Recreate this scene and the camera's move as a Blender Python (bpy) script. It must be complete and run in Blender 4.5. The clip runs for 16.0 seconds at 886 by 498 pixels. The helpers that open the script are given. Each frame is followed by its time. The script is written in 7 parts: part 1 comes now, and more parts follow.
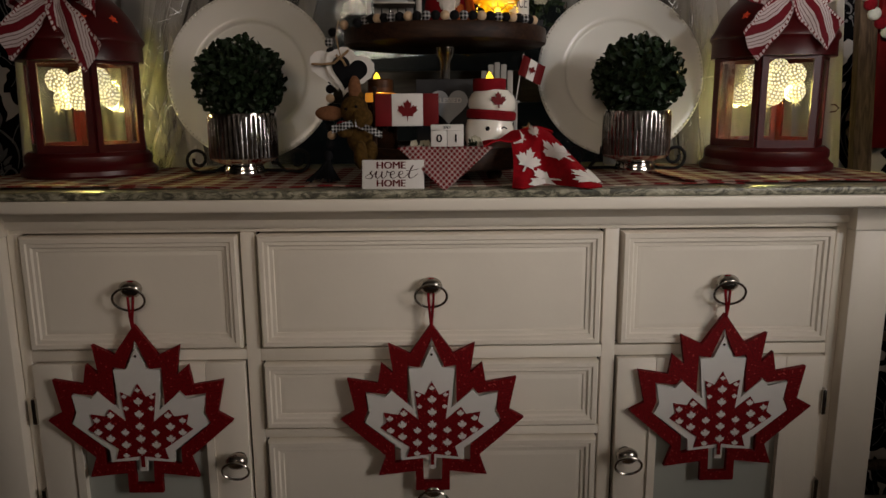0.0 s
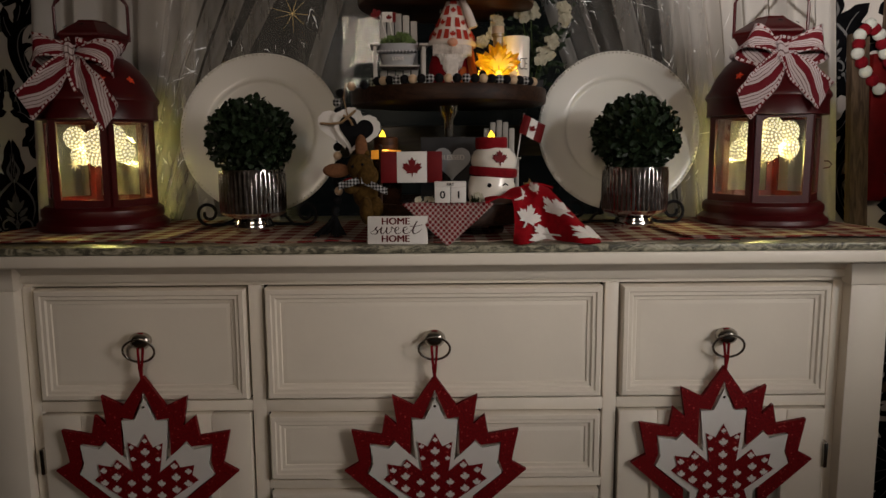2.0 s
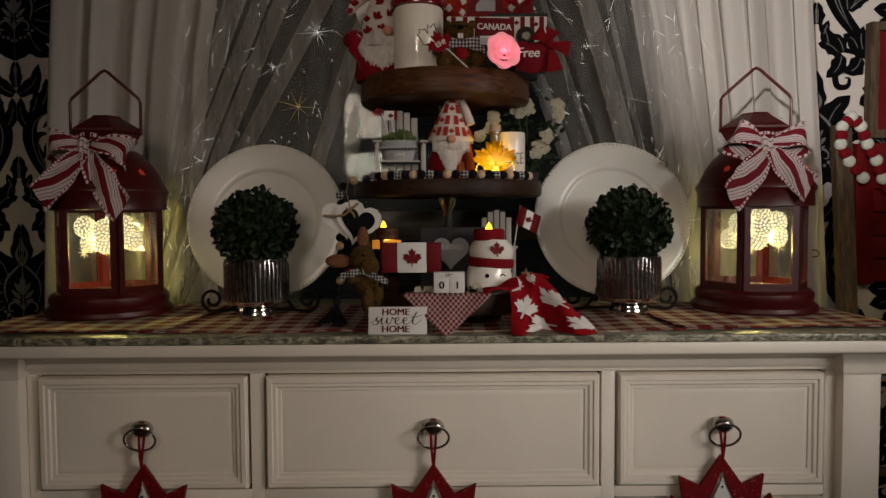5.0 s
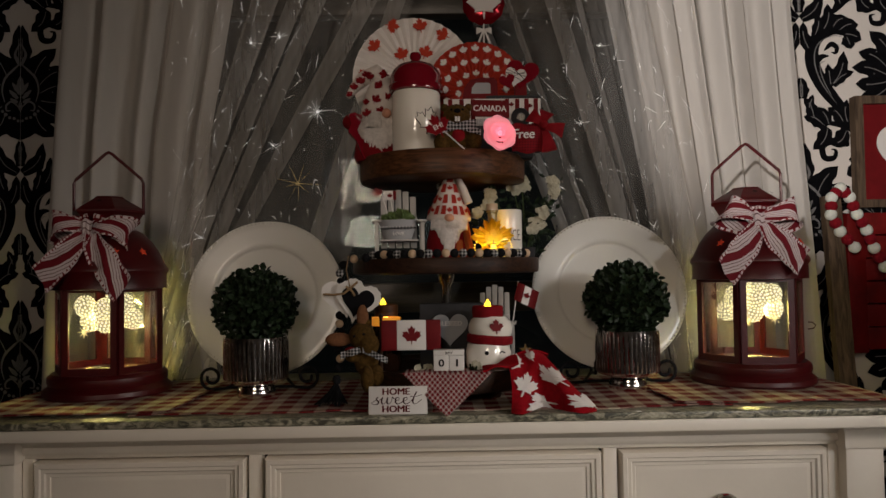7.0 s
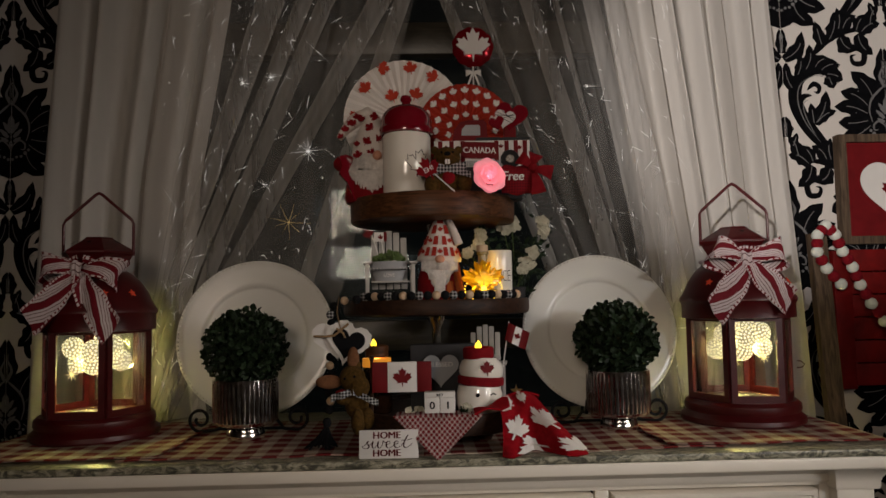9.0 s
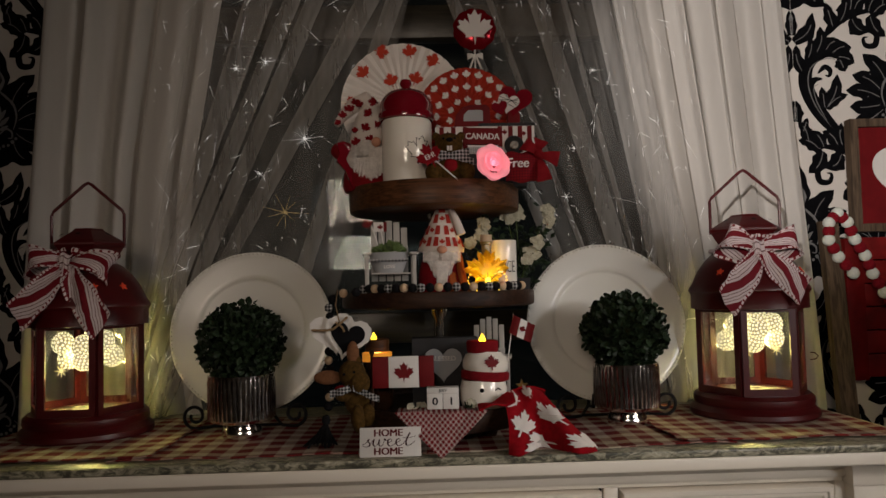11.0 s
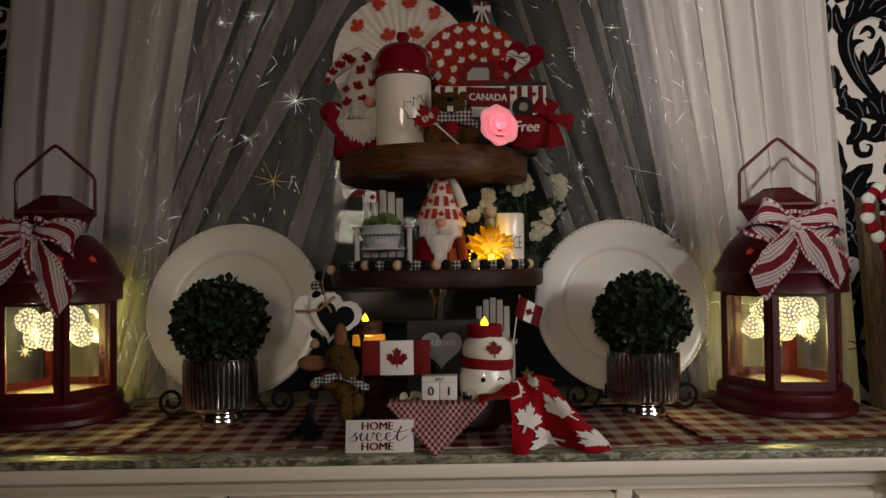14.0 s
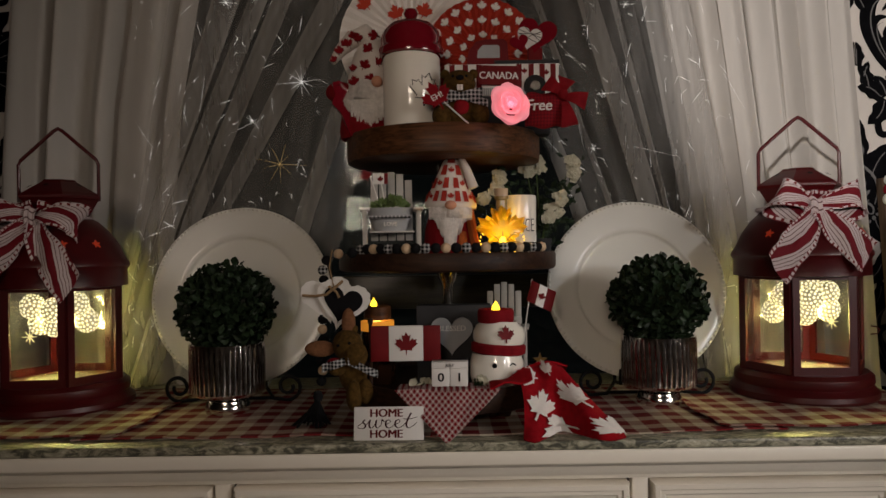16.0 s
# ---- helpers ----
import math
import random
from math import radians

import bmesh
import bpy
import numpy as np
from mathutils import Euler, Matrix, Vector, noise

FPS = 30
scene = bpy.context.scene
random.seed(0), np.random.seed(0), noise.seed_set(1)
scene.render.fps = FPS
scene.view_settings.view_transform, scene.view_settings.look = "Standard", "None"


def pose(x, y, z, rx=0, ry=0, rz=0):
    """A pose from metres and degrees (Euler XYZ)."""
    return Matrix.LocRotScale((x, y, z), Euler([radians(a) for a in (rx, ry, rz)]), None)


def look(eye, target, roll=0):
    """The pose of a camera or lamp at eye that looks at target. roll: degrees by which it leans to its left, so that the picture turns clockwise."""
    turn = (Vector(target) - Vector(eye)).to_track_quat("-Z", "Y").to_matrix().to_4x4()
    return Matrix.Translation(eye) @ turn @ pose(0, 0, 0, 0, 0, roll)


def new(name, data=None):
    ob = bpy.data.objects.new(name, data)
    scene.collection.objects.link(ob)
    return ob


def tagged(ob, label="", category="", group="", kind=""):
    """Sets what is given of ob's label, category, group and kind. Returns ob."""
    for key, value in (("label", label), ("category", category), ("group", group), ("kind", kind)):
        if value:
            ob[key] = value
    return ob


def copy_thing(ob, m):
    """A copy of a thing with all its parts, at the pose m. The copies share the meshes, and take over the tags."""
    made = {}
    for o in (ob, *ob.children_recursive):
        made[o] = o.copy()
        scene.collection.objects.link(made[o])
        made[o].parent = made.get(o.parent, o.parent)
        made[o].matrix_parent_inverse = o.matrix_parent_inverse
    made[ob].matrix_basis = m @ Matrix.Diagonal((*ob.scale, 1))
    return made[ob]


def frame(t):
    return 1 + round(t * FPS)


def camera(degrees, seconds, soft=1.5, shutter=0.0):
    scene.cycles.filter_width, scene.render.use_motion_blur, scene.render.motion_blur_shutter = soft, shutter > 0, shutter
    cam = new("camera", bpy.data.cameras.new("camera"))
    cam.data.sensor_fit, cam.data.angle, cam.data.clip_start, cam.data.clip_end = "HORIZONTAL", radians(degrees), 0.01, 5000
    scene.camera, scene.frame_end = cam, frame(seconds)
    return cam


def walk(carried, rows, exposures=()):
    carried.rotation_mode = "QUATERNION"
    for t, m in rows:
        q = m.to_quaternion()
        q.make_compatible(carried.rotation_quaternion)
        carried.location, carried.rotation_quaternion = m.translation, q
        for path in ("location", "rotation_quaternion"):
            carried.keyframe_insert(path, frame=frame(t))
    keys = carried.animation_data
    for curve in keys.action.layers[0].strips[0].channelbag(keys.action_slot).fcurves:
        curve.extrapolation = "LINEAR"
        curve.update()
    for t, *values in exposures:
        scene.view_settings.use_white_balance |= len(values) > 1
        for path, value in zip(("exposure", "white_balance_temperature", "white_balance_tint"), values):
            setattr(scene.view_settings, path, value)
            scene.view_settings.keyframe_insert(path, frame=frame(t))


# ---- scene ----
cam = camera(62.7, 16.0)
PATH = [
    (0, (0.004, -1.23, 1.072), (0.032, 0.732, 0.684), -0.4),
    (0.5, (0.007, -1.234, 1.077), (0.03, 0.734, 0.721), -0.4),
    (1, (0.008, -1.24, 1.087), (0.026, 0.733, 0.755), -0.5),
    (1.5, (0.012, -1.246, 1.092), (0.026, 0.731, 0.788), -0.5),
    (2, (0.009, -1.257, 1.097), (0.021, 0.724, 0.823), -0.4),
    (2.5, (0.006, -1.265, 1.108), (0.018, 0.719, 0.857), -0.4),
    (3, (0.008, -1.269, 1.112), (0.02, 0.718, 0.891), -0.3),
    (5.5, (0.009, -1.288, 1.157), (0.028, 0.711, 1.092), -0.4),
    (6, (0.011, -1.29, 1.169), (0.033, 0.71, 1.14), -0.5),
    (6.5, (0.008, -1.296, 1.175), (0.029, 0.704, 1.193), -0.7),
    (7, (0.003, -1.299, 1.181), (0.033, 0.7, 1.242), -0.9),
    (7.5, (0.01, -1.302, 1.189), (0.048, 0.695, 1.288), -1.0),
    (8, (0.011, -1.307, 1.197), (0.055, 0.688, 1.331), -1.0),
    (10.5, (-0.014, -1.279, 1.213), (0.06, 0.716, 1.346), -1.3),
    (11, (-0.004, -1.256, 1.213), (0.06, 0.74, 1.317), -1.4),
    (11.5, (0.0, -1.229, 1.216), (0.053, 0.768, 1.295), -1.3),
    (12, (0.002, -1.198, 1.21), (0.044, 0.8, 1.274), -1.2),
    (12.5, (0.01, -1.169, 1.208), (0.046, 0.83, 1.26), -1.0),
    (13, (0.012, -1.155, 1.212), (0.047, 0.845, 1.257), -0.8),
    (13.5, (0.01, -1.141, 1.213), (0.046, 0.858, 1.254), -0.7),
    (14, (0.02, -1.125, 1.216), (0.052, 0.874, 1.253), -0.7),
    (14.5, (0.026, -1.116, 1.213), (0.05, 0.883, 1.241), -0.8),
    (15, (0.033, -1.115, 1.216), (0.045, 0.885, 1.231), -0.8),
    (15.5, (0.027, -1.106, 1.216), (0.031, 0.894, 1.222), -0.8),
    (16, (0.021, -1.095, 1.21), (0.024, 0.905, 1.212), -0.9),
]
walk(cam, [(t, look(eye, target, roll)) for t, eye, target, roll in PATH])

# ---- world and lights ----
world = bpy.data.worlds.new("dusk")
scene.world = world
world.use_nodes = True
sky = world.node_tree.nodes.new("ShaderNodeTexSky")
sky.sky_type, sky.sun_disc, sky.sun_elevation, sky.sun_rotation = "NISHITA", False, radians(2), radians(200)
world.node_tree.links.new(sky.outputs[0], world.node_tree.nodes["Background"].inputs[0])
world.node_tree.nodes["Background"].inputs[1].default_value = 0.02


def area(name, m, w, h, watts, colour, spread=180):
    d = bpy.data.lights.new(name, "AREA")
    d.spread = radians(spread)
    d.shape, d.size, d.size_y, d.energy, d.color = "RECTANGLE", w, h, watts, colour
    ob = new(name, d)
    ob.matrix_world = m
    return ob


def bulb(name, x, y, z, watts, colour, r=0.02):
    d = bpy.data.lights.new(name, "POINT")
    d.energy, d.color, d.shadow_soft_size = watts, colour, r
    ob = new(name, d)
    ob.location = (x, y, z)
    return ob


# last daylight from the window behind the walk and an assumed, unseen side window
area("rear_window_light", look((-0.38, -3.075, 1.66), (0.1, 0.0, 0.90)), 0.60, 0.76, 10.6, (1.0, 0.79, 0.62), 120)
area("assumed_side_light", look((1.965, -1.50, 1.42), (0.04, 0.02, 0.74)), 0.62, 0.95, 2.3, (1.0, 0.88, 0.80), 55)
# an unseen spotlight added behind the walk for the beam on the east curtain
spot = bpy.data.lights.new("added_spotlight_beam", "SPOT")
spot.energy, spot.color, spot.spot_size, spot.spot_blend, spot.shadow_soft_size = 360.0, (1.0, 0.92, 0.87), radians(19), 0.7, 0.03
new("added_spotlight_beam", spot).matrix_world = look((-0.95, -2.80, 1.50), (0.97, 0.42, 1.74))
# a second unseen spotlight, added to brighten the plate and the drawers
low = bpy.data.lights.new("added_low_beam", "SPOT")
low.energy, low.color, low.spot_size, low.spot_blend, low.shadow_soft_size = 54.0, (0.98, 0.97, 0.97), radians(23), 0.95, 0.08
new("added_low_beam", low).matrix_world = look((1.88, -2.60, 1.70), (0.38, 0.1, 0.98))
for sx in (-0.664, 0.664):
    bulb("lantern_light", sx, 0.20, 1.095, 3.3, (1.0, 0.84, 0.24), 0.035)
bulb("leaf_bottle_light", 0.112, 0.068, 1.262, 0.06, (1.0, 0.55, 0.05), 0.012)
bulb("leaf_bottle_lamp", 0.114, 0.031, 1.224, 0.040, (1.0, 0.80, 0.25), 0.006)
bulb("rose_glow", 0.126, -0.046, 1.424, 0.02, (1.0, 0.25, 0.35), 0.004)
bulb("candle_light", -0.088, 0.105, 1.098, 0.035, (1.0, 0.5, 0.1), 0.008)


# ---- materials ----
def mat(name, colour, rough=0.5, metal=0.0, vary=0.12, scale=30.0, bump=0.0, bscale=200.0, coat=0.0, sheen=0.0, island=0.0):
    m = bpy.data.materials.new(name)
    m.use_nodes = True
    t = m.node_tree
    b = t.nodes["Principled BSDF"]
    b.inputs["Roughness"].default_value, b.inputs["Metallic"].default_value = rough, metal
    b.inputs["Specular IOR Level"].default_value = 0.5 if rough < 0.4 else 0.16
    b.inputs["Coat Weight"].default_value, b.inputs["Sheen Weight"].default_value = coat, sheen
    tc = t.nodes.new("ShaderNodeTexCoord")
    n = t.nodes.new("ShaderNodeTexNoise")
    n.inputs["Scale"].default_value, n.inputs["Detail"].default_value = scale, 6
    t.links.new(tc.outputs["Object"], n.inputs["Vector"])
    r = t.nodes.new("ShaderNodeValToRGB")
    r.color_ramp.elements[0].position, r.color_ramp.elements[1].position = 0.3, 0.7
    r.color_ramp.elements[0].color = (*[c * (1 - vary) for c in colour], 1)
    r.color_ramp.elements[1].color = (*[min(1, c * (1 + vary)) for c in colour], 1)
    t.links.new(n.outputs["Fac"], r.inputs[0])
    out = r.outputs[0]
    if island:
        g = t.nodes.new("ShaderNodeNewGeometry")
        h = t.nodes.new("ShaderNodeHueSaturation")
        mr = t.nodes.new("ShaderNodeMapRange")
        mr.inputs[3].default_value, mr.inputs[4].default_value = 1 - island, 1 + island
        t.links.new(g.outputs["Random Per Island"], mr.inputs[0])
        t.links.new(mr.outputs[0], h.inputs["Value"])
        t.links.new(out, h.inputs["Color"])
        out = h.outputs[0]
    t.links.new(out, b.inputs["Base Color"])
    if bump:
        n2 = t.nodes.new("ShaderNodeTexNoise")
        n2.inputs["Scale"].default_value, n2.inputs["Detail"].default_value = bscale, 4
        t.links.new(tc.outputs["Object"], n2.inputs["Vector"])
        bp = t.nodes.new("ShaderNodeBump")
        bp.inputs["Strength"].default_value, bp.inputs["Distance"].default_value = bump, 0.002
        t.links.new(n2.outputs["Fac"], bp.inputs["Height"])
        t.links.new(bp.outputs[0], b.inputs["Normal"])
    return m


def glow(name, colour, strength, rough=0.4):
    m = mat(name, colour, rough, vary=0.05)
    b = m.node_tree.nodes["Principled BSDF"]
    b.inputs["Emission Color"].default_value = (*colour, 1)
    b.inputs["Emission Strength"].default_value = strength
    return m


def nodes_of(m):
    t = m.node_tree
    return t, t.nodes["Principled BSDF"]


def check_mat(name, a, b, period, share=0.5, turn=0.0, rough=0.85, axes="xy", mid=0.5):
    """Woven gingham: two sets of stripes that cross."""
    m = mat(name, a, rough, bump=0.3, bscale=900)
    t, bs = nodes_of(m)
    tc = t.nodes.new("ShaderNodeTexCoord")
    mp = t.nodes.new("ShaderNodeMapping")
    mp.inputs["Rotation"].default_value = (0, 0, radians(turn)) if axes == "xy" else (0, radians(turn), 0)
    sp = t.nodes.new("ShaderNodeSeparateXYZ")
    t.links.new(tc.outputs["Object"], mp.inputs[0])
    t.links.new(mp.outputs[0], sp.inputs[0])
    steps = []
    for ax in axes:
        q = t.nodes.new("ShaderNodeMath")
        q.operation = "MULTIPLY_ADD"
        q.inputs[1].default_value, q.inputs[2].default_value = 1 / period, 50
        t.links.new(sp.outputs[{"x": 0, "y": 1, "z": 2}[ax]], q.inputs[0])
        f = t.nodes.new("ShaderNodeMath")
        f.operation = "FRACT"
        t.links.new(q.outputs[0], f.inputs[0])
        l = t.nodes.new("ShaderNodeMath")
        l.operation = "LESS_THAN"
        l.inputs[1].default_value = share
        t.links.new(f.outputs[0], l.inputs[0])
        steps.append(l)
    s = t.nodes.new("ShaderNodeMath")
    s.operation = "ADD"
    t.links.new(steps[0].outputs[0], s.inputs[0])
    t.links.new(steps[1].outputs[0], s.inputs[1])
    h = t.nodes.new("ShaderNodeMath")
    h.operation = "MULTIPLY"
    h.inputs[1].default_value = 0.5
    t.links.new(s.outputs[0], h.inputs[0])
    r = t.nodes.new("ShaderNodeValToRGB")
    r.color_ramp.interpolation = "LINEAR"
    r.color_ramp.elements[0].color, r.color_ramp.elements[1].color = (*a, 1), (*b, 1)
    e = r.color_ramp.elements.new(0.5)
    e.color = (*[x * (1 - mid) + y * mid for x, y in zip(a, b)], 1)
    t.links.new(h.outputs[0], r.inputs[0])
    n = t.nodes.new("ShaderNodeTexNoise")
    n.inputs["Scale"].default_value = 60
    t.links.new(tc.outputs["Object"], n.inputs["Vector"])
    mx = t.nodes.new("ShaderNodeMix")
    mx.data_type, mx.blend_type = "RGBA", "MULTIPLY"
    mx.inputs[0].default_value = 0.35
    t.links.new(r.outputs[0], mx.inputs[6])
    t.links.new(n.outputs["Fac"], mx.inputs[7])
    t.links.new(mx.outputs[2], bs.inputs["Base Color"])
    return m


def stripe_mat(name, a, b, period, share, axis=0, rough=0.7, coord="Object"):
    m = mat(name, a, rough)
    t, bs = nodes_of(m)
    tc = t.nodes.new("ShaderNodeTexCoord")
    sp = t.nodes.new("ShaderNodeSeparateXYZ")
    t.links.new(tc.outputs[coord], sp.inputs[0])
    q = t.nodes.new("ShaderNodeMath")
    q.operation = "MULTIPLY_ADD"
    q.inputs[1].default_value, q.inputs[2].default_value = 1 / period, 50
    t.links.new(sp.outputs[axis], q.inputs[0])
    f = t.nodes.new("ShaderNodeMath")
    f.operation = "FRACT"
    t.links.new(q.outputs[0], f.inputs[0])
    r = t.nodes.new("ShaderNodeValToRGB")
    r.color_ramp.interpolation = "CONSTANT"
    r.color_ramp.elements[0].color, r.color_ramp.elements[1].color = (*a, 1), (*b, 1)
    r.color_ramp.elements[1].position = share
    t.links.new(f.outputs[0], r.inputs[0])
    t.links.new(r.outputs[0], bs.inputs["Base Color"])
    return m


def sheer_mat(name, colour, least, most):
    """Thin woven voile: partly see-through, partly scattering both ways."""
    m = bpy.data.materials.new(name)
    m.use_nodes = True
    t = m.node_tree
    t.nodes.remove(t.nodes["Principled BSDF"])
    o = t.nodes["Material Output"]
    d, tl, tr = (t.nodes.new("ShaderNodeBsdf" + k) for k in ("Diffuse", "Translucent", "Transparent"))
    tc = t.nodes.new("ShaderNodeTexCoord")
    n = t.nodes.new("ShaderNodeTexNoise")
    n.inputs["Scale"].default_value, n.inputs["Detail"].default_value = 9, 5
    mp = t.nodes.new("ShaderNodeMapping")
    mp.inputs["Scale"].default_value = (5, 1, 0.6)
    t.links.new(tc.outputs["Object"], mp.inputs[0])
    t.links.new(mp.outputs[0], n.inputs["Vector"])
    r = t.nodes.new("ShaderNodeMapRange")
    r.inputs[1].default_value, r.inputs[2].default_value = 0.3, 0.7
    r.inputs[3].default_value, r.inputs[4].default_value = least, most
    t.links.new(n.outputs["Fac"], r.inputs[0])
    for x in (d, tl):
        x.inputs["Color"].default_value = (*colour, 1)
    m1, m2 = t.nodes.new("ShaderNodeMixShader"), t.nodes.new("ShaderNodeMixShader")
    m1.inputs[0].default_value = 0.35
    t.links.new(d.outputs[0], m1.inputs[1])
    t.links.new(tl.outputs[0], m1.inputs[2])
    t.links.new(r.outputs[0], m2.inputs[0])
    t.links.new(tr.outputs[0], m2.inputs[1])
    t.links.new(m1.outputs[0], m2.inputs[2])
    t.links.new(m2.outputs[0], o.inputs[0])
    return m


def glass_mat(name, tint=(1, 1, 1), gloss=0.08, rough=0.02, ior=1.45):
    m = bpy.data.materials.new(name)
    m.use_nodes = True
    t = m.node_tree
    t.nodes.remove(t.nodes["Principled BSDF"])
    g, tr, mx = t.nodes.new("ShaderNodeBsdfGlossy"), t.nodes.new("ShaderNodeBsdfTransparent"), t.nodes.new("ShaderNodeMixShader")
    g.inputs["Roughness"].default_value = rough
    tr.inputs["Color"].default_value = (*tint, 1)
    fr = t.nodes.new("ShaderNodeFresnel")
    fr.inputs["IOR"].default_value = ior
    ad = t.nodes.new("ShaderNodeMath")
    ad.operation = "ADD"
    ad.inputs[1].default_value = gloss - 0.04
    t.links.new(fr.outputs[0], ad.inputs[0])
    t.links.new(ad.outputs[0], mx.inputs[0])
    t.links.new(tr.outputs[0], mx.inputs[1])
    t.links.new(g.outputs[0], mx.inputs[2])
    t.links.new(mx.outputs[0], t.nodes["Material Output"].inputs[0])
    return m


def lit_glass(name, colour):
    """Coloured moulded glass that scatters the light of a lamp inside it."""
    m = bpy.data.materials.new(name)
    m.use_nodes = True
    t = m.node_tree
    t.nodes.remove(t.nodes["Principled BSDF"])
    g, tl, mx = t.nodes.new("ShaderNodeBsdfGlossy"), t.nodes.new("ShaderNodeBsdfTranslucent"), t.nodes.new("ShaderNodeMixShader")
    g.inputs["Roughness"].default_value = 0.12
    tl.inputs["Color"].default_value = (*colour, 1)
    mx.inputs[0].default_value = 0.10
    tc, n, bp = t.nodes.new("ShaderNodeTexCoord"), t.nodes.new("ShaderNodeTexNoise"), t.nodes.new("ShaderNodeBump")
    n.inputs["Scale"].default_value, n.inputs["Detail"].default_value = 160, 3
    bp.inputs["Strength"].default_value, bp.inputs["Distance"].default_value = 0.5, 0.002
    t.links.new(tc.outputs["Object"], n.inputs["Vector"])
    t.links.new(n.outputs["Fac"], bp.inputs["Height"])
    for x in (g, tl):
        t.links.new(bp.outputs[0], x.inputs["Normal"])
    t.links.new(tl.outputs[0], mx.inputs[1])
    t.links.new(g.outputs[0], mx.inputs[2])
    t.links.new(mx.outputs[0], t.nodes["Material Output"].inputs[0])
    return m


def wood_mat(name, a, b, rough=0.45, stretch=(1.2, 14, 14)):
    m = mat(name, a, rough, bump=0.25, bscale=120)
    t, bs = nodes_of(m)
    tc = t.nodes.new("ShaderNodeTexCoord")
    mp = t.nodes.new("ShaderNodeMapping")
    mp.inputs["Scale"].default_value = stretch
    n = t.nodes.new("ShaderNodeTexNoise")
    n.inputs["Scale"].default_value, n.inputs["Detail"].default_value, n.inputs["Distortion"].default_value = 9, 9, 0.8
    t.links.new(tc.outputs["Object"], mp.inputs[0])
    t.links.new(mp.outputs[0], n.inputs["Vector"])
    r = t.nodes.new("ShaderNodeValToRGB")
    r.color_ramp.elements[0].position, r.color_ramp.elements[1].position = 0.32, 0.68
    r.color_ramp.elements[0].color, r.color_ramp.elements[1].color = (*a, 1), (*b, 1)
    t.links.new(n.outputs["Fac"], r.inputs[0])
    t.links.new(r.outputs[0], bs.inputs["Base Color"])
    return m


def granite_mat():
    m = mat("granite", (0.3, 0.28, 0.22), 0.36)
    t, bs = nodes_of(m)
    tc = t.nodes.new("ShaderNodeTexCoord")
    n1, n2 = t.nodes.new("ShaderNodeTexNoise"), t.nodes.new("ShaderNodeTexNoise")
    n1.inputs["Scale"].default_value, n1.inputs["Detail"].default_value, n1.inputs["Roughness"].default_value = 74, 8, 0.66
    n2.inputs["Scale"].default_value, n2.inputs["Detail"].default_value = 140, 3
    mp = t.nodes.new("ShaderNodeMapping")
    n1.inputs["Distortion"].default_value = 1.1
    mp.inputs["Scale"].default_value = (0.62, 1.3, 1.3)
    t.links.new(tc.outputs["Object"], mp.inputs[0])
    for n in (n1, n2):
        t.links.new(mp.outputs[0], n.inputs["Vector"])
    r = t.nodes.new("ShaderNodeValToRGB")
    els = r.color_ramp.elements
    els[0].position, els[0].color = 0.38, (0.055, 0.053, 0.039, 1)
    els[1].position, els[1].color = 0.64, (0.42, 0.395, 0.30, 1)
    for p, c in ((0.46, (0.13, 0.125, 0.088, 1)), (0.51, (0.26, 0.245, 0.175, 1))):
        els.new(p).color = c
    t.links.new(n1.outputs["Fac"], r.inputs[0])
    mx = t.nodes.new("ShaderNodeMix")
    mx.data_type, mx.blend_type = "RGBA", "OVERLAY"
    mx.inputs[0].default_value = 0.6
    t.links.new(r.outputs[0], mx.inputs[6])
    t.links.new(n2.outputs["Fac"], mx.inputs[7])
    t.links.new(mx.outputs[2], bs.inputs["Base Color"])
    return m


WHITE = mat("cream_furniture_paint", (0.80, 0.74, 0.64), 0.38, vary=0.04, scale=7, bump=0.06, bscale=90)
GRANITE = granite_mat()
RUNNER = check_mat("red_gingham_runner", (0.52, 0.45, 0.36), (0.16, 0.010, 0.012), 0.046, 0.55)
NAPKIN = check_mat("red_gingham_napkin", (0.56, 0.48, 0.45), (0.20, 0.008, 0.013), 0.0064, 0.60, 45, axes="xz")
TOWEL = mat("red_terry_towel", (0.28, 0.003, 0.008), 0.95, vary=0.15, scale=120, bump=0.7, bscale=700)
TOWEL_W = mat("white_terry_leaf", (0.75, 0.70, 0.66), 0.95, vary=0.06, scale=120, bump=0.7, bscale=700)
RED_METAL = mat("red_lantern_enamel", (0.056, 0.0013, 0.0023), 0.38, vary=0.18, scale=18, bump=0.05)
RED_GLOSS = mat("red_ceramic_glaze", (0.17, 0.004, 0.012), 0.14, vary=0.08, coat=0.5)
RED_PAINT = mat("dull_red_paint", (0.13, 0.006, 0.008), 0.6, vary=0.15)
RED_CLOTH = mat("red_cloth", (0.18, 0.005, 0.009), 0.9, vary=0.15, scale=80, bump=0.4, bscale=500)
GLITTER = mat("red_glitter_wood", (0.150, 0.002, 0.004), 0.6, vary=0.5, scale=420, bump=0.4, bscale=600)
gt, gb = GLITTER.node_tree, GLITTER.node_tree.nodes["Principled BSDF"]
gv = gt.nodes.new("ShaderNodeTexVoronoi")
gv.inputs["Scale"].default_value = 480
gc = gt.nodes.new("ShaderNodeTexCoord")
gt.links.new(gc.outputs["Object"], gv.inputs["Vector"])
gs = gt.nodes.new("ShaderNodeSeparateColor")
gt.links.new(gv.outputs["Color"], gs.inputs[0])
gm = gt.nodes.new("ShaderNodeMath")
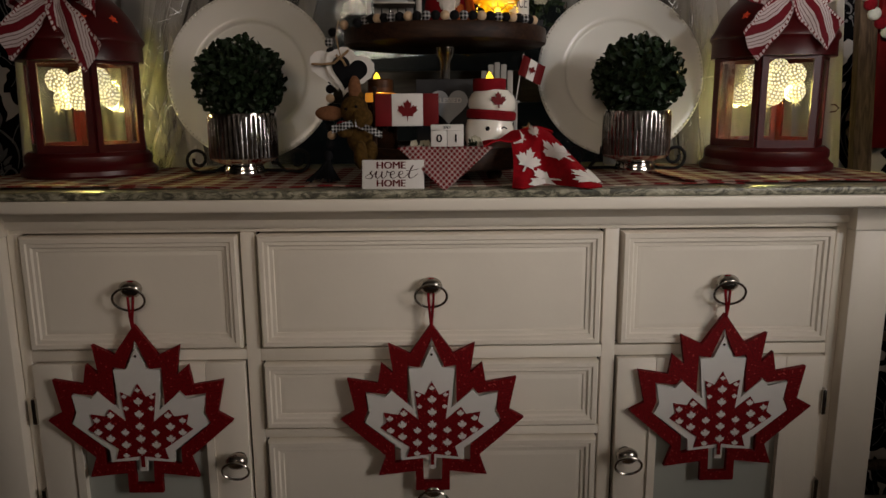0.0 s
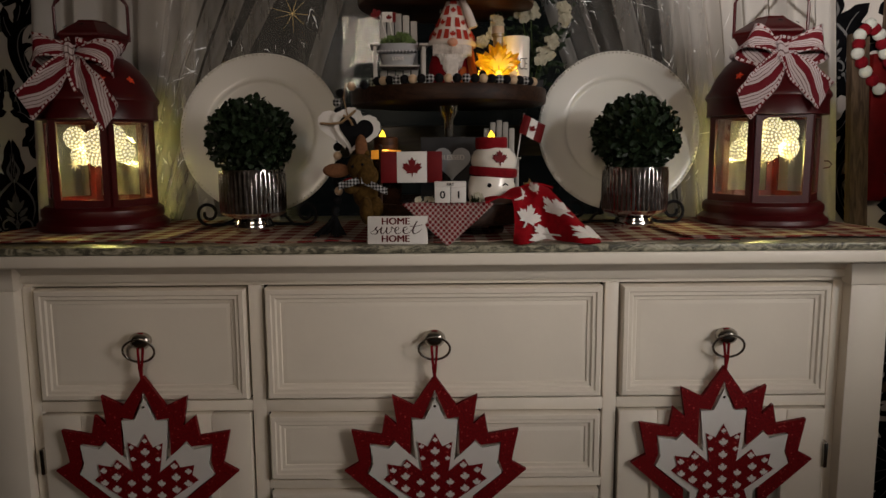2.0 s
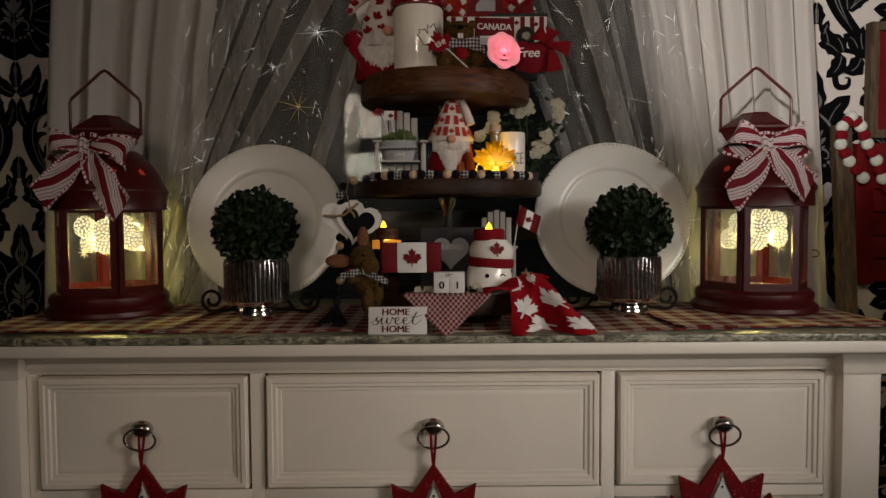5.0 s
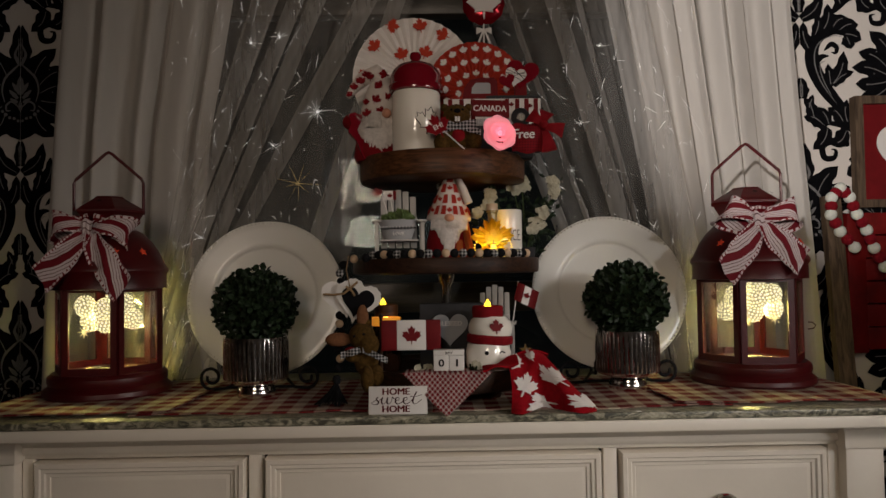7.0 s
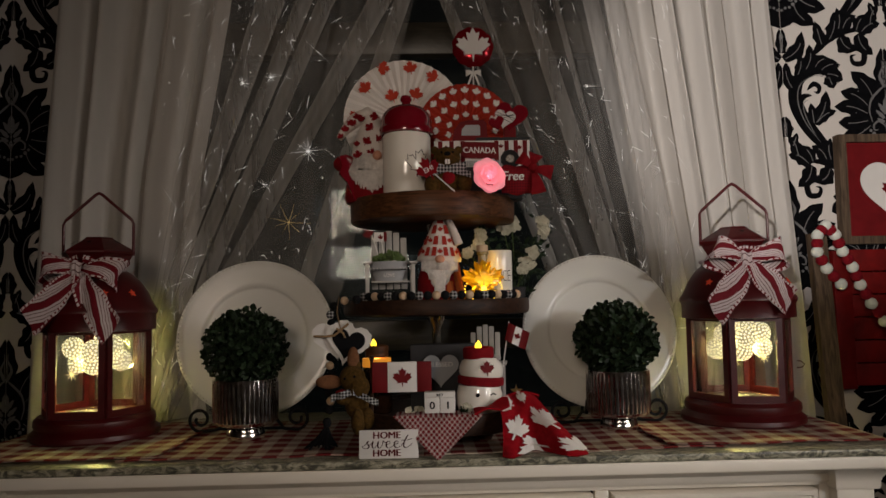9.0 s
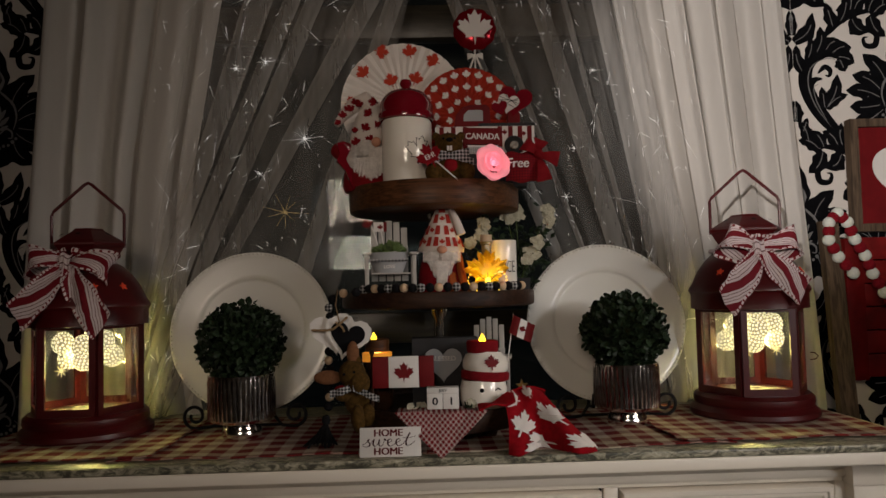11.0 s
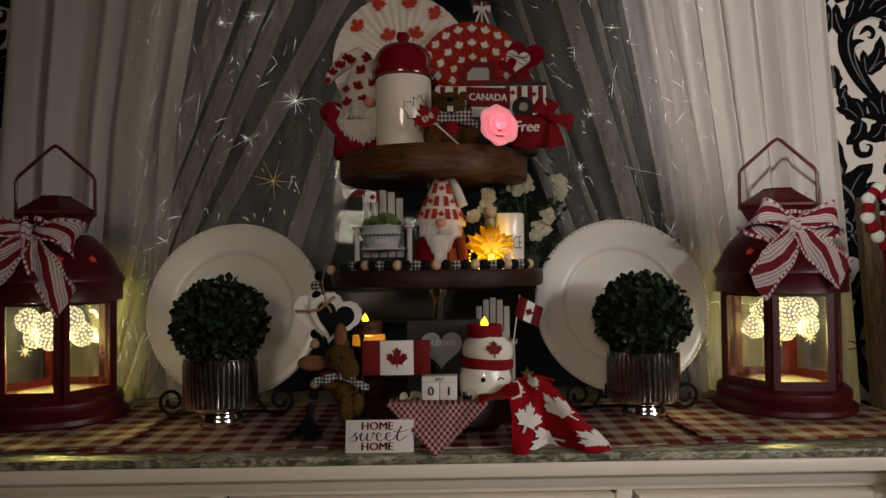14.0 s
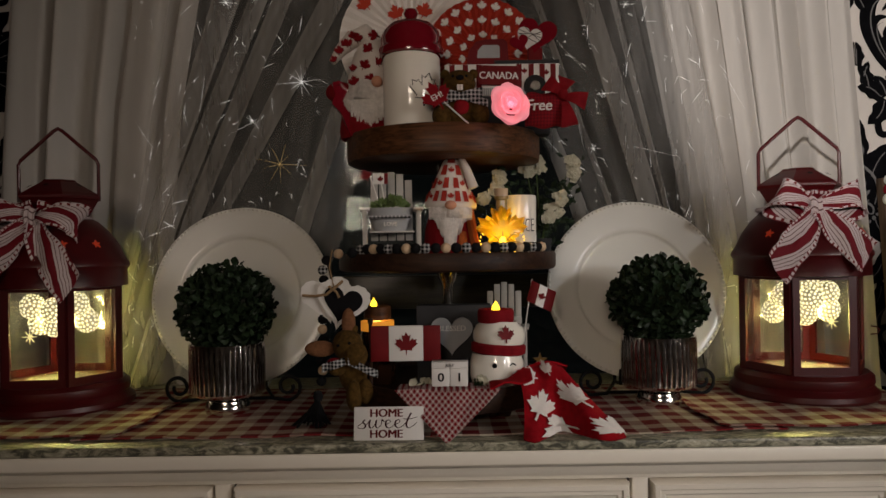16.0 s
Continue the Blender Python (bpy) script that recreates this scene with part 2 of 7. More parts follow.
gm.operation, gm.inputs[1].default_value = "GREATER_THAN", 0.975
gt.links.new(gs.outputs[0], gm.inputs[0])
gx = gt.nodes.new("ShaderNodeMix")
gx.data_type = "RGBA"
gx.inputs[7].default_value = (0.42, 0.055, 0.05, 1)
gt.links.new(gm.outputs[0], gx.inputs[0])
gt.links.new(gb.inputs["Base Color"].links[0].from_socket, gx.inputs[6])
gt.links.new(gx.outputs[2], gb.inputs["Base Color"])
WHITE_WOOD = mat("white_painted_wood", (0.68, 0.66, 0.63), 0.55, vary=0.05, scale=12)
# white paint greyed: the dimness under the trays is in its colour
CHAIR_PAINT = mat("dimmed_white_paint", (0.42, 0.40, 0.37), 0.6, vary=0.10, scale=60)
CERAMIC = mat("white_ceramic", (0.80, 0.76, 0.68), 0.12, vary=0.02, scale=6, coat=0.4)
PLATE = mat("white_charger_lacquer", (0.74, 0.73, 0.68), 0.24, vary=0.03, scale=5)
BLACK = mat("black_iron", (0.008, 0.008, 0.009), 0.5, vary=0.2)
BLACK_CLOTH = mat("black_thread", (0.007, 0.007, 0.008), 0.95, vary=0.3, scale=200)
STEEL = mat("brushed_nickel", (0.42, 0.39, 0.35), 0.24, 1.0, vary=0.08)
BRASS = mat("aged_brass", (0.42, 0.28, 0.10), 0.3, 1.0)
DARK_WOOD = wood_mat("dark_walnut_stain", (0.014, 0.007, 0.005), (0.042, 0.019, 0.010), 0.5)
MID_WOOD = wood_mat("warm_acacia_wood", (0.035, 0.014, 0.006), (0.11, 0.045, 0.018), 0.42, (1.0, 10, 22))
OLD_WOOD = wood_mat("weathered_brown_wood", (0.045, 0.030, 0.020), (0.13, 0.09, 0.06), 0.7, (14, 14, 1.2))
FRAME_WOOD = wood_mat("dark_window_wood", (0.016, 0.013, 0.008), (0.042, 0.035, 0.022), 0.36, (1.2, 14, 14))
PLUSH = mat("brown_plush", (0.080, 0.043, 0.010), 1.0, vary=0.4, scale=160, bump=1.0, bscale=900)
PLUSH_TAN = mat("tan_plush", (0.19, 0.085, 0.040), 1.0, vary=0.25, scale=160, bump=0.9, bscale=900)
BEARD = mat("white_wool_beard", (0.66, 0.62, 0.58), 1.0, vary=0.15, scale=150, bump=1.0, bscale=500)
SKIN_WOOD = mat("pink_felt_nose", (0.60, 0.30, 0.20), 0.9)
LEAF = mat("boxwood_leaf", (0.014, 0.025, 0.012), 0.42, vary=0.3, scale=60, island=0.5)
STEM = mat("green_stem", (0.06, 0.09, 0.03), 0.7)
PETAL = mat("white_petal", (0.46, 0.44, 0.34), 0.8, vary=0.08, island=0.12)
GREY_PAINT = mat("grey_painted_wood", (0.34, 0.35, 0.36), 0.6, vary=0.08)
DARK_PAINT = mat("charcoal_paint", (0.03, 0.03, 0.032), 0.7, vary=0.2)
INK = mat("black_ink", (0.004, 0.004, 0.005), 0.9)
SCRIPT_INK = mat("dark_red_ink", (0.035, 0.006, 0.007), 0.7)
RED_INK = mat("red_ink", (0.10, 0.006, 0.008), 0.6)
PAPER = mat("white_fan_paper", (0.76, 0.72, 0.68), 0.85, vary=0.04)
PAPER_RED = mat("orange_red_fan_paper", (0.36, 0.030, 0.016), 0.8, vary=0.08)
TWINE = mat("jute_twine", (0.26, 0.17, 0.09), 0.95, vary=0.3, scale=300)
NATURAL = mat("natural_wood_bead", (0.55, 0.40, 0.26), 0.6, vary=0.12)
PLAID = check_mat("black_white_plaid", (0.55, 0.55, 0.55), (0.006, 0.006, 0.007), 0.006, 0.6, axes="xz")
WALLPAPER = mat("white_wallpaper", (0.58, 0.54, 0.50), 0.7, vary=0.04, scale=3, bump=0.05)
DAMASK = mat("black_flock_damask", (0.004, 0.004, 0.005), 1.0, vary=0.3, scale=50)
DAMASK_VEIN = mat("grey_damask_vein", (0.15, 0.145, 0.145), 0.9, vary=0.1)
DAMASK.node_tree.nodes["Principled BSDF"].inputs["Specular IOR Level"].default_value = 0.05
PLASTER = mat("beige_plaster", (0.11, 0.095, 0.085), 0.9, vary=0.06, scale=3, bump=0.1)
CEIL = mat("white_ceiling", (0.22, 0.20, 0.18), 0.9, vary=0.04)
FLOOR_MAT = wood_mat("oak_floor", (0.10, 0.06, 0.035), (0.20, 0.125, 0.07), 0.4, (14, 1.2, 14))
CURTAIN = sheer_mat("white_voile_gathered", (0.68, 0.65, 0.61), 0.93, 1.0)
SHEER = sheer_mat("white_voile_single", (0.74, 0.72, 0.69), 0.14, 0.28)
SHEER_FOLD = sheer_mat("white_voile_folded", (0.74, 0.72, 0.69), 0.26, 0.42)
GLASS = glass_mat("clear_glass")
PANE = glass_mat("window_glass", (0.9, 0.95, 0.95), 0.04, 0.015, 1.28)
FROST = mat("frosted_cabinet_glass", (0.42, 0.44, 0.40), 0.3, vary=0.05, scale=4, coat=0.3)
NIGHT = glow("night_outside", (0.006, 0.007, 0.0075), 0.1)
DAYGLOW = glow("dusk_outside", (0.80, 0.88, 1.0), 0.35)
PERF = mat("perforated_silver_ball", (0.72, 0.69, 0.58), 0.5, 0.2, vary=0.05)
LED = glow("warm_led", (1.0, 0.90, 0.55), 2.4)
LED_SOFT = glow("gold_star_led", (1.0, 0.82, 0.36), 1.1)
# emission for the starburst wires, and for glints drawn on the tinsel
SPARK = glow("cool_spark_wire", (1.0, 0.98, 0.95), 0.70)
SPARK_GOLD = glow("gold_spark_wire", (1.0, 0.72, 0.30), 0.15)
WAX = glow("lit_amber_wax", (0.80, 0.30, 0.03), 0.45)
FLAME = glow("yellow_flame_led", (1.0, 0.62, 0.03), 3.2)
ROSE = glow("pink_glowing_rose", (0.95, 0.36, 0.42), 0.30)
AMBER = lit_glass("amber_glass", (0.88, 0.60, 0.03))
AMBER_HOT = glow("amber_led", (1.0, 0.60, 0.05), 3.5)
RIBBON = stripe_mat("red_white_ribbon", (0.62, 0.56, 0.54), (0.22, 0.01, 0.02), 0.030, 0.62, 0, coord="UV")


# ---- mesh helpers ----
from mathutils.geometry import tessellate_polygon


def fill(bm, vs, pts, index=0):
    """Fills an outline of any shape, given as points of a plane, with triangles."""
    seen = set()
    for t in tessellate_polygon([[Vector((x, z, 0)) for x, z in pts]]):
        if len(set(t)) == 3 and frozenset(t) not in seen:
            seen.add(frozenset(t))
            bm.faces.new([vs[q] for q in t]).material_index = index


def thing(name, label, category, at=(0, 0, 0), group="", turn=0.0, kind=""):
    ob = new(name)
    ob.matrix_world = pose(*at, 0, 0, turn)
    ob.empty_display_size = 0.02
    return tagged(ob, label, category, group, kind)


def part(name, bm, material, parent=None, label="", smooth=True, m=None):
    me = bpy.data.meshes.new(name)
    bmesh.ops.recalc_face_normals(bm, faces=bm.faces)
    bm.to_mesh(me)
    bm.free()
    for mm in (material if isinstance(material, (list, tuple)) else [material]):
        me.materials.append(mm)
    if smooth:
        me.shade_smooth()
        me.set_sharp_from_angle(angle=radians(38))
    ob = new(name, me)
    if parent:
        ob.parent = parent
    if m is not None:
        ob.matrix_local = m
    if label:
        ob["label"] = label
    return ob


def box(x0, x1, y0, y1, z0, z1, bevel=0.0, bm=None, seg=2):
    own = bmesh.new()
    bmesh.ops.create_cube(own, size=1)
    for v in own.verts:
        v.co = ((x0 + x1) / 2 + v.co.x * (x1 - x0), (y0 + y1) / 2 + v.co.y * (y1 - y0), (z0 + z1) / 2 + v.co.z * (z1 - z0))
    if bevel:
        bmesh.ops.bevel(own, geom=own.edges[:], offset=bevel, segments=seg, affect="EDGES", profile=0.5)
    return join(bm, own)


def join(bm, own):
    if bm is None:
        return own
    me = bpy.data.meshes.new("tmp")
    own.to_mesh(me)
    own.free()
    bm.from_mesh(me)
    bpy.data.meshes.remove(me)
    return bm


def lathe(profile, seg=40, bm=None, at=(0, 0, 0), wave=None):
    """Turns (radius, height) pairs round z; wave(angle, height) scales the radius."""
    bm = bm or bmesh.new()
    rings = []
    for r, z in profile:
        if r < 1e-6:
            rings.append([bm.verts.new((at[0], at[1], at[2] + z))])
        else:
            ring = []
            for i in range(seg):
                a = 2 * math.pi * i / seg
                q = r * (wave(a, z) if wave else 1)
                ring.append(bm.verts.new((at[0] + q * math.cos(a), at[1] + q * math.sin(a), at[2] + z)))
            rings.append(ring)
    for a, b in zip(rings, rings[1:]):
        for i in range(seg):
            j = (i + 1) % seg
            if len(a) == 1 and len(b) == 1:
                continue
            if len(a) == 1:
                bm.faces.new((a[0], b[i], b[j]))
            elif len(b) == 1:
                bm.faces.new((a[i], a[j], b[0]))
            else:
                bm.faces.new((a[i], a[j], b[j], b[i]))
    return bm


def tube(pts, r, seg=8, bm=None, closed=False, taper=None):
    bm = bm or bmesh.new()
    pts = [Vector(p) for p in pts]
    n = len(pts)
    rings = []
    up = Vector((0.13, 0.21, 0.97))
    for i, p in enumerate(pts):
        d = (pts[(i + 1) % n] - pts[i - 1]) if closed else (pts[min(i + 1, n - 1)] - pts[max(i - 1, 0)])
        d = d.normalized() if d.length > 1e-9 else Vector((0, 0, 1))
        s = d.cross(up)
        s = s.normalized() if s.length > 1e-4 else d.cross(Vector((1, 0, 0))).normalized()
        w = s.cross(d)
        rr = r * (taper(i / max(1, n - 1)) if taper else 1)
        rings.append([bm.verts.new(p + rr * (math.cos(2 * math.pi * k / seg) * s + math.sin(2 * math.pi * k / seg) * w)) for k in range(seg)])
    for i in range(n if closed else n - 1):
        a, b = rings[i], rings[(i + 1) % n]
        for k in range(seg):
            bm.faces.new((a[k], a[(k + 1) % seg], b[(k + 1) % seg], b[k]))
    if not closed:
        bm.faces.new(rings[0][::-1])
        bm.faces.new(rings[-1])
    return bm


def slab(pts, y0, y1, bm=None):
    """An outline in (x, z) made solid between y0 (front) and y1 (back)."""
    bm = bm or bmesh.new()
    a = [bm.verts.new((x, y0, z)) for x, z in pts]
    b = [bm.verts.new((x, y1, z)) for x, z in pts]
    for i in range(len(a)):
        j = (i + 1) % len(a)
        bm.faces.new((a[i], b[i], b[j], a[j]))
    fill(bm, a, pts)
    fill(bm, b, pts)
    return bm


def ring_slab(outer, inner, y0, y1):
    bm = bmesh.new()
    rows = [[bm.verts.new((x, y, z)) for x, z in pts] for pts, y in ((outer, y0), (inner, y0), (inner, y1), (outer, y1))]
    n = len(outer)
    for k in range(4):
        a, b = rows[k], rows[(k + 1) % 4]
        for i in range(n):
            j = (i + 1) % n
            bm.faces.new((a[i], a[j], b[j], b[i]))
    return bm


def ball(c, r, bm=None, seg=16, rings=10, squash=(1, 1, 1)):
    own = bmesh.new()
    bmesh.ops.create_uvsphere(own, u_segments=seg, v_segments=rings, radius=r)
    for v in own.verts:
        v.co = (c[0] + v.co.x * squash[0], c[1] + v.co.y * squash[1], c[2] + v.co.z * squash[2])
    return join(bm, own)


def sheet(f, nu, nv, bm=None):
    """A surface f(u, v) -> point over the unit square, with UVs."""
    bm = bm or bmesh.new()
    uv = bm.loops.layers.uv.verify()
    g = [[bm.verts.new(f(i / nu, j / nv)) for j in range(nv + 1)] for i in range(nu + 1)]
    for i in range(nu):
        for j in range(nv):
            fc = bm.faces.new((g[i][j], g[i + 1][j], g[i + 1][j + 1], g[i][j + 1]))
            for lp, (a, b) in zip(fc.loops, ((i, j), (i + 1, j), (i + 1, j + 1), (i, j + 1))):
                lp[uv].uv = (a / nu, b / nv)
    return bm


def thick(bm, t):
    bmesh.ops.recalc_face_normals(bm, faces=bm.faces)
    bmesh.ops.solidify(bm, geom=bm.faces[:], thickness=t)
    return bm


HALF_LEAF = ((0, .935), (.236, .595), (.469, .71), (.42, .373), (.55, .488), (.591, .258), (.922, .315), (.846, -.059), (1.01, -.154),
             (.52, -.592), (.602, -.829), (.19, -.78), (.19, -1.016))


HALF_FLAG = ((0, 1.0), (.19, .66), (.38, .76), (.28, .20), (.55, .48), (.62, .34), (.90, .40), (.80, .13), (.98, .02), (.48, -.42), (.54, -.58), (.07, -.52), (.06, -.95))


def leaf_outline(s, cx=0, cz=0, turn=0, stem=1.0):
    """A maple leaf's outline, s across its half width."""
    pts = [(x * (stem if i > 11 else 1), z) for i, (x, z) in enumerate(HALF_FLAG)]
    pts = pts + [(-x, z) for x, z in pts[:0:-1]]
    c, q = math.cos(radians(turn)), math.sin(radians(turn))
    return [(cx + s * (x * c - z * q), cz + s * (x * q + z * c)) for x, z in pts]


HALF_HOLE = ((0, .768), (.136, .44), (.263, .46), (.271, -.002), (.448, .20), (.50, .134), (.727, .163), (.71, -.06), (.76, -.189), (.42, -.477), (.42, -.679), (.108, -.607), (.10, -.909))
HALF_WHITE = ((0, .676), (.108, .44), (.25, .43), (.212, -.03), (.442, .18), (.515, .10), (.719, .142), (.683, -.074), (.738, -.189), (.353, -.506), (.347, -.64), (.04, -.615), (.04, -.745))
HALF_RED = ((0, .281), (.081, .128), (.19, .18), (.149, -.16), (.32, -.016), (.374, -.10), (.529, -.074), (.502, -.189), (.57, -.246), (.25, -.477), (.285, -.60), (.019, -.563), (.019, -.693))


def mirrored(half, s):
    return [(s * x, s * z) for x, z in half] + [(-s * x, s * z) for x, z in half[:0:-1]]


def heart_outline(s, cx=0, cz=0, n=40, turn=0, wob=0.0, k=22):
    out = []
    c, q = math.cos(radians(turn)), math.sin(radians(turn))
    for i in range(n):
        a = 2 * math.pi * i / n
        x, z = 16 * math.sin(a) ** 3 / 17, (13 * math.cos(a) - 5 * math.cos(2 * a) - 2 * math.cos(3 * a) - math.cos(4 * a)) / 17
        w = 1 + wob * abs(math.sin(k * a / 2))
        out.append((cx + s * w * (x * c - z * q), cz + s * w * (x * q + z * c)))
    return out


def words(name, text, size, material, parent, m, depth=0.0006, shear=0.0, squeeze=1.0, bold=0.012):
    """Raised letters, standing in the x-z plane of m and facing -y."""
    cu = bpy.data.curves.new(name, "FONT")
    cu.body, cu.size, cu.extrude, cu.shear, cu.align_x, cu.align_y = text, size, depth, shear, "CENTER", "CENTER"
    cu.resolution_u = 3
    cu.offset = min(0, size * bold)
    tmp = bpy.data.objects.new("tmp", cu)
    scene.collection.objects.link(tmp)
    bpy.context.view_layer.update()
    me = bpy.data.meshes.new_from_object(tmp.evaluated_get(bpy.context.evaluated_depsgraph_get()))
    bpy.data.objects.remove(tmp)
    me.transform(m @ pose(0, 0, 0, 90) @ Matrix.Diagonal((squeeze, 1, 1, 1)))
    if bold > 0:
        bm = bmesh.new()
        bm.from_mesh(me)
        old = bm.verts[:]
        bmesh.ops.duplicate(bm, geom=bm.faces[:] + bm.edges[:] + old)
        for v in old:
            v.co += m.to_3x3() @ Vector((size * bold * 4, 0.0002, 0))
        bm.to_mesh(me)
        bm.free()
    me.materials.clear()
    me.materials.append(material)
    ob = new(name, me)
    ob.parent = parent
    return ob


def structure(name, bm, material, label="", category="", parent=None):
    ob = part(name, bm, material, parent)
    return tagged(ob, label, category, kind="structure")


# ---- the room ----
TOP = 0.940      # granite top
CLOTH = 0.944    # runner on it
WALL = 0.52      # face of the papered wall

structure("floor", box(-2.5, 2.5, -3.1, 0.64, -0.1, 0.0), FLOOR_MAT, "brown oak plank floor in the dim room", "floor")
structure("ceiling", box(-2.5, 2.5, -3.1, 0.64, 2.6, 2.7), CEIL, "plain white ceiling of the room", "ceiling")
# unseen wall, added to shade the papered wall on the west side
structure("shade_partition", box(-2.4, -0.62, -1.75, -1.65, 0, 2.6), PLASTER, "unseen beige partition wall added to shade the west side", "wall")
# unseen low wall, added to hold rear light off the lower sideboard
structure("shade_half_wall", box(-0.62, 1.99, -1.97, -1.85, 0, 1.33), PLASTER, "unseen low wall added to shade the lower sideboard", "wall")
# unseen pier, added to block side light from the low east end
structure("shade_half_wall_side", box(1.56, 1.985, -1.08, -1.0, 0, 1.20), PLASTER, "unseen low pier added to shade the lower east end", "wall")
structure("wall_west", box(-2.5, -2.4, -3.1, 0.64, 0, 2.6), PLASTER, "plain beige plaster wall", "wall")


def wall_with_hole(x0, x1, z0, z1, hx0, hx1, hz0, hz1, y0, y1):
    bm = box(x0, hx0, y0, y1, z0, z1)
    box(hx1, x1, y0, y1, z0, z1, bm=bm)
    box(hx0, hx1, y0, y1, z0, hz0, bm=bm)
    box(hx0, hx1, y0, y1, hz1, z1, bm=bm)
    return bm


structure("wall_north", wall_with_hole(-2.4, 2.4, 0, 2.6, -0.60, 0.62, 0.80, 2.30, WALL, WALL + 0.10), WALLPAPER,
          "white wall papered with large black damask scrolls", "wall")
structure("wall_south", wall_with_hole(-2.4, 2.4, 0, 2.6, -0.86, 0.40, 1.27, 2.05, -3.1, -3.0), PLASTER, "plain beige wall with a window", "wall")
side = wall_with_hole(-3.1, WALL, 0, 2.6, -1.84, -1.15, 0.9, 2.0, -0.1, 0.0)
bmesh.ops.transform(side, matrix=pose(2.0, 0, 0, 0, 0, 90), verts=side.verts)
structure("wall_east", side, PLASTER, "plain beige wall with an assumed side window", "wall")


def window(name, x0, x1, z0, z1, m, rail, bars, frame_mat, glass, out_mat, label):
    """A window in the x-z plane: frame, rails and panes, with the outside behind it."""
    ob = tagged(new(name), label, "window", kind="structure")
    ob.matrix_world = m
    fr = box(x0, x0 + rail, -0.01, 0.05, z0, z1, 0.003)
    box(x1 - rail, x1, -0.01, 0.05, z0, z1, 0.003, fr)
    box(x0 + rail, x1 - rail, -0.008, 0.05, z0, z0 + rail, 0.003, fr)
    box(x0 + rail, x1 - rail, -0.008, 0.05, z1 - rail, z1, 0.003, fr)
    part("window_frame", fr, frame_mat, ob)
    for horizontal, p, w in bars:
        b = box(x0 + rail, x1 - rail, -0.004, 0.045, p - w / 2, p + w / 2, 0.003) if horizontal else box(p - w / 2, p + w / 2, -0.002, 0.04, z0 + rail, z1 - rail, 0.003)
        part("glazing_bar", b, frame_mat, ob)
    g = part("pane", box(x0 + rail, x1 - rail, 0.018, 0.022, z0 + rail, z1 - rail), glass, ob)
    g.visible_shadow = False
    back = part("outside", box(x0 - 0.1, x1 + 0.1, 0.16, 0.165, z0 - 0.1, z1 + 0.1), out_mat, ob, "dim outdoor dusk")
    back.visible_shadow = False
    return ob


window("window_1", -0.60, 0.62, 0.80, 2.30, pose(0, WALL + 0.035, 0), 0.05,
       ((True, 1.885, 0.085), (True, 1.115, 0.075)), FRAME_WOOD, PANE, NIGHT, "dark wooden window with night behind its glass")
window("window_2", -0.86, 0.40, 1.27, 2.05, pose(0, -3.035, 0, 0, 0, 0) @ pose(-0.46, 0, 0, 0, 0, 180), 0.04, ((False, -0.23, 0.04), (True, 1.66, 0.11)), WHITE_WOOD, PANE, DAYGLOW,
       "white window with dusk light outside")
# unseen window, added for the light that falls from the east
window("window_3", 1.15, 1.84, 0.9, 2.0, pose(2.03, 0, 0, 0, 0, -90), 0.04, ((False, 1.5, 0.04),), WHITE_WOOD, PANE, DAYGLOW,
       "assumed white side window, added as a source of side light")


# ---- damask paper ----
def bladed(x0, z0, x1, z1, w, bend=0.0, n=16):
    """A damask leaf from its base to its pointed tip, bowed to one side, with its midrib."""
    dx, dz = x1 - x0, z1 - z0
    ln = math.hypot(dx, dz)
    nx, nz = -dz / ln, dx / ln
    mid, left, right = [], [], []
    for i in range(n + 1):
        t = i / n
        o = bend * ln * math.sin(math.pi * t)
        q = w * math.sin(math.pi * (0.10 + 0.90 * t) ** 0.85) ** 0.8 * (1 + 0.12 * math.cos(5 * math.pi * t)) + 0.0003
        x, z = x0 + dx * t + nx * o, z0 + dz * t + nz * o
        mid.append((x, z))
        left.append((max(0.0004, x + nx * q), z + nz * q))
        right.append((max(0.0004, x - nx * q), z - nz * q))
    rib = mid[1:12]
    return left + right[::-1], [(x + nx * 0.0011, z + nz * 0.0011) for x, z in rib] + [(x - nx * 0.0011, z - nz * 0.0011) for x, z in rib[::-1]]


def swept(knots, w, n=44, head=0.3, tail=0.1):
    """A bent stem through a few knots, thickest near its head."""
    path = []
    for i in range(n + 1):
        q = i / n * (len(knots) - 1)
        k = min(int(q), len(knots) - 2)
        f = q - k
        p = [knots[max(k - 1, 0)], knots[k], knots[k + 1], knots[min(k + 2, len(knots) - 1)]]
        path.append(tuple(0.5 * (2 * p[1][c] + (p[2][c] - p[0][c]) * f + (2 * p[0][c] - 5 * p[1][c] + 4 * p[2][c] - p[3][c]) * f * f + (3 * p[1][c] - p[0][c] - 3 * p[2][c] + p[3][c]) * f ** 3) for c in (0, 1)))
    left, right = [], []
    for i, (x, z) in enumerate(path):
        a, b = path[max(i - 1, 0)], path[min(i + 1, n)]
        d = math.hypot(b[0] - a[0], b[1] - a[1]) or 1
        t = i / n
        q = w * (tail + (1 - tail) * math.sin(math.pi * min(1, t / (2 * head) if t < head else 0.5 + 0.5 * (t - head) / (1 - head))))
        left.append((x - (b[1] - a[1]) / d * q, z + (b[0] - a[0]) / d * q))
        right.append((x + (b[1] - a[1]) / d * q, z - (b[0] - a[0]) / d * q))
    return left + right[::-1]


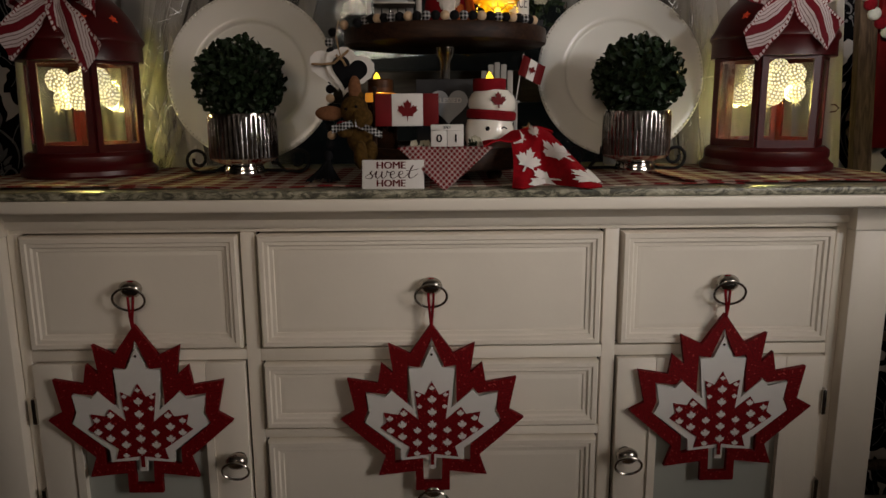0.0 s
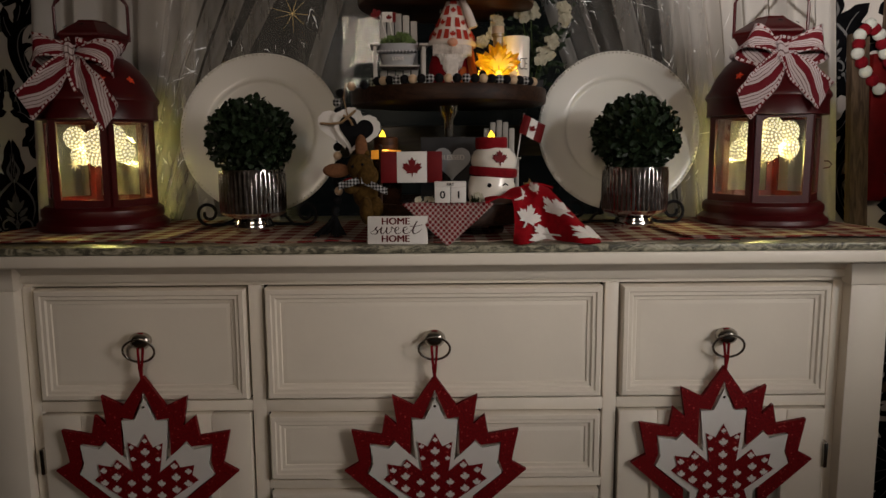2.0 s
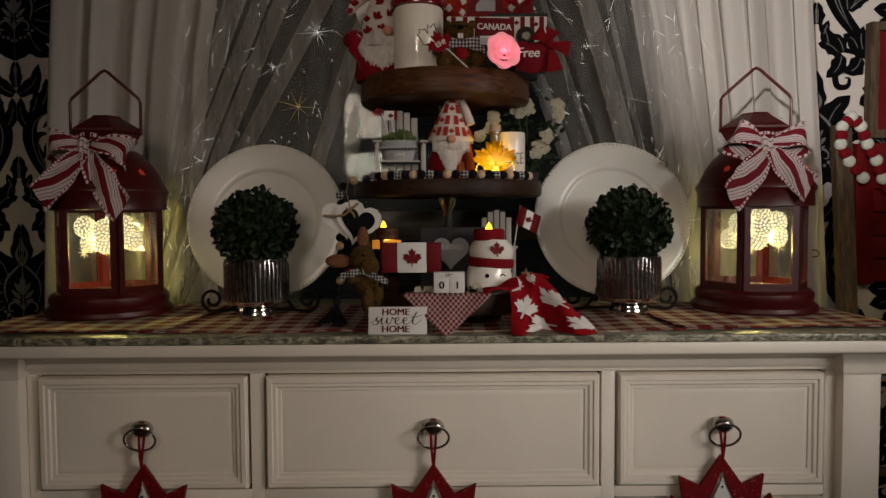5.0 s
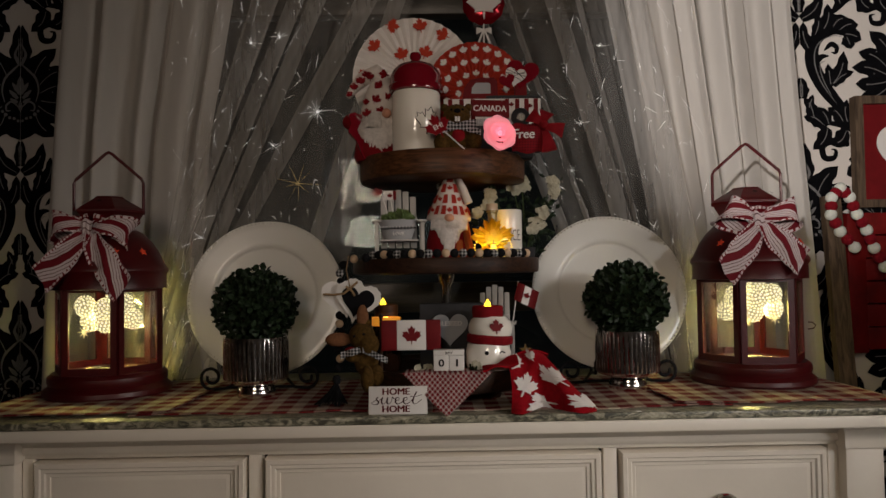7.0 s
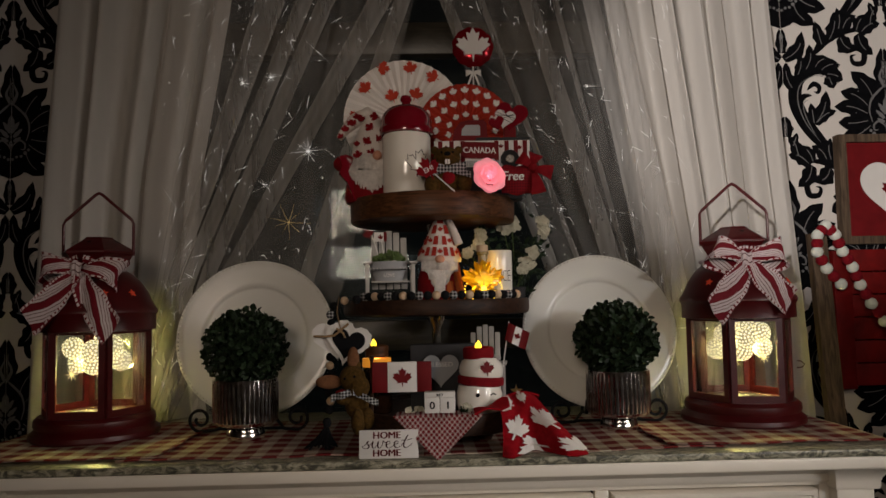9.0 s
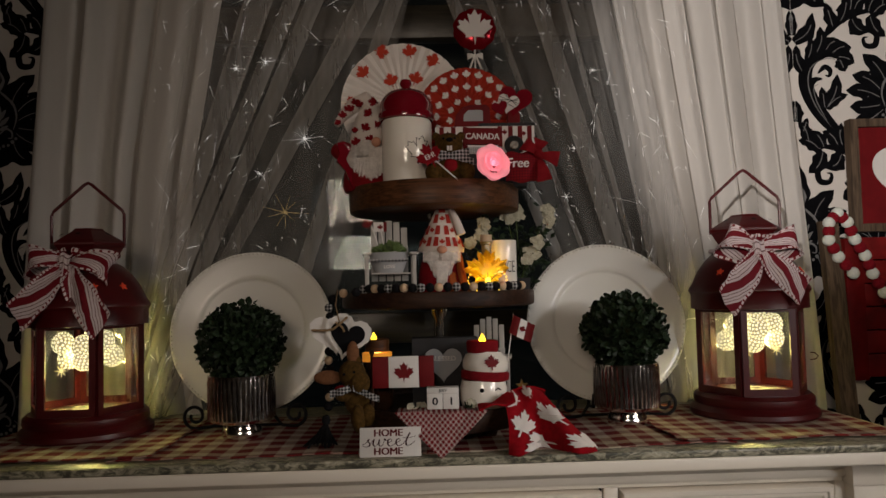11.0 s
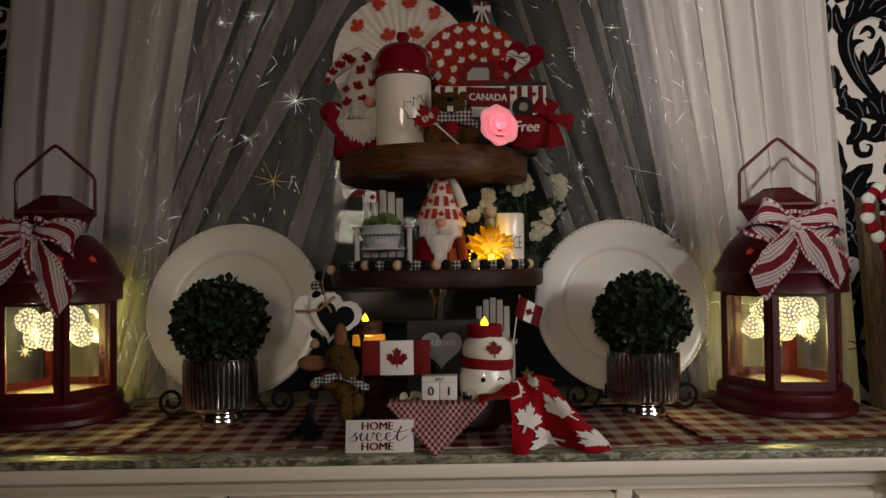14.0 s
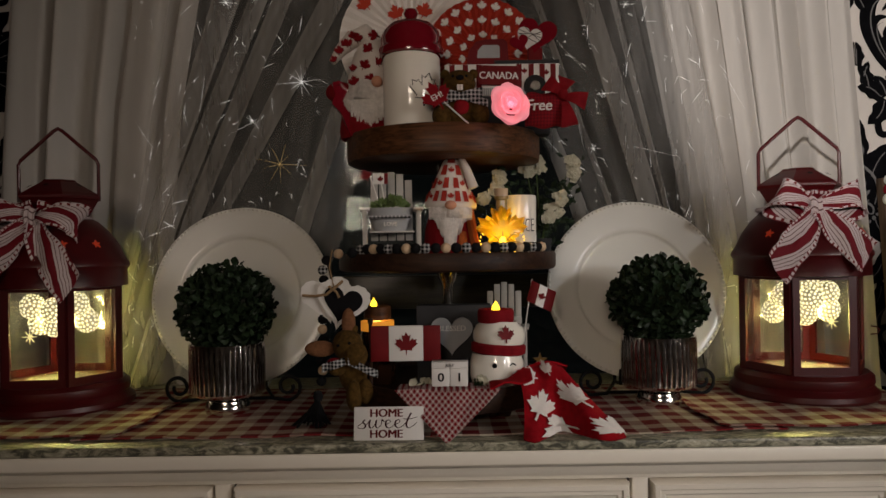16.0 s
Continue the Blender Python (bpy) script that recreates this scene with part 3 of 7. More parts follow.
# the figure's leaves: base, tip, half width and bow, in metres from the lowest point of the palmette on its axis
PALMETTE = ((0.004, 0.265, 0.004, 0.376, 0.022, 0), (0.030, 0.235, 0.088, 0.315, 0.026, 0.10), (0.045, 0.220, 0.118, 0.262, 0.024, 0.12), (0.045, 0.200, 0.136, 0.222, 0.024, 0.10),
            (0.045, 0.185, 0.128, 0.180, 0.024, -0.05), (0.040, 0.175, 0.122, 0.138, 0.026, -0.10), (0.035, 0.160, 0.090, 0.094, 0.027, -0.15), (0.002, 0.002, 0.056, 0.078, 0.019, -0.18), (0.002, 0.020, 0.004, 0.085, 0.012, 0))
SCROLL = ((0.024, -0.075, 0.010, -0.004, 0.017, 0.1), (0.038, -0.040, 0.048, 0.016, 0.014, -0.1), (0.060, -0.026, 0.074, 0.042, 0.018, -0.12), (0.085, -0.020, 0.128, 0.004, 0.017, 0.2),
          (0.100, -0.028, 0.152, -0.012, 0.021, 0.15), (0.115, -0.036, 0.158, -0.052, 0.021, 0.1), (0.120, -0.042, 0.132, -0.074, 0.018, 0),
          (0.076, -0.168, 0.070, -0.112, 0.013, 0), (0.078, -0.168, 0.112, -0.080, 0.019, -0.1), (0.082, -0.165, 0.136, -0.132, 0.014, 0.1))
SPRAY = ((0.055, -0.270, 0.004, -0.246, 0.019, -0.15), (0.068, -0.268, 0.040, -0.222, 0.015, -0.1), (0.104, -0.262, 0.066, -0.224, 0.018, -0.15), (0.116, -0.264, 0.116, -0.204, 0.014, 0.1),
         (0.064, -0.274, 0.026, -0.330, 0.021, 0.15), (0.112, -0.280, 0.068, -0.318, 0.022, 0.2), (0.142, -0.292, 0.124, -0.214, 0.017, 0.1), (0.030, -0.254, 0.006, -0.196, 0.015, -0.1),
         (0.017, -0.226, 0.030, -0.190, 0.010, 0), (0.003, -0.200, 0.003, -0.146, 0.017, 0), (0.160, -0.305, 0.176, -0.240, 0.016, 0))


def motif_shapes():
    """Half of one damask figure (x > 0); the other half is its mirror image. Black shapes, and the grey veins on them."""
    black, veins = [], []
    for lf in PALMETTE + SCROLL + SPRAY:
        a, b = bladed(*lf)
        black.append(a)
        veins.append(b)
    # the bell of the palmette and the vase under it
    black.append([(0.0004, 0.085)] + [(0.0004 + 0.066 * math.sin(math.pi * t ** 0.8) ** 0.7, 0.085 + 0.225 * t) for t in (i / 24 for i in range(25))])
    black.append(swept(((0.150, -0.262), (0.100, -0.222), (0.055, -0.165), (0.030, -0.105), (0.040, -0.052), (0.082, -0.026), (0.122, -0.036), (0.142, -0.058)), 0.019))
    black.append(swept(((0.185, -0.330), (0.150, -0.290), (0.100, -0.268), (0.045, -0.262)), 0.012))
    for kn, w in ((((0.070, -0.285), (0.050, -0.318), (0.054, -0.350), (0.078, -0.352), (0.084, -0.334), (0.072, -0.330)), 0.008),
                  (((0.062, -0.078), (0.080, -0.062), (0.094, -0.070), (0.091, -0.084), (0.080, -0.082)), 0.007),
                  (((0.048, -0.150), (0.040, -0.112), (0.054, -0.094), (0.074, -0.092)), 0.010)):
        black.append(swept(kn, w, 30))
    # grey lines along the scroll
    veins.append(swept(((0.090, -0.215), (0.052, -0.160), (0.036, -0.105), (0.046, -0.062), (0.085, -0.040), (0.120, -0.048)), 0.0016))
    veins.append(swept(((0.080, -0.200), (0.056, -0.150), (0.050, -0.115), (0.064, -0.104)), 0.0014))
    # grey bell outline, fleur and row of beads inside the palmette
    veins.append(swept(((0.002, 0.276), (0.018, 0.262), (0.038, 0.240), (0.045, 0.210), (0.038, 0.180)), 0.0030, tail=0.3))
    veins.append(swept(((0.002, 0.272), (0.008, 0.286), (0.013, 0.302), (0.002, 0.328)), 0.0042, tail=0.3))
    for x0, z0, x1, z1, w in ((0.001, 0.200, 0.001, 0.246, 0.009), (0.004, 0.205, 0.020, 0.230, 0.005), (0.006, 0.190, 0.028, 0.212, 0.005), (0.006, 0.180, 0.026, 0.190, 0.004),
                              (0.001, 0.160, 0.001, 0.182, 0.004), (0.001, 0.056, 0.001, 0.074, 0.004)):
        veins.append(bladed(x0, z0, x1, z1, w)[0])
    veins.append(swept(((0.004, 0.168), (0.020, 0.182), (0.034, 0.174), (0.034, 0.160), (0.024, 0.160)), 0.0026, tail=0.4))
    for x, z, r in ((0.005, 0.134, 0.004), (0.015, 0.140, 0.004), (0.026, 0.142, 0.004), (0.036, 0.150, 0.005), (0.044, 0.158, 0.004), (0.072, 0.262, 0.0016), (0.080, 0.205, 0.0016), (0.060, 0.160, 0.0016)):
        veins.append([(max(0.0004, x + r * math.cos(k * math.pi / 4)), z + r * math.sin(k * math.pi / 4)) for k in range(8)])
    return black, veins


def damask(x0, x1, z0, z1, ax, az):
    """Figures in half-drop repeat; (ax, az) is the foot of one palmette."""
    bm = bmesh.new()
    shapes, veins = motif_shapes()
    col = 0
    for c in range(-6, 7):
        cx = ax + c * 0.2675
        if cx < x0 - 0.3 or cx > x1 + 0.3:
            continue
        for k in range(-4, 5):
            cz = az + k * 0.688 + (0.344 if c % 2 else 0.0)
            for sgn in (1, -1):
                for si, sh in enumerate(shapes + veins):
                    pts = [(cx + sgn * x, cz + z) for x, z in sh]
                    if min(p[0] for p in pts) < x0 or max(p[0] for p in pts) > x1 or min(p[1] for p in pts) < z0 or max(p[1] for p in pts) > z1:
                        pts = [(min(max(x, x0), x1), min(max(z, z0), z1)) for x, z in pts]
                        if max(p[0] for p in pts) - min(p[0] for p in pts) < 0.004 or max(p[1] for p in pts) - min(p[1] for p in pts) < 0.004:
                            continue
                    col += 1
                    y = WALL - 0.0012 - 0.00002 * (col % 40) - (0.001 if si >= len(shapes) else 0)
                    vs = [bm.verts.new((x, y, z)) for x, z in pts]
                    fill(bm, vs, pts, int(si >= len(shapes)))
    return bm


for xa, xb, ax, az in ((-1.7, -0.66, -1.018, 1.438), (0.68, 1.8, 0.945, 1.804)):
    d = part("wallpaper_pattern", damask(xa, xb, 0.05, 2.59, ax, az), (DAMASK, DAMASK_VEIN), None, smooth=False)
    tagged(d, "black flocked damask scrolls printed on white wallpaper", "wallpaper", kind="structure")


# ---- curtains ----
def lerp(a, b, t):
    return a + (b - a) * t


def spline(z, rows):
    """Reads x at height z from rows of (height, x)."""
    rows = sorted(rows)
    if z <= rows[0][0]:
        return rows[0][1]
    for (za, xa), (zb, xb) in zip(rows, rows[1:]):
        if z <= zb:
            return lerp(xa, xb, (z - za) / (zb - za))
    return rows[-1][1]


def curtain(name, outer, inner, y0, folds, amp, material, label, seed, bands=(), nu=170, z0=0.62, z1=2.52):
    rnd = random.Random(seed)
    ph = [rnd.uniform(0, 6.28) for _ in range(6)]

    def f(u, v):
        z = lerp(z0, z1, v)
        x = lerp(spline(z, outer), spline(z, inner), u)
        q = 2 * math.pi * folds * (u + 0.02 * math.sin(3 * u * 6.28 + ph[3]) + 0.012 * math.sin(2.1 * z + 9 * u))
        y = amp * (math.sin(q + ph[0]) + 0.45 * math.sin(1.73 * q + ph[1] + 0.8 * z) + 0.25 * math.sin(0.37 * q + ph[2]))
        return (x + 0.3 * amp * math.cos(q + ph[0]), y0 + y, z)
    bm = sheet(f, nu, 40)
    ob = part(name, bm, material)
    for xa, xb, xc, xd in bands:                         # folds that lie doubled on the sheet, by their edges at 1.92 m and 1.28 m
        p0 = rnd.uniform(0, 6.28)

        def g(u, v, xa=xa, xb=xb, xc=xc, xd=xd, p0=p0):
            z = lerp(z0, z1, v)
            q = (1.92 - z) / 0.64
            q = q if q < 1 else 1 + 0.8 * (q - 1)
            x = lerp(lerp(xa, xc, q), lerp(xb, xd, q), u) + 0.004 * math.sin(5 * v + p0)
            return (x, y0 - 0.012 - 0.012 * math.sin(math.pi * u) - 0.003 * math.sin(6 * v + p0), z)
        part("doubled_fold", sheet(g, 10, 40), SHEER_FOLD, ob)
        for u0, u1 in ((0.0, 0.13), (0.90, 1.0)):        # the turned edges of the fold
            part("fold_edge", sheet(lambda u, v: Vector(g(lerp(u0, u1, u), v)) + Vector((0, -0.0025, 0)), 2, 40), SHEER_FOLD, ob)
    return tagged(ob, label, "curtain", "window curtains")


curtain("curtain", ((0.62, -0.93), (1.2, -0.910), (1.55, -0.893), (1.9, -0.872), (2.52, -0.85)), ((0.62, -0.46), (1.2, -0.545), (1.5, -0.525), (1.9, -0.458), (2.52, -0.38)),
        0.43, 4.6, 0.020, CURTAIN, "gathered white voile curtain hanging beside the window", 4)
curtain("curtain", ((0.62, 0.955), (1.2, 0.925), (1.55, 0.903), (1.9, 0.885), (2.52, 0.86)), ((0.62, 0.60), (1.2, 0.57), (1.9, 0.47), (2.52, 0.40)),
        0.43, 7, 0.018, CURTAIN, "gathered white voile curtain hanging beside the window", 9)
curtain("sheer_curtain", ((0.62, -0.80), (1.24, -0.62), (1.92, -0.50), (2.52, -0.43)), ((0.62, -0.44), (0.95, -0.31), (1.24, -0.185), (1.92, -0.010), (2.52, 0.09)),
        0.405, 7, 0.008, SHEER, "thin see-through white voile drawn aside in diagonal folds", 14,
        ((-0.385, -0.315, -0.580, -0.552), (-0.290, -0.250, -0.548, -0.512), (-0.232, -0.190, -0.505, -0.470), (-0.120, -0.062, -0.458, -0.420), (-0.052, -0.012, -0.275, -0.238)))
curtain("sheer_curtain", ((0.62, 0.78), (1.24, 0.62), (1.92, 0.50), (2.52, 0.44)), ((0.62, 0.56), (0.95, 0.44), (1.24, 0.310), (1.55, 0.175), (1.92, 0.055), (2.52, -0.04)),
        0.405, 7, 0.008, SHEER, "thin see-through white voile drawn aside in diagonal folds", 22,
        ((0.050, 0.078, 0.290, 0.325), (0.150, 0.165, 0.370, 0.382), (0.245, 0.285, 0.425, 0.470), (0.330, 0.345, 0.480, 0.492), (0.400, 0.440, 0.510, 0.556), (0.455, 0.500, 0.560, 0.620)))


# ---- sideboard ----
def panel_front(x0, x1, z0, z1, y, border=0.034, lift=0.010, sink=0.008):
    """A drawer front: raised moulded border and a flat field, as one mesh."""
    bm = bmesh.new()
    steps = ((0.0, 0.035), (0.0, -lift * 0.55), (0.003, -lift), (border * 0.30, -lift), (border * 0.36, -lift * 0.72), (border * 0.52, -lift * 0.72), (border * 0.60, -lift * 0.40), (border * 0.76, -lift * 0.30), (border * 0.80, -lift * 0.05), (border, sink - lift), (border + 0.001, sink - lift))
    rings = []
    for d, dy in steps:
        rings.append([bm.verts.new(p) for p in ((x0 + d, y + dy, z0 + d), (x1 - d, y + dy, z0 + d), (x1 - d, y + dy, z1 - d), (x0 + d, y + dy, z1 - d))])
    for a, b in zip(rings, rings[1:]):
        for i in range(4):
            bm.faces.new((a[i], a[(i + 1) % 4], b[(i + 1) % 4], b[i]))
    bm.faces.new(rings[-1])
    return bm


def ring_pull(parent, x, y, z, r=0.022):
    knob = lathe(((0, -0.030), (0.007, -0.029), (0.013, -0.025), (0.0165, -0.018), (0.0155, -0.012), (0.008, -0.008), (0.007, -0.003), (0.011, 0.0), (0.0, 0.0)), 24)
    k = part("knob", knob, STEEL, parent, "brushed nickel knob", m=pose(x, y, z, -90) @ Matrix.Diagonal((1.2, 0.95, 1, 1)) @ pose(0, 0, 0))
    pts = [(1.25 * r * math.cos(2 * math.pi * i / 30), -0.004 * math.sin(2 * math.pi * i / 30), r * math.sin(2 * math.pi * i / 30) * 0.93 - r * 0.62) for i in range(30)]
    part("pull_ring", tube(pts, 0.0022, 8, closed=True), STEEL, parent, "nickel ring", m=pose(x, y - 0.028, z - 0.002))
    return k


def sideboard():
    ob = thing("sideboard", "cream painted wooden sideboard with panelled drawers and doors", "sideboard")
    # carcass; its dark colour puts the shade into the drawer gaps
    b = box(-0.72, 0.72, 0.07, 0.46, 0.10, 0.90)
    part("body", b, DARK_WOOD, ob, "wooden inside coloured dark as shade in the gaps")
    fr = box(-0.722, 0.722, 0.0, 0.02, 0.862, 0.90, 0.001)
    for x0, x1 in ((-0.722, -0.704), (-0.326, -0.302), (0.302, 0.326), (0.704, 0.722)):
        box(x0, x1, 0.0, 0.02, 0.11, 0.862, 0.001, fr)
    for x0, x1 in ((-0.704, -0.326), (0.326, 0.704)):
        box(x0, x1, 0.0, 0.02, 0.633, 0.652, 0.001, fr)
        box(x0, x1, 0.0, 0.02, 0.11, 0.135, 0.001, fr)
    for z in ((0.630, 0.652), (0.484, 0.500), (0.268, 0.284), (0.11, 0.135)):
        box(-0.302, 0.302, 0.0, 0.02, z[0], z[1], 0.001, fr)
    part("face_frame", fr, WHITE, ob)
    # corner posts with moulded capitals
    for s in (-1, 1):
        p = box(min(s * 0.724, s * 0.792), max(s * 0.724, s * 0.792), -0.022, 0.46, 0.0, 0.860, 0.003)
        part("post", p, WHITE, ob)
        c = bmesh.new()
        prof = ((0.000, 0.858), (0.008, 0.860), (0.010, 0.866), (0.010, 0.874), (0.013, 0.881), (0.020, 0.890), (0.032, 0.898), (0.036, 0.900), (0.036, 0.9055))
        rings = []
        for d, z in prof:
            xa, xb = s * (0.724 - d * 0.6), s * (0.792 + d * 0.6)
            rings.append([c.verts.new(q) for q in ((xa, -0.022 - d, z), (xb, -0.022 - d, z), (xb, 0.46, z), (xa, 0.46, z))])
        for a, b2 in zip(rings, rings[1:]):
            for i in range(4):
                c.faces.new((a[i], a[(i + 1) % 4], b2[(i + 1) % 4], b2[i]))
        c.faces.new(rings[0][::-1])
        c.faces.new(rings[-1])
        part("capital", c, WHITE, ob)
    # cornice between the posts and the moulded lip under the granite
    prof = ((0.000, 0.868), (-0.008, 0.870), (-0.012, 0.876), (-0.012, 0.884), (-0.020, 0.889), (-0.034, 0.896), (-0.048, 0.900), (-0.052, 0.905))
    c = bmesh.new()
    rows = [[c.verts.new((x, y, z)) for y, z in prof] for x in (-0.722, 0.722)]
    for i in range(len(prof) - 1):
        c.faces.new((rows[0][i], rows[1][i], rows[1][i + 1], rows[0][i + 1]))
    part("cornice", c, WHITE, ob)
    part("top_lip", box(-0.835, 0.835, -0.076, 0.47, 0.905, 0.9265, 0.004, seg=3), WHITE, ob)
    # drawers
    for x0, x1, z0, z1 in ((-0.7000, -0.3300, 0.6550, 0.8580), (-0.2980, 0.2980, 0.6550, 0.8580), (0.3300, 0.7000, 0.6550, 0.8580),
                           (-0.298, 0.298, 0.503, 0.6265), (-0.298, 0.298, 0.287, 0.4805), (-0.298, 0.298, 0.138, 0.2645)):
        d = part("drawer", panel_front(x0 + 0.0012, x1 - 0.0012, z0 + 0.0010, z1 - 0.0012, 0.0), WHITE, ob)
        if abs(z0 - 0.503) > 0.01:
            ring_pull(d, (x0 + x1) / 2, 0.004, (z0 + z1) / 2 + (0.010 if z0 > 0.6 else 0.0))
    # doors with reeded inner stiles and frosted panes
    for s in (-1, 1):
        x0, x1 = (-0.702, -0.328) if s < 0 else (0.328, 0.702)
        x0, x1 = x0 + 0.002, x1 - 0.002
        d = part("door", box(x0 + 0.069, x1 - 0.069, -0.010, 0.012, 0.560, 0.630, 0.0012), WHITE, ob)
        part("rail", box(x0 + 0.069, x1 - 0.069, -0.010, 0.012, 0.138, 0.205, 0.0012), WHITE, d)
        part("stile", box(x0, x0 + 0.0682, -0.010, 0.012, 0.138, 0.630, 0.0012), WHITE, d)
        part("stile", box(x1 - 0.0682, x1, -0.010, 0.012, 0.138, 0.630, 0.0012), WHITE, d)
        part("moulding", ring_slab(((x0 + 0.060, 0.197), (x1 - 0.060, 0.197), (x1 - 0.060, 0.568), (x0 + 0.060, 0.568)),
                                   ((x0 + 0.074, 0.211), (x1 - 0.074, 0.211), (x1 - 0.074, 0.554), (x0 + 0.074, 0.554)), -0.014, 0.006), WHITE, d)
        part("pane", box(x0 + 0.066, x1 - 0.066, -0.002, 0.002, 0.203, 0.562), FROST, d, "frosted glass pane")
        ring_pull(d, s * 0.349, -0.010, 0.452, 0.019)
        for z in (0.545, 0.37, 0.20):
            part("hinge", box(s * 0.703 - 0.004, s * 0.703 + 0.004, -0.016, 0.0, z - 0.024, z + 0.024, 0.002), STEEL, d, "dark metal hinge")
    return ob


sideboard()
g = part("granite_top", box(-0.83, 0.83, -0.078, 0.47, 0.9265, TOP, 0.003, seg=3), GRANITE)
tagged(g, "speckled grey and beige granite slab on the sideboard", "worktop")


def runner(u, v):
    x = lerp(-0.52, 0.52, u)
    y = lerp(-0.043 + 0.006 * math.sin(7 * u), 0.33, v)
    z = CLOTH - 0.0015 + 0.0012 * math.sin(22 * u + 5 * v) + 0.0006 * math.sin(61 * u) 
    return (x, y, z)


rn = tagged(part("table_runner", thick(sheet(runner, 160, 12), 0.0012), RUNNER), "red and white gingham cloth runner on the granite", "runner")
part("hem", thick(sheet(lambda u, v: Vector(runner(u, 0.022 * v)) + Vector((0, -0.0008, 0.0012)), 160, 1), 0.001), RUNNER, rn)


def end_cloth(s, inner):
    """The end of the runner: a second cloth that lies over the first, with a rounded corner."""
    ob = tagged(new("gingham_cloth"), "red and white gingham cloth lying over the runner's end", "cloth", "gingham cloths")

    def f(u, v):
        r = 0.016
        y = lerp(-0.034, 0.33, v)
        cut = r - math.sqrt(max(0.0, r * r - max(0.0, r - (y + 0.034)) ** 2))
        x = s * (lerp(inner + cut, 0.815, u) + 0.004 * math.sin(16 * v) * (1 - u))
        return (x, y + 0.003 * math.sin(9 * u + s), CLOTH + 0.0016 + 0.0010 * math.sin(13 * u + 6 * v) + 0.0016 * math.exp(-40 * u))
    part("cloth", thick(sheet(f, 60, 40), 0.0013), RUNNER, ob)
    part("hem", thick(sheet(lambda u, v: Vector(f(u, 0.022 * v)) + Vector((0, -0.0006, 0.0012)), 60, 1), 0.001), RUNNER, ob)


end_cloth(1, 0.423)
end_cloth(-1, 0.452)


# ---- lanterns ----
# roof stars are solid plates; the lantern's light is put into their glow
STAR_HOLE = glow("red_lit_star_hole", (0.50, 0.05, 0.02), 0.16)


def lantern():
    ob = thing("lantern", "glossy dark red six-sided metal lantern with glowing silver balls inside", "lantern", group="red lanterns")
    base = lathe(((0, 0), (0.127, 0), (0.131, 0.006), (0.130, 0.014), (0.122, 0.020), (0.119, 0.024), (0.122, 0.030), (0.121, 0.040), (0.113, 0.047), (0, 0.047)), 48)
    part("base", base, RED_METAL, ob)
    part("candle_plate", lathe(((0, 0.0475), (0.066, 0.0475), (0.068, 0.049), (0.064, 0.0495), (0, 0.0490)), 32), CERAMIC, ob, "cream candle plate")
    R, z0, z1 = 0.113, 0.047, 0.214
    for k in range(6):
        a0, a1 = radians(60 * k), radians(60 * k + 60)
        p0, p1 = Vector((R * math.cos(a0), R * math.sin(a0), 0)), Vector((R * math.cos(a1), R * math.sin(a1), 0))
        mid, ln = (p0 + p1) / 2, (p1 - p0).length
        m = pose(mid.x, mid.y, 0, 0, 0, 60 * k + 30 + 90)
        h = ln / 2 - 0.0015
        fr = ring_slab(((-h, z0), (h, z0), (h, z1), (-h, z1)), ((-h + 0.0125, z0 + 0.014), (h - 0.0125, z0 + 0.014), (h - 0.0125, z1 - 0.008), (-h + 0.0125, z1 - 0.008)), -0.003, 0.003)
        f = part("panel_frame", fr, RED_METAL, ob, m=m)
        g = part("pane", box(-h + 0.0115, h - 0.0115, -0.001, 0.001, z0 + 0.013, z1 - 0.007), GLASS, f, "clear glass pane")
        g.visible_shadow = False
    roof = lathe(((0.100, 0.210), (0.120, 0.212), (0.119, 0.240), (0.124, 0.247), (0.1235, 0.252), (0.116, 0.262), (0.104, 0.287), (0.088, 0.308), (0.068, 0.326), (0.058, 0.331), (0, 0.331)), 48)
    part("roof", roof, RED_METAL, ob)
    cap = lathe(((0.052, 0.325), (0.056, 0.335), (0.074, 0.362), (0.079, 0.366), (0.079, 0.370), (0.070, 0.376), (0.034, 0.396), (0.030, 0.400), (0, 0.401)), 6)
    part("cap", cap, RED_METAL, ob, smooth=False)
    for a in (200, 270, 340):
        part("vent", lathe(((0, 0), (0.005, 0.0004), (0, 0.0008)), 10), BLACK, ob, m=pose(0.05 * math.cos(radians(a)), 0.05 * math.sin(radians(a)), 0.3885, 26 * math.sin(radians(a)) * -1, 26 * math.cos(radians(a)), 0))
    for a, z, r in ((-62, 0.285, 0.1075), (-30, 0.285, 0.1075), (-100, 0.285, 0.1075), (-140, 0.285, 0.1075)):
        st = []
        for i in range(10):
            q = 0.0085 if i % 2 == 0 else 0.0036
            st.append((q * math.sin(math.pi * i / 5), q * math.cos(math.pi * i / 5)))
        part("star_cutout", slab(st, -0.0012, 0.0012), STAR_HOLE, ob, "star hole drawn as a dim glowing plate", m=pose(r * math.cos(radians(a)), r * math.sin(radians(a)), z, 0, 0, a + 90) @ pose(0, 0, 0, -36))
    hp = [(-0.075, 0, 0.362), (-0.075, 0, 0.428), (-0.071, 0, 0.436), (-0.008, 0, 0.488), (0, 0, 0.492), (0.008, 0, 0.488), (0.071, 0, 0.436), (0.075, 0, 0.428), (0.075, 0, 0.362)]
    part("handle", tube(hp, 0.0033, 8), RED_METAL, ob)
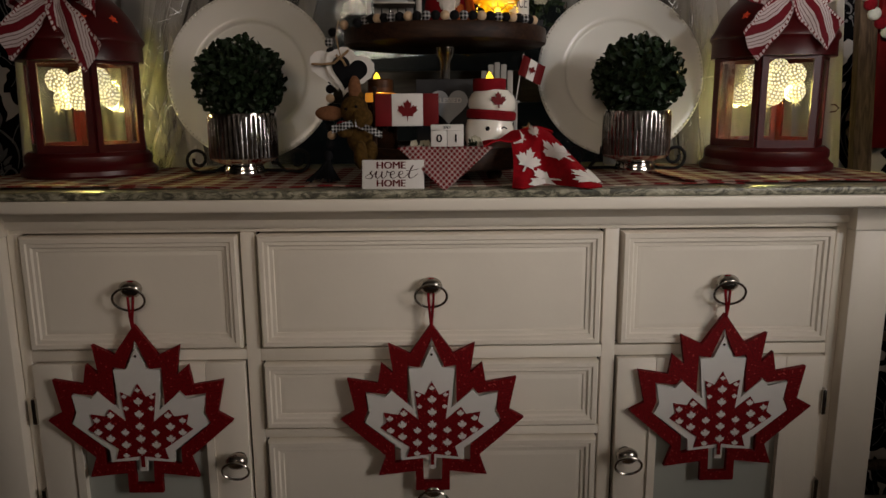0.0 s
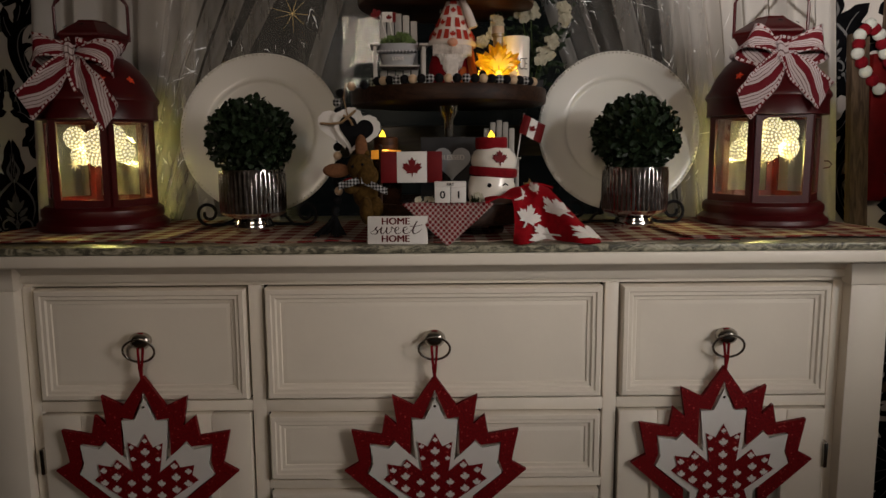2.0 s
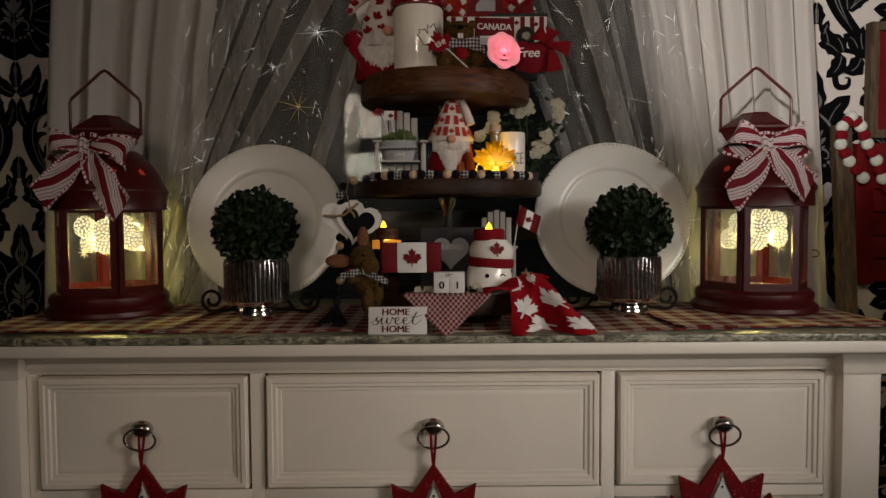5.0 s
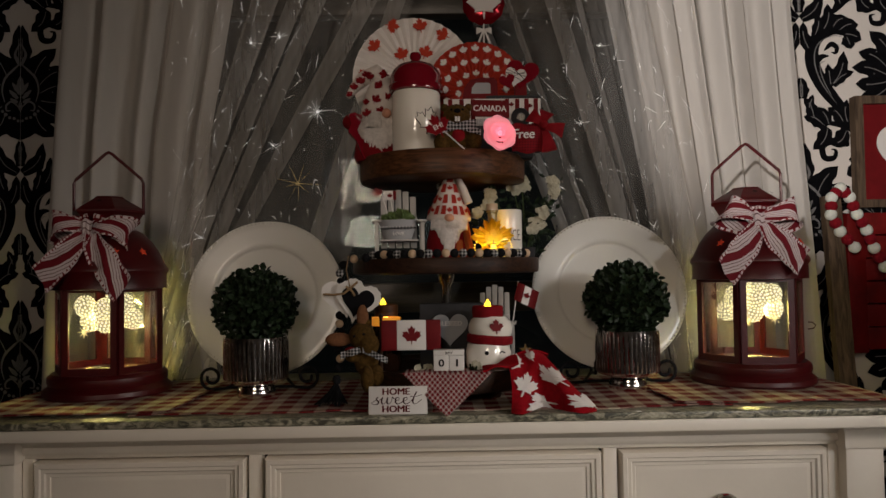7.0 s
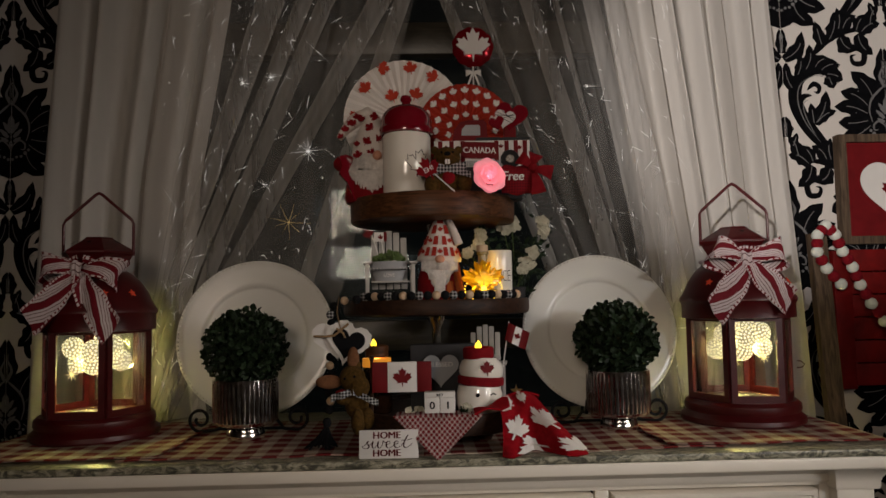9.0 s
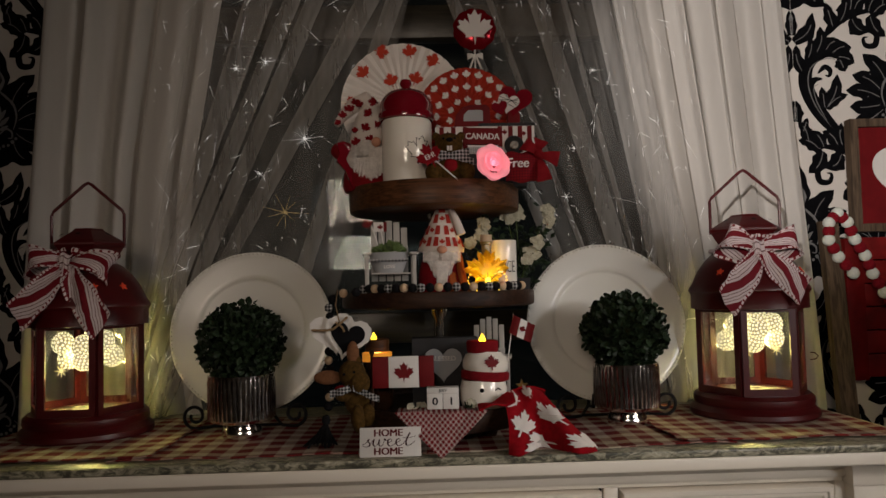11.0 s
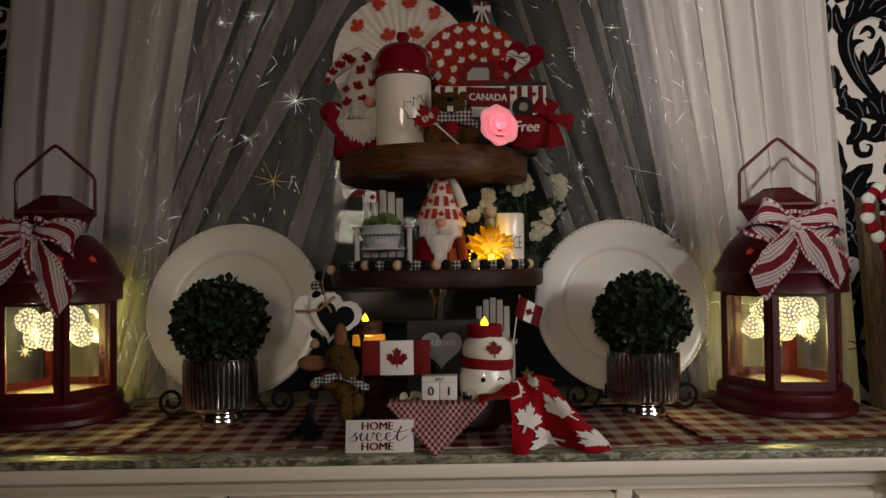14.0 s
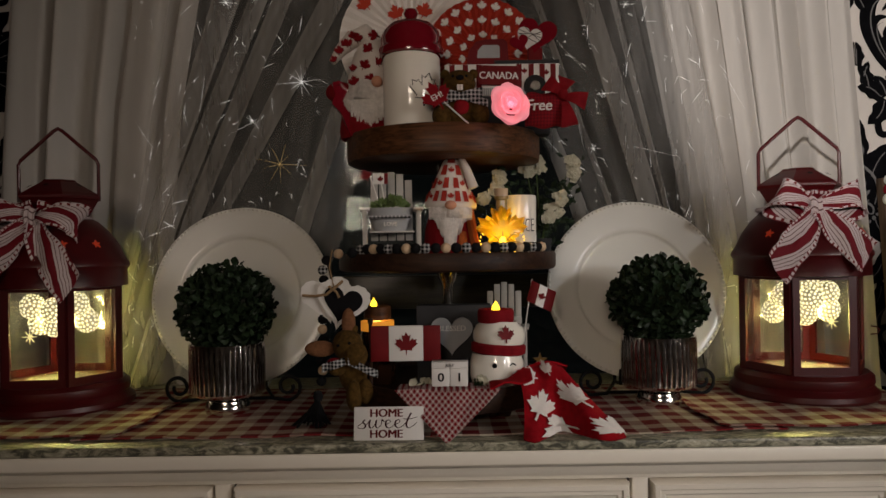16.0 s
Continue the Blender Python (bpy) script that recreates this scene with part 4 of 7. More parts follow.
    part("latch", tube([(0.103, -0.05, 0.11), (0.112, -0.056, 0.112), (0.116, -0.058, 0.118), (0.110, -0.055, 0.124), (0.104, -0.05, 0.124)], 0.0013, 6), RED_METAL, ob)
    rnd = random.Random(3)
    spots = ((-0.040, -0.025, 0.178), (0.004, -0.035, 0.172), (0.040, -0.020, 0.180), (-0.018, 0.020, 0.160), (0.028, 0.024, 0.158), (0.0, -0.02, 0.145), (-0.045, 0.015, 0.146), (0.050, 0.0, 0.150), (0.015, 0.0, 0.190))
    for c in spots:
        r = 0.0215
        s = part("string_ball", ball(c, r, seg=24, rings=16), PERF, ob, "perforated silver ball")
        turn = Euler((rnd.uniform(0, 6), rnd.uniform(0, 6), 0)).to_matrix()
        dots = bmesh.new()
        for j in range(110):
            zz = 1 - 2 * (j + 0.5) / 110
            q = math.sqrt(1 - zz * zz)
            d = turn @ Vector((q * math.cos(2.39996 * j), q * math.sin(2.39996 * j), zz))
            e1 = d.orthogonal().normalized()
            e2 = d.cross(e1)
            dots.faces.new([dots.verts.new(Vector(c) + d * (r + 0.0003) + (e1 * math.cos(k * math.pi / 4) + e2 * math.sin(k * math.pi / 4)) * r * 0.095) for k in range(8)])
        part("light_hole", dots, LED, s, "round holes with warm light")
    for c in ((-0.030, -0.055, 0.128), (0.034, -0.050, 0.132), (0.0, 0.03, 0.12)):
        st = bmesh.new()
        for i in range(8):
            a = math.pi * i / 4
            tube([c, (c[0] + 0.013 * math.cos(a), c[1] + 0.002 * math.cos(3 * a), c[2] + 0.013 * math.sin(a))], 0.0011, 5, st, taper=lambda t: 1 - 0.7 * t)
        part("star_light", st, LED_SOFT, ob, "small gold star light")
    return ob


first = lantern()
first.matrix_world = pose(-0.659, 0.20, CLOTH, 0, 0, 2) @ Matrix.Diagonal((0.93, 0.93, 1, 1))
second = copy_thing(first, pose(0.659, 0.20, CLOTH, 0, 0, -4))


# ---- ribbon bows on the lanterns ----
def band(path, widths, lean=(0, 0, 1), n=24):
    """A ribbon along a smooth line of points, its breadth along lean."""
    pts = [Vector(p) for p in path]
    le = Vector(lean).normalized()

    def at(t):
        s = t * (len(pts) - 1)
        i = min(int(s), len(pts) - 2)
        f = s - i
        p0, p1, p2, p3 = pts[max(i - 1, 0)], pts[i], pts[i + 1], pts[min(i + 2, len(pts) - 1)]
        return 0.5 * ((2 * p1) + (p2 - p0) * f + (2 * p0 - 5 * p1 + 4 * p2 - p3) * f * f + (3 * p1 - p0 - 3 * p2 + p3) * f ** 3)

    def f(u, v):
        p = at(u)
        w = widths[0] + (widths[1] - widths[0]) * min(1, u * 2.2)
        d = (at(min(1, u + 0.02)) - at(max(0, u - 0.02))).normalized()
        across = (le - d * le.dot(d))
        across = across.normalized() if across.length > 0.05 else Vector((1, 0, 0))
        q = p + across * w * (v - 0.5)
        crease = 0.5 * noise.noise(q * 45 + Vector((11 * u, 0, 0))) + 0.5 * math.sin(11 * v + 4 * u)
        return q + Vector((0.002 * noise.noise(q * 60), -0.004 * math.sin(9 * u + 5 * v) - 0.0045 * crease * min(1, 4 * u) * (1 - 0.4 * u), 0.002 * noise.noise(q * 50)))
    return f


def ribbon_material():
    m = RIBBON
    t = m.node_tree
    ramp = [n for n in t.nodes if n.type == "VALTORGB"][-1]
    e = ramp.color_ramp.elements
    while len(e) > 1:
        e.remove(e[-1])
    e[0].position, e[0].color = 0, (0.50, 0.42, 0.42, 1)
    for p, c in ((0.10, (0.16, 0.10, 0.10, 1)), (0.14, (0.50, 0.42, 0.42, 1)), (0.27, (0.16, 0.10, 0.10, 1)), (0.31, (0.50, 0.42, 0.42, 1)), (0.44, (0.16, 0.10, 0.10, 1)),
                 (0.48, (0.50, 0.42, 0.42, 1)), (0.60, (0.13, 0.006, 0.012, 1))):
        e.new(p).color = c


ribbon_material()


def bow(at, loops, tails, turn):
    ob = thing("ribbon_bow", "red and white striped ribbon tied in a bow on a lantern", "bow", at, "lantern bows", turn)

    def strip(name, f, slant):
        bm = sheet(f, 30, 6)
        uv = bm.loops.layers.uv.verify()
        for fc in bm.faces:
            for lp in fc.loops:
                a, b = lp[uv].uv
                lp[uv].uv = (0.030 * (slant * a + 1.55 * b + 0.10 * math.sin(7 * a)), b)
        s = part(name, thick(bm, 0.0008), RIBBON, ob)
        for v0 in (0.03, 0.90):
            part("edge_braid", thick(sheet(lambda u, v: Vector(f(u, v0 + 0.07 * v)) + Vector((0, -0.0014, 0)), 30, 1), 0.0006), DOTS, s, "white dotted edge")

    for tip, lean in loops:
        x, z = tip
        strip("loop", band(((0, 0, 0), (x * 0.45, -0.016, z * 0.45 + 0.006), (x * 0.9, -0.016, z + 0.008), (x * 1.04, 0.002, z), (x * 0.9, 0.014, z - 0.008), (x * 0.4, 0.012, z * 0.4 - 0.006), (0, 0.004, 0)), (0.016, 0.060), lean), 2.6)
    for end, lean in tails:
        x, z = end
        f = band(((0, -0.004, 0), (x * 0.25, -0.022, z * 0.30), (x * 0.62, -0.034, z * 0.66), (x, -0.038, z)), (0.018, 0.054), lean)
        # the end is cut on the slant
        strip("tail", lambda u, v, f=f, x=x: f(u * (1 - 0.16 * (v if x > 0 else 1 - v)), v), 1.7)
    kb = sheet(lambda u, v: (lerp(-0.012, 0.012, u) * (1 - 0.25 * math.sin(math.pi * v)), -0.002 - (0.011 + 0.002 * math.sin(15 * u)) * math.sin(math.pi * v), -0.017 * math.cos(math.pi * v) + 0.003 * math.sin(6 * u)), 14, 14)
    uv = kb.loops.layers.uv.verify()
    for fc in kb.faces:
        for lp in fc.loops:
            lp[uv].uv = (lp[uv].uv[1] * 0.02, lp[uv].uv[0])
    part("knot", thick(kb, 0.001), RIBBON, ob)
    pts = [(0.059 * math.cos(a), 0.075 + 0.059 * math.sin(a), 0) for a in (2 * math.pi * i / 30 for i in range(30))]
    part("neck_band", tube(pts, 0.004, 6, closed=True), RIBBON, ob)


DOTS = stripe_mat("dotted_white_braid", (0.56, 0.49, 0.49), (0.16, 0.02, 0.02), 0.055, 0.62, 0, coord="UV")
bow((-0.660, 0.118, 1.275), (((-0.066, 0.004), (0.10, 0, 1)), ((0.072, -0.008), (0.55, 0, 1))), (((-0.080, -0.106), (1, 0, -0.35)), ((0.080, -0.128), (1, 0, 0.30))), 4)
bow((0.644, 0.122, 1.272), (((-0.062, 0.018), (0.75, 0, 1)), ((0.074, 0.012), (-0.25, 0, 1))), (((-0.084, -0.110), (1, 0, -0.45)), ((0.076, -0.092), (1, 0, 0.45))), -2)


# ---- charger plates on iron stands ----
def charger(x, y):
    p = thing("charger_plate", "large round white charger plate with beaded rim on a stand", "plate", (x, y, 1.131), "charger plates")
    R = 0.167
    prof = ((0, 0.0035), (0.104, 0.0035), (0.1075, 0.003), (0.110, 0.0005), (0.1125, -0.002), (0.120, -0.003), (0.150, -0.0055), (0.163, -0.007), (0.167, -0.005), (0.167, -0.002), (0.150, -0.0005), (0.118, 0.003), (0.108, 0.0085), (0, 0.0085))
    tilt = pose(0, 0, 0, 90 - 11) @ pose(0, 0, 0)
    dish = part("dish", lathe([(r, -z) for r, z in prof], 90), PLATE, p, m=tilt)
    beads = bmesh.new()
    for i in range(120):
        a = 2 * math.pi * i / 120
        ball((0.1635 * math.cos(a), 0.1635 * math.sin(a), 0.0075), 0.0028, beads, 6, 4)
    part("bead_rim", beads, PLATE, dish)
    s = thing("plate_stand", "black wrought iron plate stand with scrolled feet", "plate stand", (x, y - 0.01, CLOTH), "plate stands")
    for sg in (-1, 1):
        sc = []
        for i in range(34):
            t = i / 33
            a = radians(-90 + 470 * t)
            r = 0.024 * (1 - 0.68 * t)
            sc.append((sg * (0.098 + r * math.cos(a) * 1.0), -0.055, 0.024 + 0.0026 + r * math.sin(a)))
        leg = [(sg * 0.030, 0.055, 0.05), (sg * 0.045, 0.0, 0.016), (sg * 0.07, -0.045, 0.003)] + sc
        part("scroll_foot", tube(leg, 0.0033, 8), BLACK, s)
        part("prong", tube([(sg * 0.045, 0.0, 0.016), (sg * 0.045, -0.045, 0.020), (sg * 0.045, -0.050, 0.046)], 0.0033, 8), BLACK, s)
        part("upright", tube([(sg * 0.030, 0.055, 0.05), (sg * 0.020, 0.075, 0.14), (sg * 0.008, 0.085, 0.20)], 0.003, 8), BLACK, s)
    part("brace", tube([(-0.07, -0.045, 0.0045), (0.07, -0.045, 0.0045)], 0.003, 8), BLACK, s)


charger(-0.355, 0.27)
charger(0.384, 0.27)


# ---- boxwood balls in mercury glass pots ----
def topiary(x, y, seed):
    pot = thing("mercury_glass_pot", "ribbed silver mercury glass pot with a small foot", "pot", (x, y, CLOTH), "silver pots")
    w = lambda a, z: 1 + (0.026 * abs(math.cos(20 * a)) if 0.03 < z < 0.108 else 0)
    part("foot", lathe(((0, 0), (0.036, 0), (0.038, 0.006), (0.036, 0.014), (0.033, 0.0205), (0, 0.0205)), 60), MERCURY, pot)
    prof = ((0, 0.021), (0.033, 0.021), (0.040, 0.026), (0.055, 0.030), (0.0605, 0.036), (0.061, 0.075), (0.061, 0.105), (0.062, 0.112), (0.062, 0.116), (0.058, 0.116), (0.056, 0.090), (0, 0.090))
    part("vessel", lathe(prof, 480, wave=w), MERCURY, pot)
    plant = thing("boxwood_ball", "round clipped green boxwood ball sitting in a silver pot", "plant", (x, y, CLOTH + 0.091), "boxwood balls")
    part("soil", lathe(((0, 0.0), (0.054, 0.0), (0.050, 0.012), (0, 0.016)), 24), DARK_PAINT, plant)
    # dark core: the shade between the leaves is put into its colour
    part("core", ball((0, 0, 0.083), 0.060, seg=20, rings=12), LEAF_SHADE, plant)
    rnd = random.Random(seed)
    bm = bmesh.new()
    n = 1500
    for i in range(n):
        zz = 1 - 2 * (i + 0.5) / n
        a = i * 2.39996 + rnd.uniform(-0.3, 0.3)
        q = math.sqrt(max(0, 1 - zz * zz))
        d = Vector((q * math.cos(a), q * math.sin(a), zz))
        lump = 1 + 0.07 * noise.noise(d * 3.1 + Vector((seed, 0, 0)))
        c = Vector((0, 0, 0.083)) + Vector((d.x, d.y, d.z * 0.93)) * (rnd.uniform(0.054, 0.077) * lump)
        if c.z < 0.022:
            continue
        side = d.cross(Vector((rnd.uniform(-1, 1), rnd.uniform(-1, 1), rnd.uniform(-1, 1)))).normalized()
        out = (d * rnd.uniform(0.25, 1.0) + side * rnd.uniform(0.3, 1.0) + Vector((0, 0, 0.25))).normalized()
        wv = out.cross(d).normalized() if out.cross(d).length > 0.05 else side
        nr = wv.cross(out)
        ln, wd = rnd.uniform(0.012, 0.018), rnd.uniform(0.0045, 0.0065)
        pts = (c, c + out * ln * 0.45 + wv * wd + nr * 0.0012, c + out * ln * 0.82 + wv * wd * 0.7, c + out * ln + nr * -0.001, c + out * ln * 0.82 - wv * wd * 0.7, c + out * ln * 0.45 - wv * wd + nr * 0.0012)
        mid = bm.verts.new(c + out * ln * 0.5 - nr * 0.0012)
        vs = [bm.verts.new(p) for p in pts]
        for k in range(6):
            bm.faces.new((mid, vs[k], vs[(k + 1) % 6]))
    part("foliage", bm, LEAF, plant, smooth=False)["kind"] = "stuff"


LEAF_SHADE = mat("shaded_foliage_core", (0.006, 0.011, 0.005), 0.9)
MERCURY = mat("mercury_glass", (0.82, 0.73, 0.70), 0.13, 1.0, vary=0.30, scale=70, bump=0.1, bscale=60)
topiary(-0.343, 0.13, 5)
topiary(0.386, 0.14, 8)


# ---- three-tiered tray ----
CX, CY = 0.030, 0.152
T1, T2, T3 = 0.990, 1.197, 1.396     # floors of the trays


def tiered_tray():
    ob = thing("tiered_tray", "three-tiered round dark wooden serving tray on a metal post", "tray", (CX, CY, 0))

    def tray(R, floor, z0, z1, m, dx=0.0, dy=0.0):
        prof = ((0, z0), (R - 0.006, z0), (R - 0.001, z0 + 0.003), (R, z0 + 0.008), (R, z1 - 0.004), (R - 0.002, z1), (R - 0.009, z1), (R - 0.011, z1 - 0.003), (R - 0.011, floor), (0, floor))
        return part("tray", lathe(prof, 72, at=(dx, dy, 0)), m, ob)
    tray(0.172, T1, 0.962, 1.000, DARK_WOOD)
    tray(0.184, T2, 1.176, 1.205, DARK_WOOD)
    tray(0.164, T3, 1.355, 1.402, MID_WOOD, -0.004, 0.004)
    part("post", lathe(((0, T1), (0.020, T1), (0.018, T1 + 0.006), (0.0095, T1 + 0.012), (0.0095, 1.15), (0.017, 1.163), (0.018, 1.176)), 20), STEEL, ob, "nickel post")
    part("post", lathe(((0.018, T2), (0.0085, T2 + 0.010), (0.0085, 1.335), (0.016, 1.346), (0.017, 1.355)), 20), STEEL, ob, "nickel post")
    for a in (45, 135, 225, 315):
        part("foot", lathe(((0, CLOTH), (0.012, CLOTH), (0.015, CLOTH + 0.008), (0.011, 0.962), (0, 0.962)), 14, at=(0.12 * math.cos(radians(a)), 0.12 * math.sin(radians(a)), 0)), DARK_WOOD, ob)
    return ob


tiered_tray()


def combine(name, pieces, parent=None):
    """One mesh out of several pieces, each with its own material."""
    bm = bmesh.new()
    mats = []
    for own, m in pieces:
        bmesh.ops.recalc_face_normals(own, faces=own.faces)
        if m not in mats:
            mats.append(m)
        for f in own.faces:
            f.material_index = mats.index(m)
        join(bm, own)
    return part(name, bm, mats, parent)


# ---- hanging leaf ornaments ----
def leaf_ornament(x, z, turn):
    ob = thing("maple_leaf_ornament", "red glitter wooden maple leaf with white inner leaf on a knob", "ornament", (x, -0.0175, z), "leaf ornaments")
    tilt = pose(0, 0, 0, 0, turn, 0)
    s = 0.161
    out, inn = (mirrored(h, s) for h in (HALF_LEAF, HALF_HOLE))
    part("outer_leaf", ring_slab(out, inn, -0.005, 0.004), GLITTER, ob, m=tilt)
    w = part("white_leaf", slab(mirrored(HALF_WHITE, s), -0.007, -0.001), WHITE_WOOD, ob, "white painted inner leaf", m=tilt)
    part("red_leaf", slab(mirrored(HALF_RED, s), -0.0095, -0.007), GLITTER, w, "red leaf dotted with small white leaves")
    k = 0
    rows = ((0.0335, (0,), 0.005), (0.0215, (-0.024, 0.024), 0.005), (0.0125, (0,), 0.0085), (-0.0005, (-0.022, 0.022), 0.005), (-0.011, (0,), 0.0085),
            (-0.0135, (-0.050, 0.050), 0.007), (-0.023, (-0.075, 0.075), 0.0065), (-0.0345, (-0.053, 0, 0.053), 0.0085), (-0.0455, (-0.0265, 0.0265, -0.074, 0.074), 0.0075),
            (-0.0575, (-0.053, 0, 0.053), 0.0085), (-0.069, (-0.0265, 0.0265), 0.0085), (-0.081, (0,), 0.0085), (-0.0895, (-0.0275, 0.0275), 0.006))
    for row, xs, size in rows:
        for dx in xs:
            part("small_leaf", slab(leaf_outline(size, dx, row, 3 * math.sin(7 * k), stem=0.8), -0.0102, -0.0095), WHITE_WOOD, w)
            k += 1
    part("eyelet", lathe(((0, -0.0076), (0.0022, -0.0076), (0.0022, -0.006), (0, -0.006)), 10), STEEL, w, m=pose(0, 0, 0.095) @ pose(0, -0.0075, 0, 90) @ pose(0, 0, 0.0068))
    over = 0.7815 - z                                   # the cord goes over the knob
    loop = [(0, -0.004, 0.143), (-0.002, -0.006, 0.165), (-0.0040, -0.003, 0.190), (-0.0055, 0.000, over - 0.010), (-0.0035, 0.002, over - 0.001), (0.0035, 0.002, over - 0.001), (0.0055, 0.000, over - 0.010), (0.0040, -0.003, 0.190), (0.002, -0.006, 0.165), (0, -0.004, 0.143)]
    part("cord", tube(loop, 0.0024, 6), RED_CLOTH, ob, "red hanging cord")
    part("thread", tube([(0, -0.002, 0.126), (0, -0.006, 0.096)], 0.0009, 5), WHITE_WOOD, ob)


leaf_ornament(-0.5135, 0.555, 0.8)
leaf_ornament(0.0, 0.552, 0.0)
leaf_ornament(0.5125, 0.564, -0.8)


# ---- front of the tray ----
# pen strokes of the word "sweet" in joined handwriting, in units of the small letters' height
PEN = (((-0.15, 0.25), (0.30, 0.55), (0.62, 0.98), (0.42, 0.72), (0.66, 0.34), (0.50, 0.02), (0.10, 0.02), (-0.12, 0.16)),
       ((0.62, 0.30), (1.02, 0.80), (1.10, 0.95), (1.00, 0.35), (1.18, 0.03), (1.50, 0.35), (1.68, 0.92), (1.62, 0.30), (1.82, 0.03), (2.12, 0.40), (2.20, 0.98), (2.36, 0.78), (2.62, 0.80)),
       ((2.50, 0.42), (2.95, 0.62), (2.92, 0.94), (2.62, 0.80), (2.58, 0.30), (2.82, 0.02), (3.20, 0.20), (3.42, 0.44)),
       ((3.42, 0.44), (3.86, 0.64), (3.82, 0.95), (3.52, 0.80), (3.48, 0.30), (3.74, 0.02), (4.16, 0.24), (4.50, 0.70)),
       ((4.98, 1.72), (4.66, 1.00), (4.52, 0.34), (4.70, 0.02), (5.10, 0.22), (5.50, 0.62)), ((4.22, 1.06), (4.80, 1.02), (5.55, 1.26)))


def script(parent, m, h):
    """The word in pen strokes, thick on the way down and thin on the way up."""
    for knots in PEN:
        bm = bmesh.new()
        n = 10 * (len(knots) - 1)
        pts = []
        for i in range(n + 1):
            q = i / n * (len(knots) - 1)
            k = min(int(q), len(knots) - 2)
            f = q - k
            p = [knots[max(k - 1, 0)], knots[k], knots[k + 1], knots[min(k + 2, len(knots) - 1)]]
            pts.append([0.5 * (2 * p[1][c] + (p[2][c] - p[0][c]) * f + (2 * p[0][c] - 5 * p[1][c] + 4 * p[2][c] - p[3][c]) * f * f + (3 * p[1][c] - p[0][c] - 3 * p[2][c] + p[3][c]) * f ** 3) for c in (0, 1)])
        rows = []
        for i, (x, z) in enumerate(pts):
            a, b = pts[max(i - 1, 0)], pts[min(i + 1, n)]
            d = math.hypot(b[0] - a[0], b[1] - a[1]) or 1
            w = 0.035 + 0.045 * max(0, (a[1] - b[1]) / d)
            nx, nz = -(b[1] - a[1]) / d * w, (b[0] - a[0]) / d * w
            rows.append([bm.verts.new(((x + nx * g) * h * 1.24, 0, (z + nz * g) * h)) for g in (-1, 1)])
        for a, b in zip(rows, rows[1:]):
            bm.faces.new((a[0], b[0], b[1], a[1]))
        part("lettering", thick(bm, 0.0003), SCRIPT_INK, parent, m=m)


def home_sign():
    ob = thing("wooden_sign", "white wooden block sign with dark red lettering standing on the granite", "sign")
    ob.matrix_world = pose(-0.059, -0.062, TOP + 0.0005, -13, 0, -1)
    part("board", box(-0.050, 0.050, 0, 0.012, 0, 0.047, 0.0015), WHITE_WOOD, ob)
    words("lettering", "HOME", 0.0160, RED_INK, ob, pose(-0.004, -0.0003, 0.0375), squeeze=1.05, bold=0.018)
    script(ob, pose(-0.043, -0.0006, 0.0168), 0.0122)
    words("lettering", "HOME", 0.0160, RED_INK, ob, pose(-0.004, -0.0003, 0.0085), squeeze=1.05, bold=0.018)


home_sign()


def napkin():
    bm = sheet(lambda u, v: (lerp(lerp(-0.052, 0.104, u), 0.024, v * 0.97), lerp(-0.0235, -0.080, v ** 0.85) - 0.004 * math.sin(14 * u) * (1 - v), lerp(1.0035, 0.9405, v) + 0.002 * math.sin(9 * u) * (1 - v)), 30, 20)
    top = sheet(lambda u, v: (lerp(-0.052, 0.104, u) * (1 - 0.12 * v), lerp(-0.0235, 0.03, v), 1.0035 + 0.002 * math.sin(9 * u) * (1 - v)), 30, 4)
    join(bm, top)
    bmesh.ops.remove_doubles(bm, verts=bm.verts, dist=0.0004)
    tagged(part("napkin", thick(bm, 0.0012), NAPKIN), "small red and white checked napkin hanging over the tray edge", "napkin")


napkin()


def towel_at(u, v):
    tx, bx = lerp(0.132, 0.206, u), lerp(0.130, 0.272, u)
    x = lerp(tx, bx, v ** 0.9) + 0.005 * math.sin(3 * v + 5 * u)
    y = lerp(0.028, -0.068, v ** 0.7) - 0.021 * math.sin(2.6 * math.pi * u + 0.9) * (0.35 + 0.75 * v) - 0.006 * math.sin(13 * u + 5 * v)
    z = lerp(1.030, TOP + 0.003, v) + 0.010 * math.sin(math.pi * v) * (0.5 - u) - 0.006 * (1 - v) * math.cos(5 * u)
    return Vector((x, y, max(z, TOP + 0.002)))


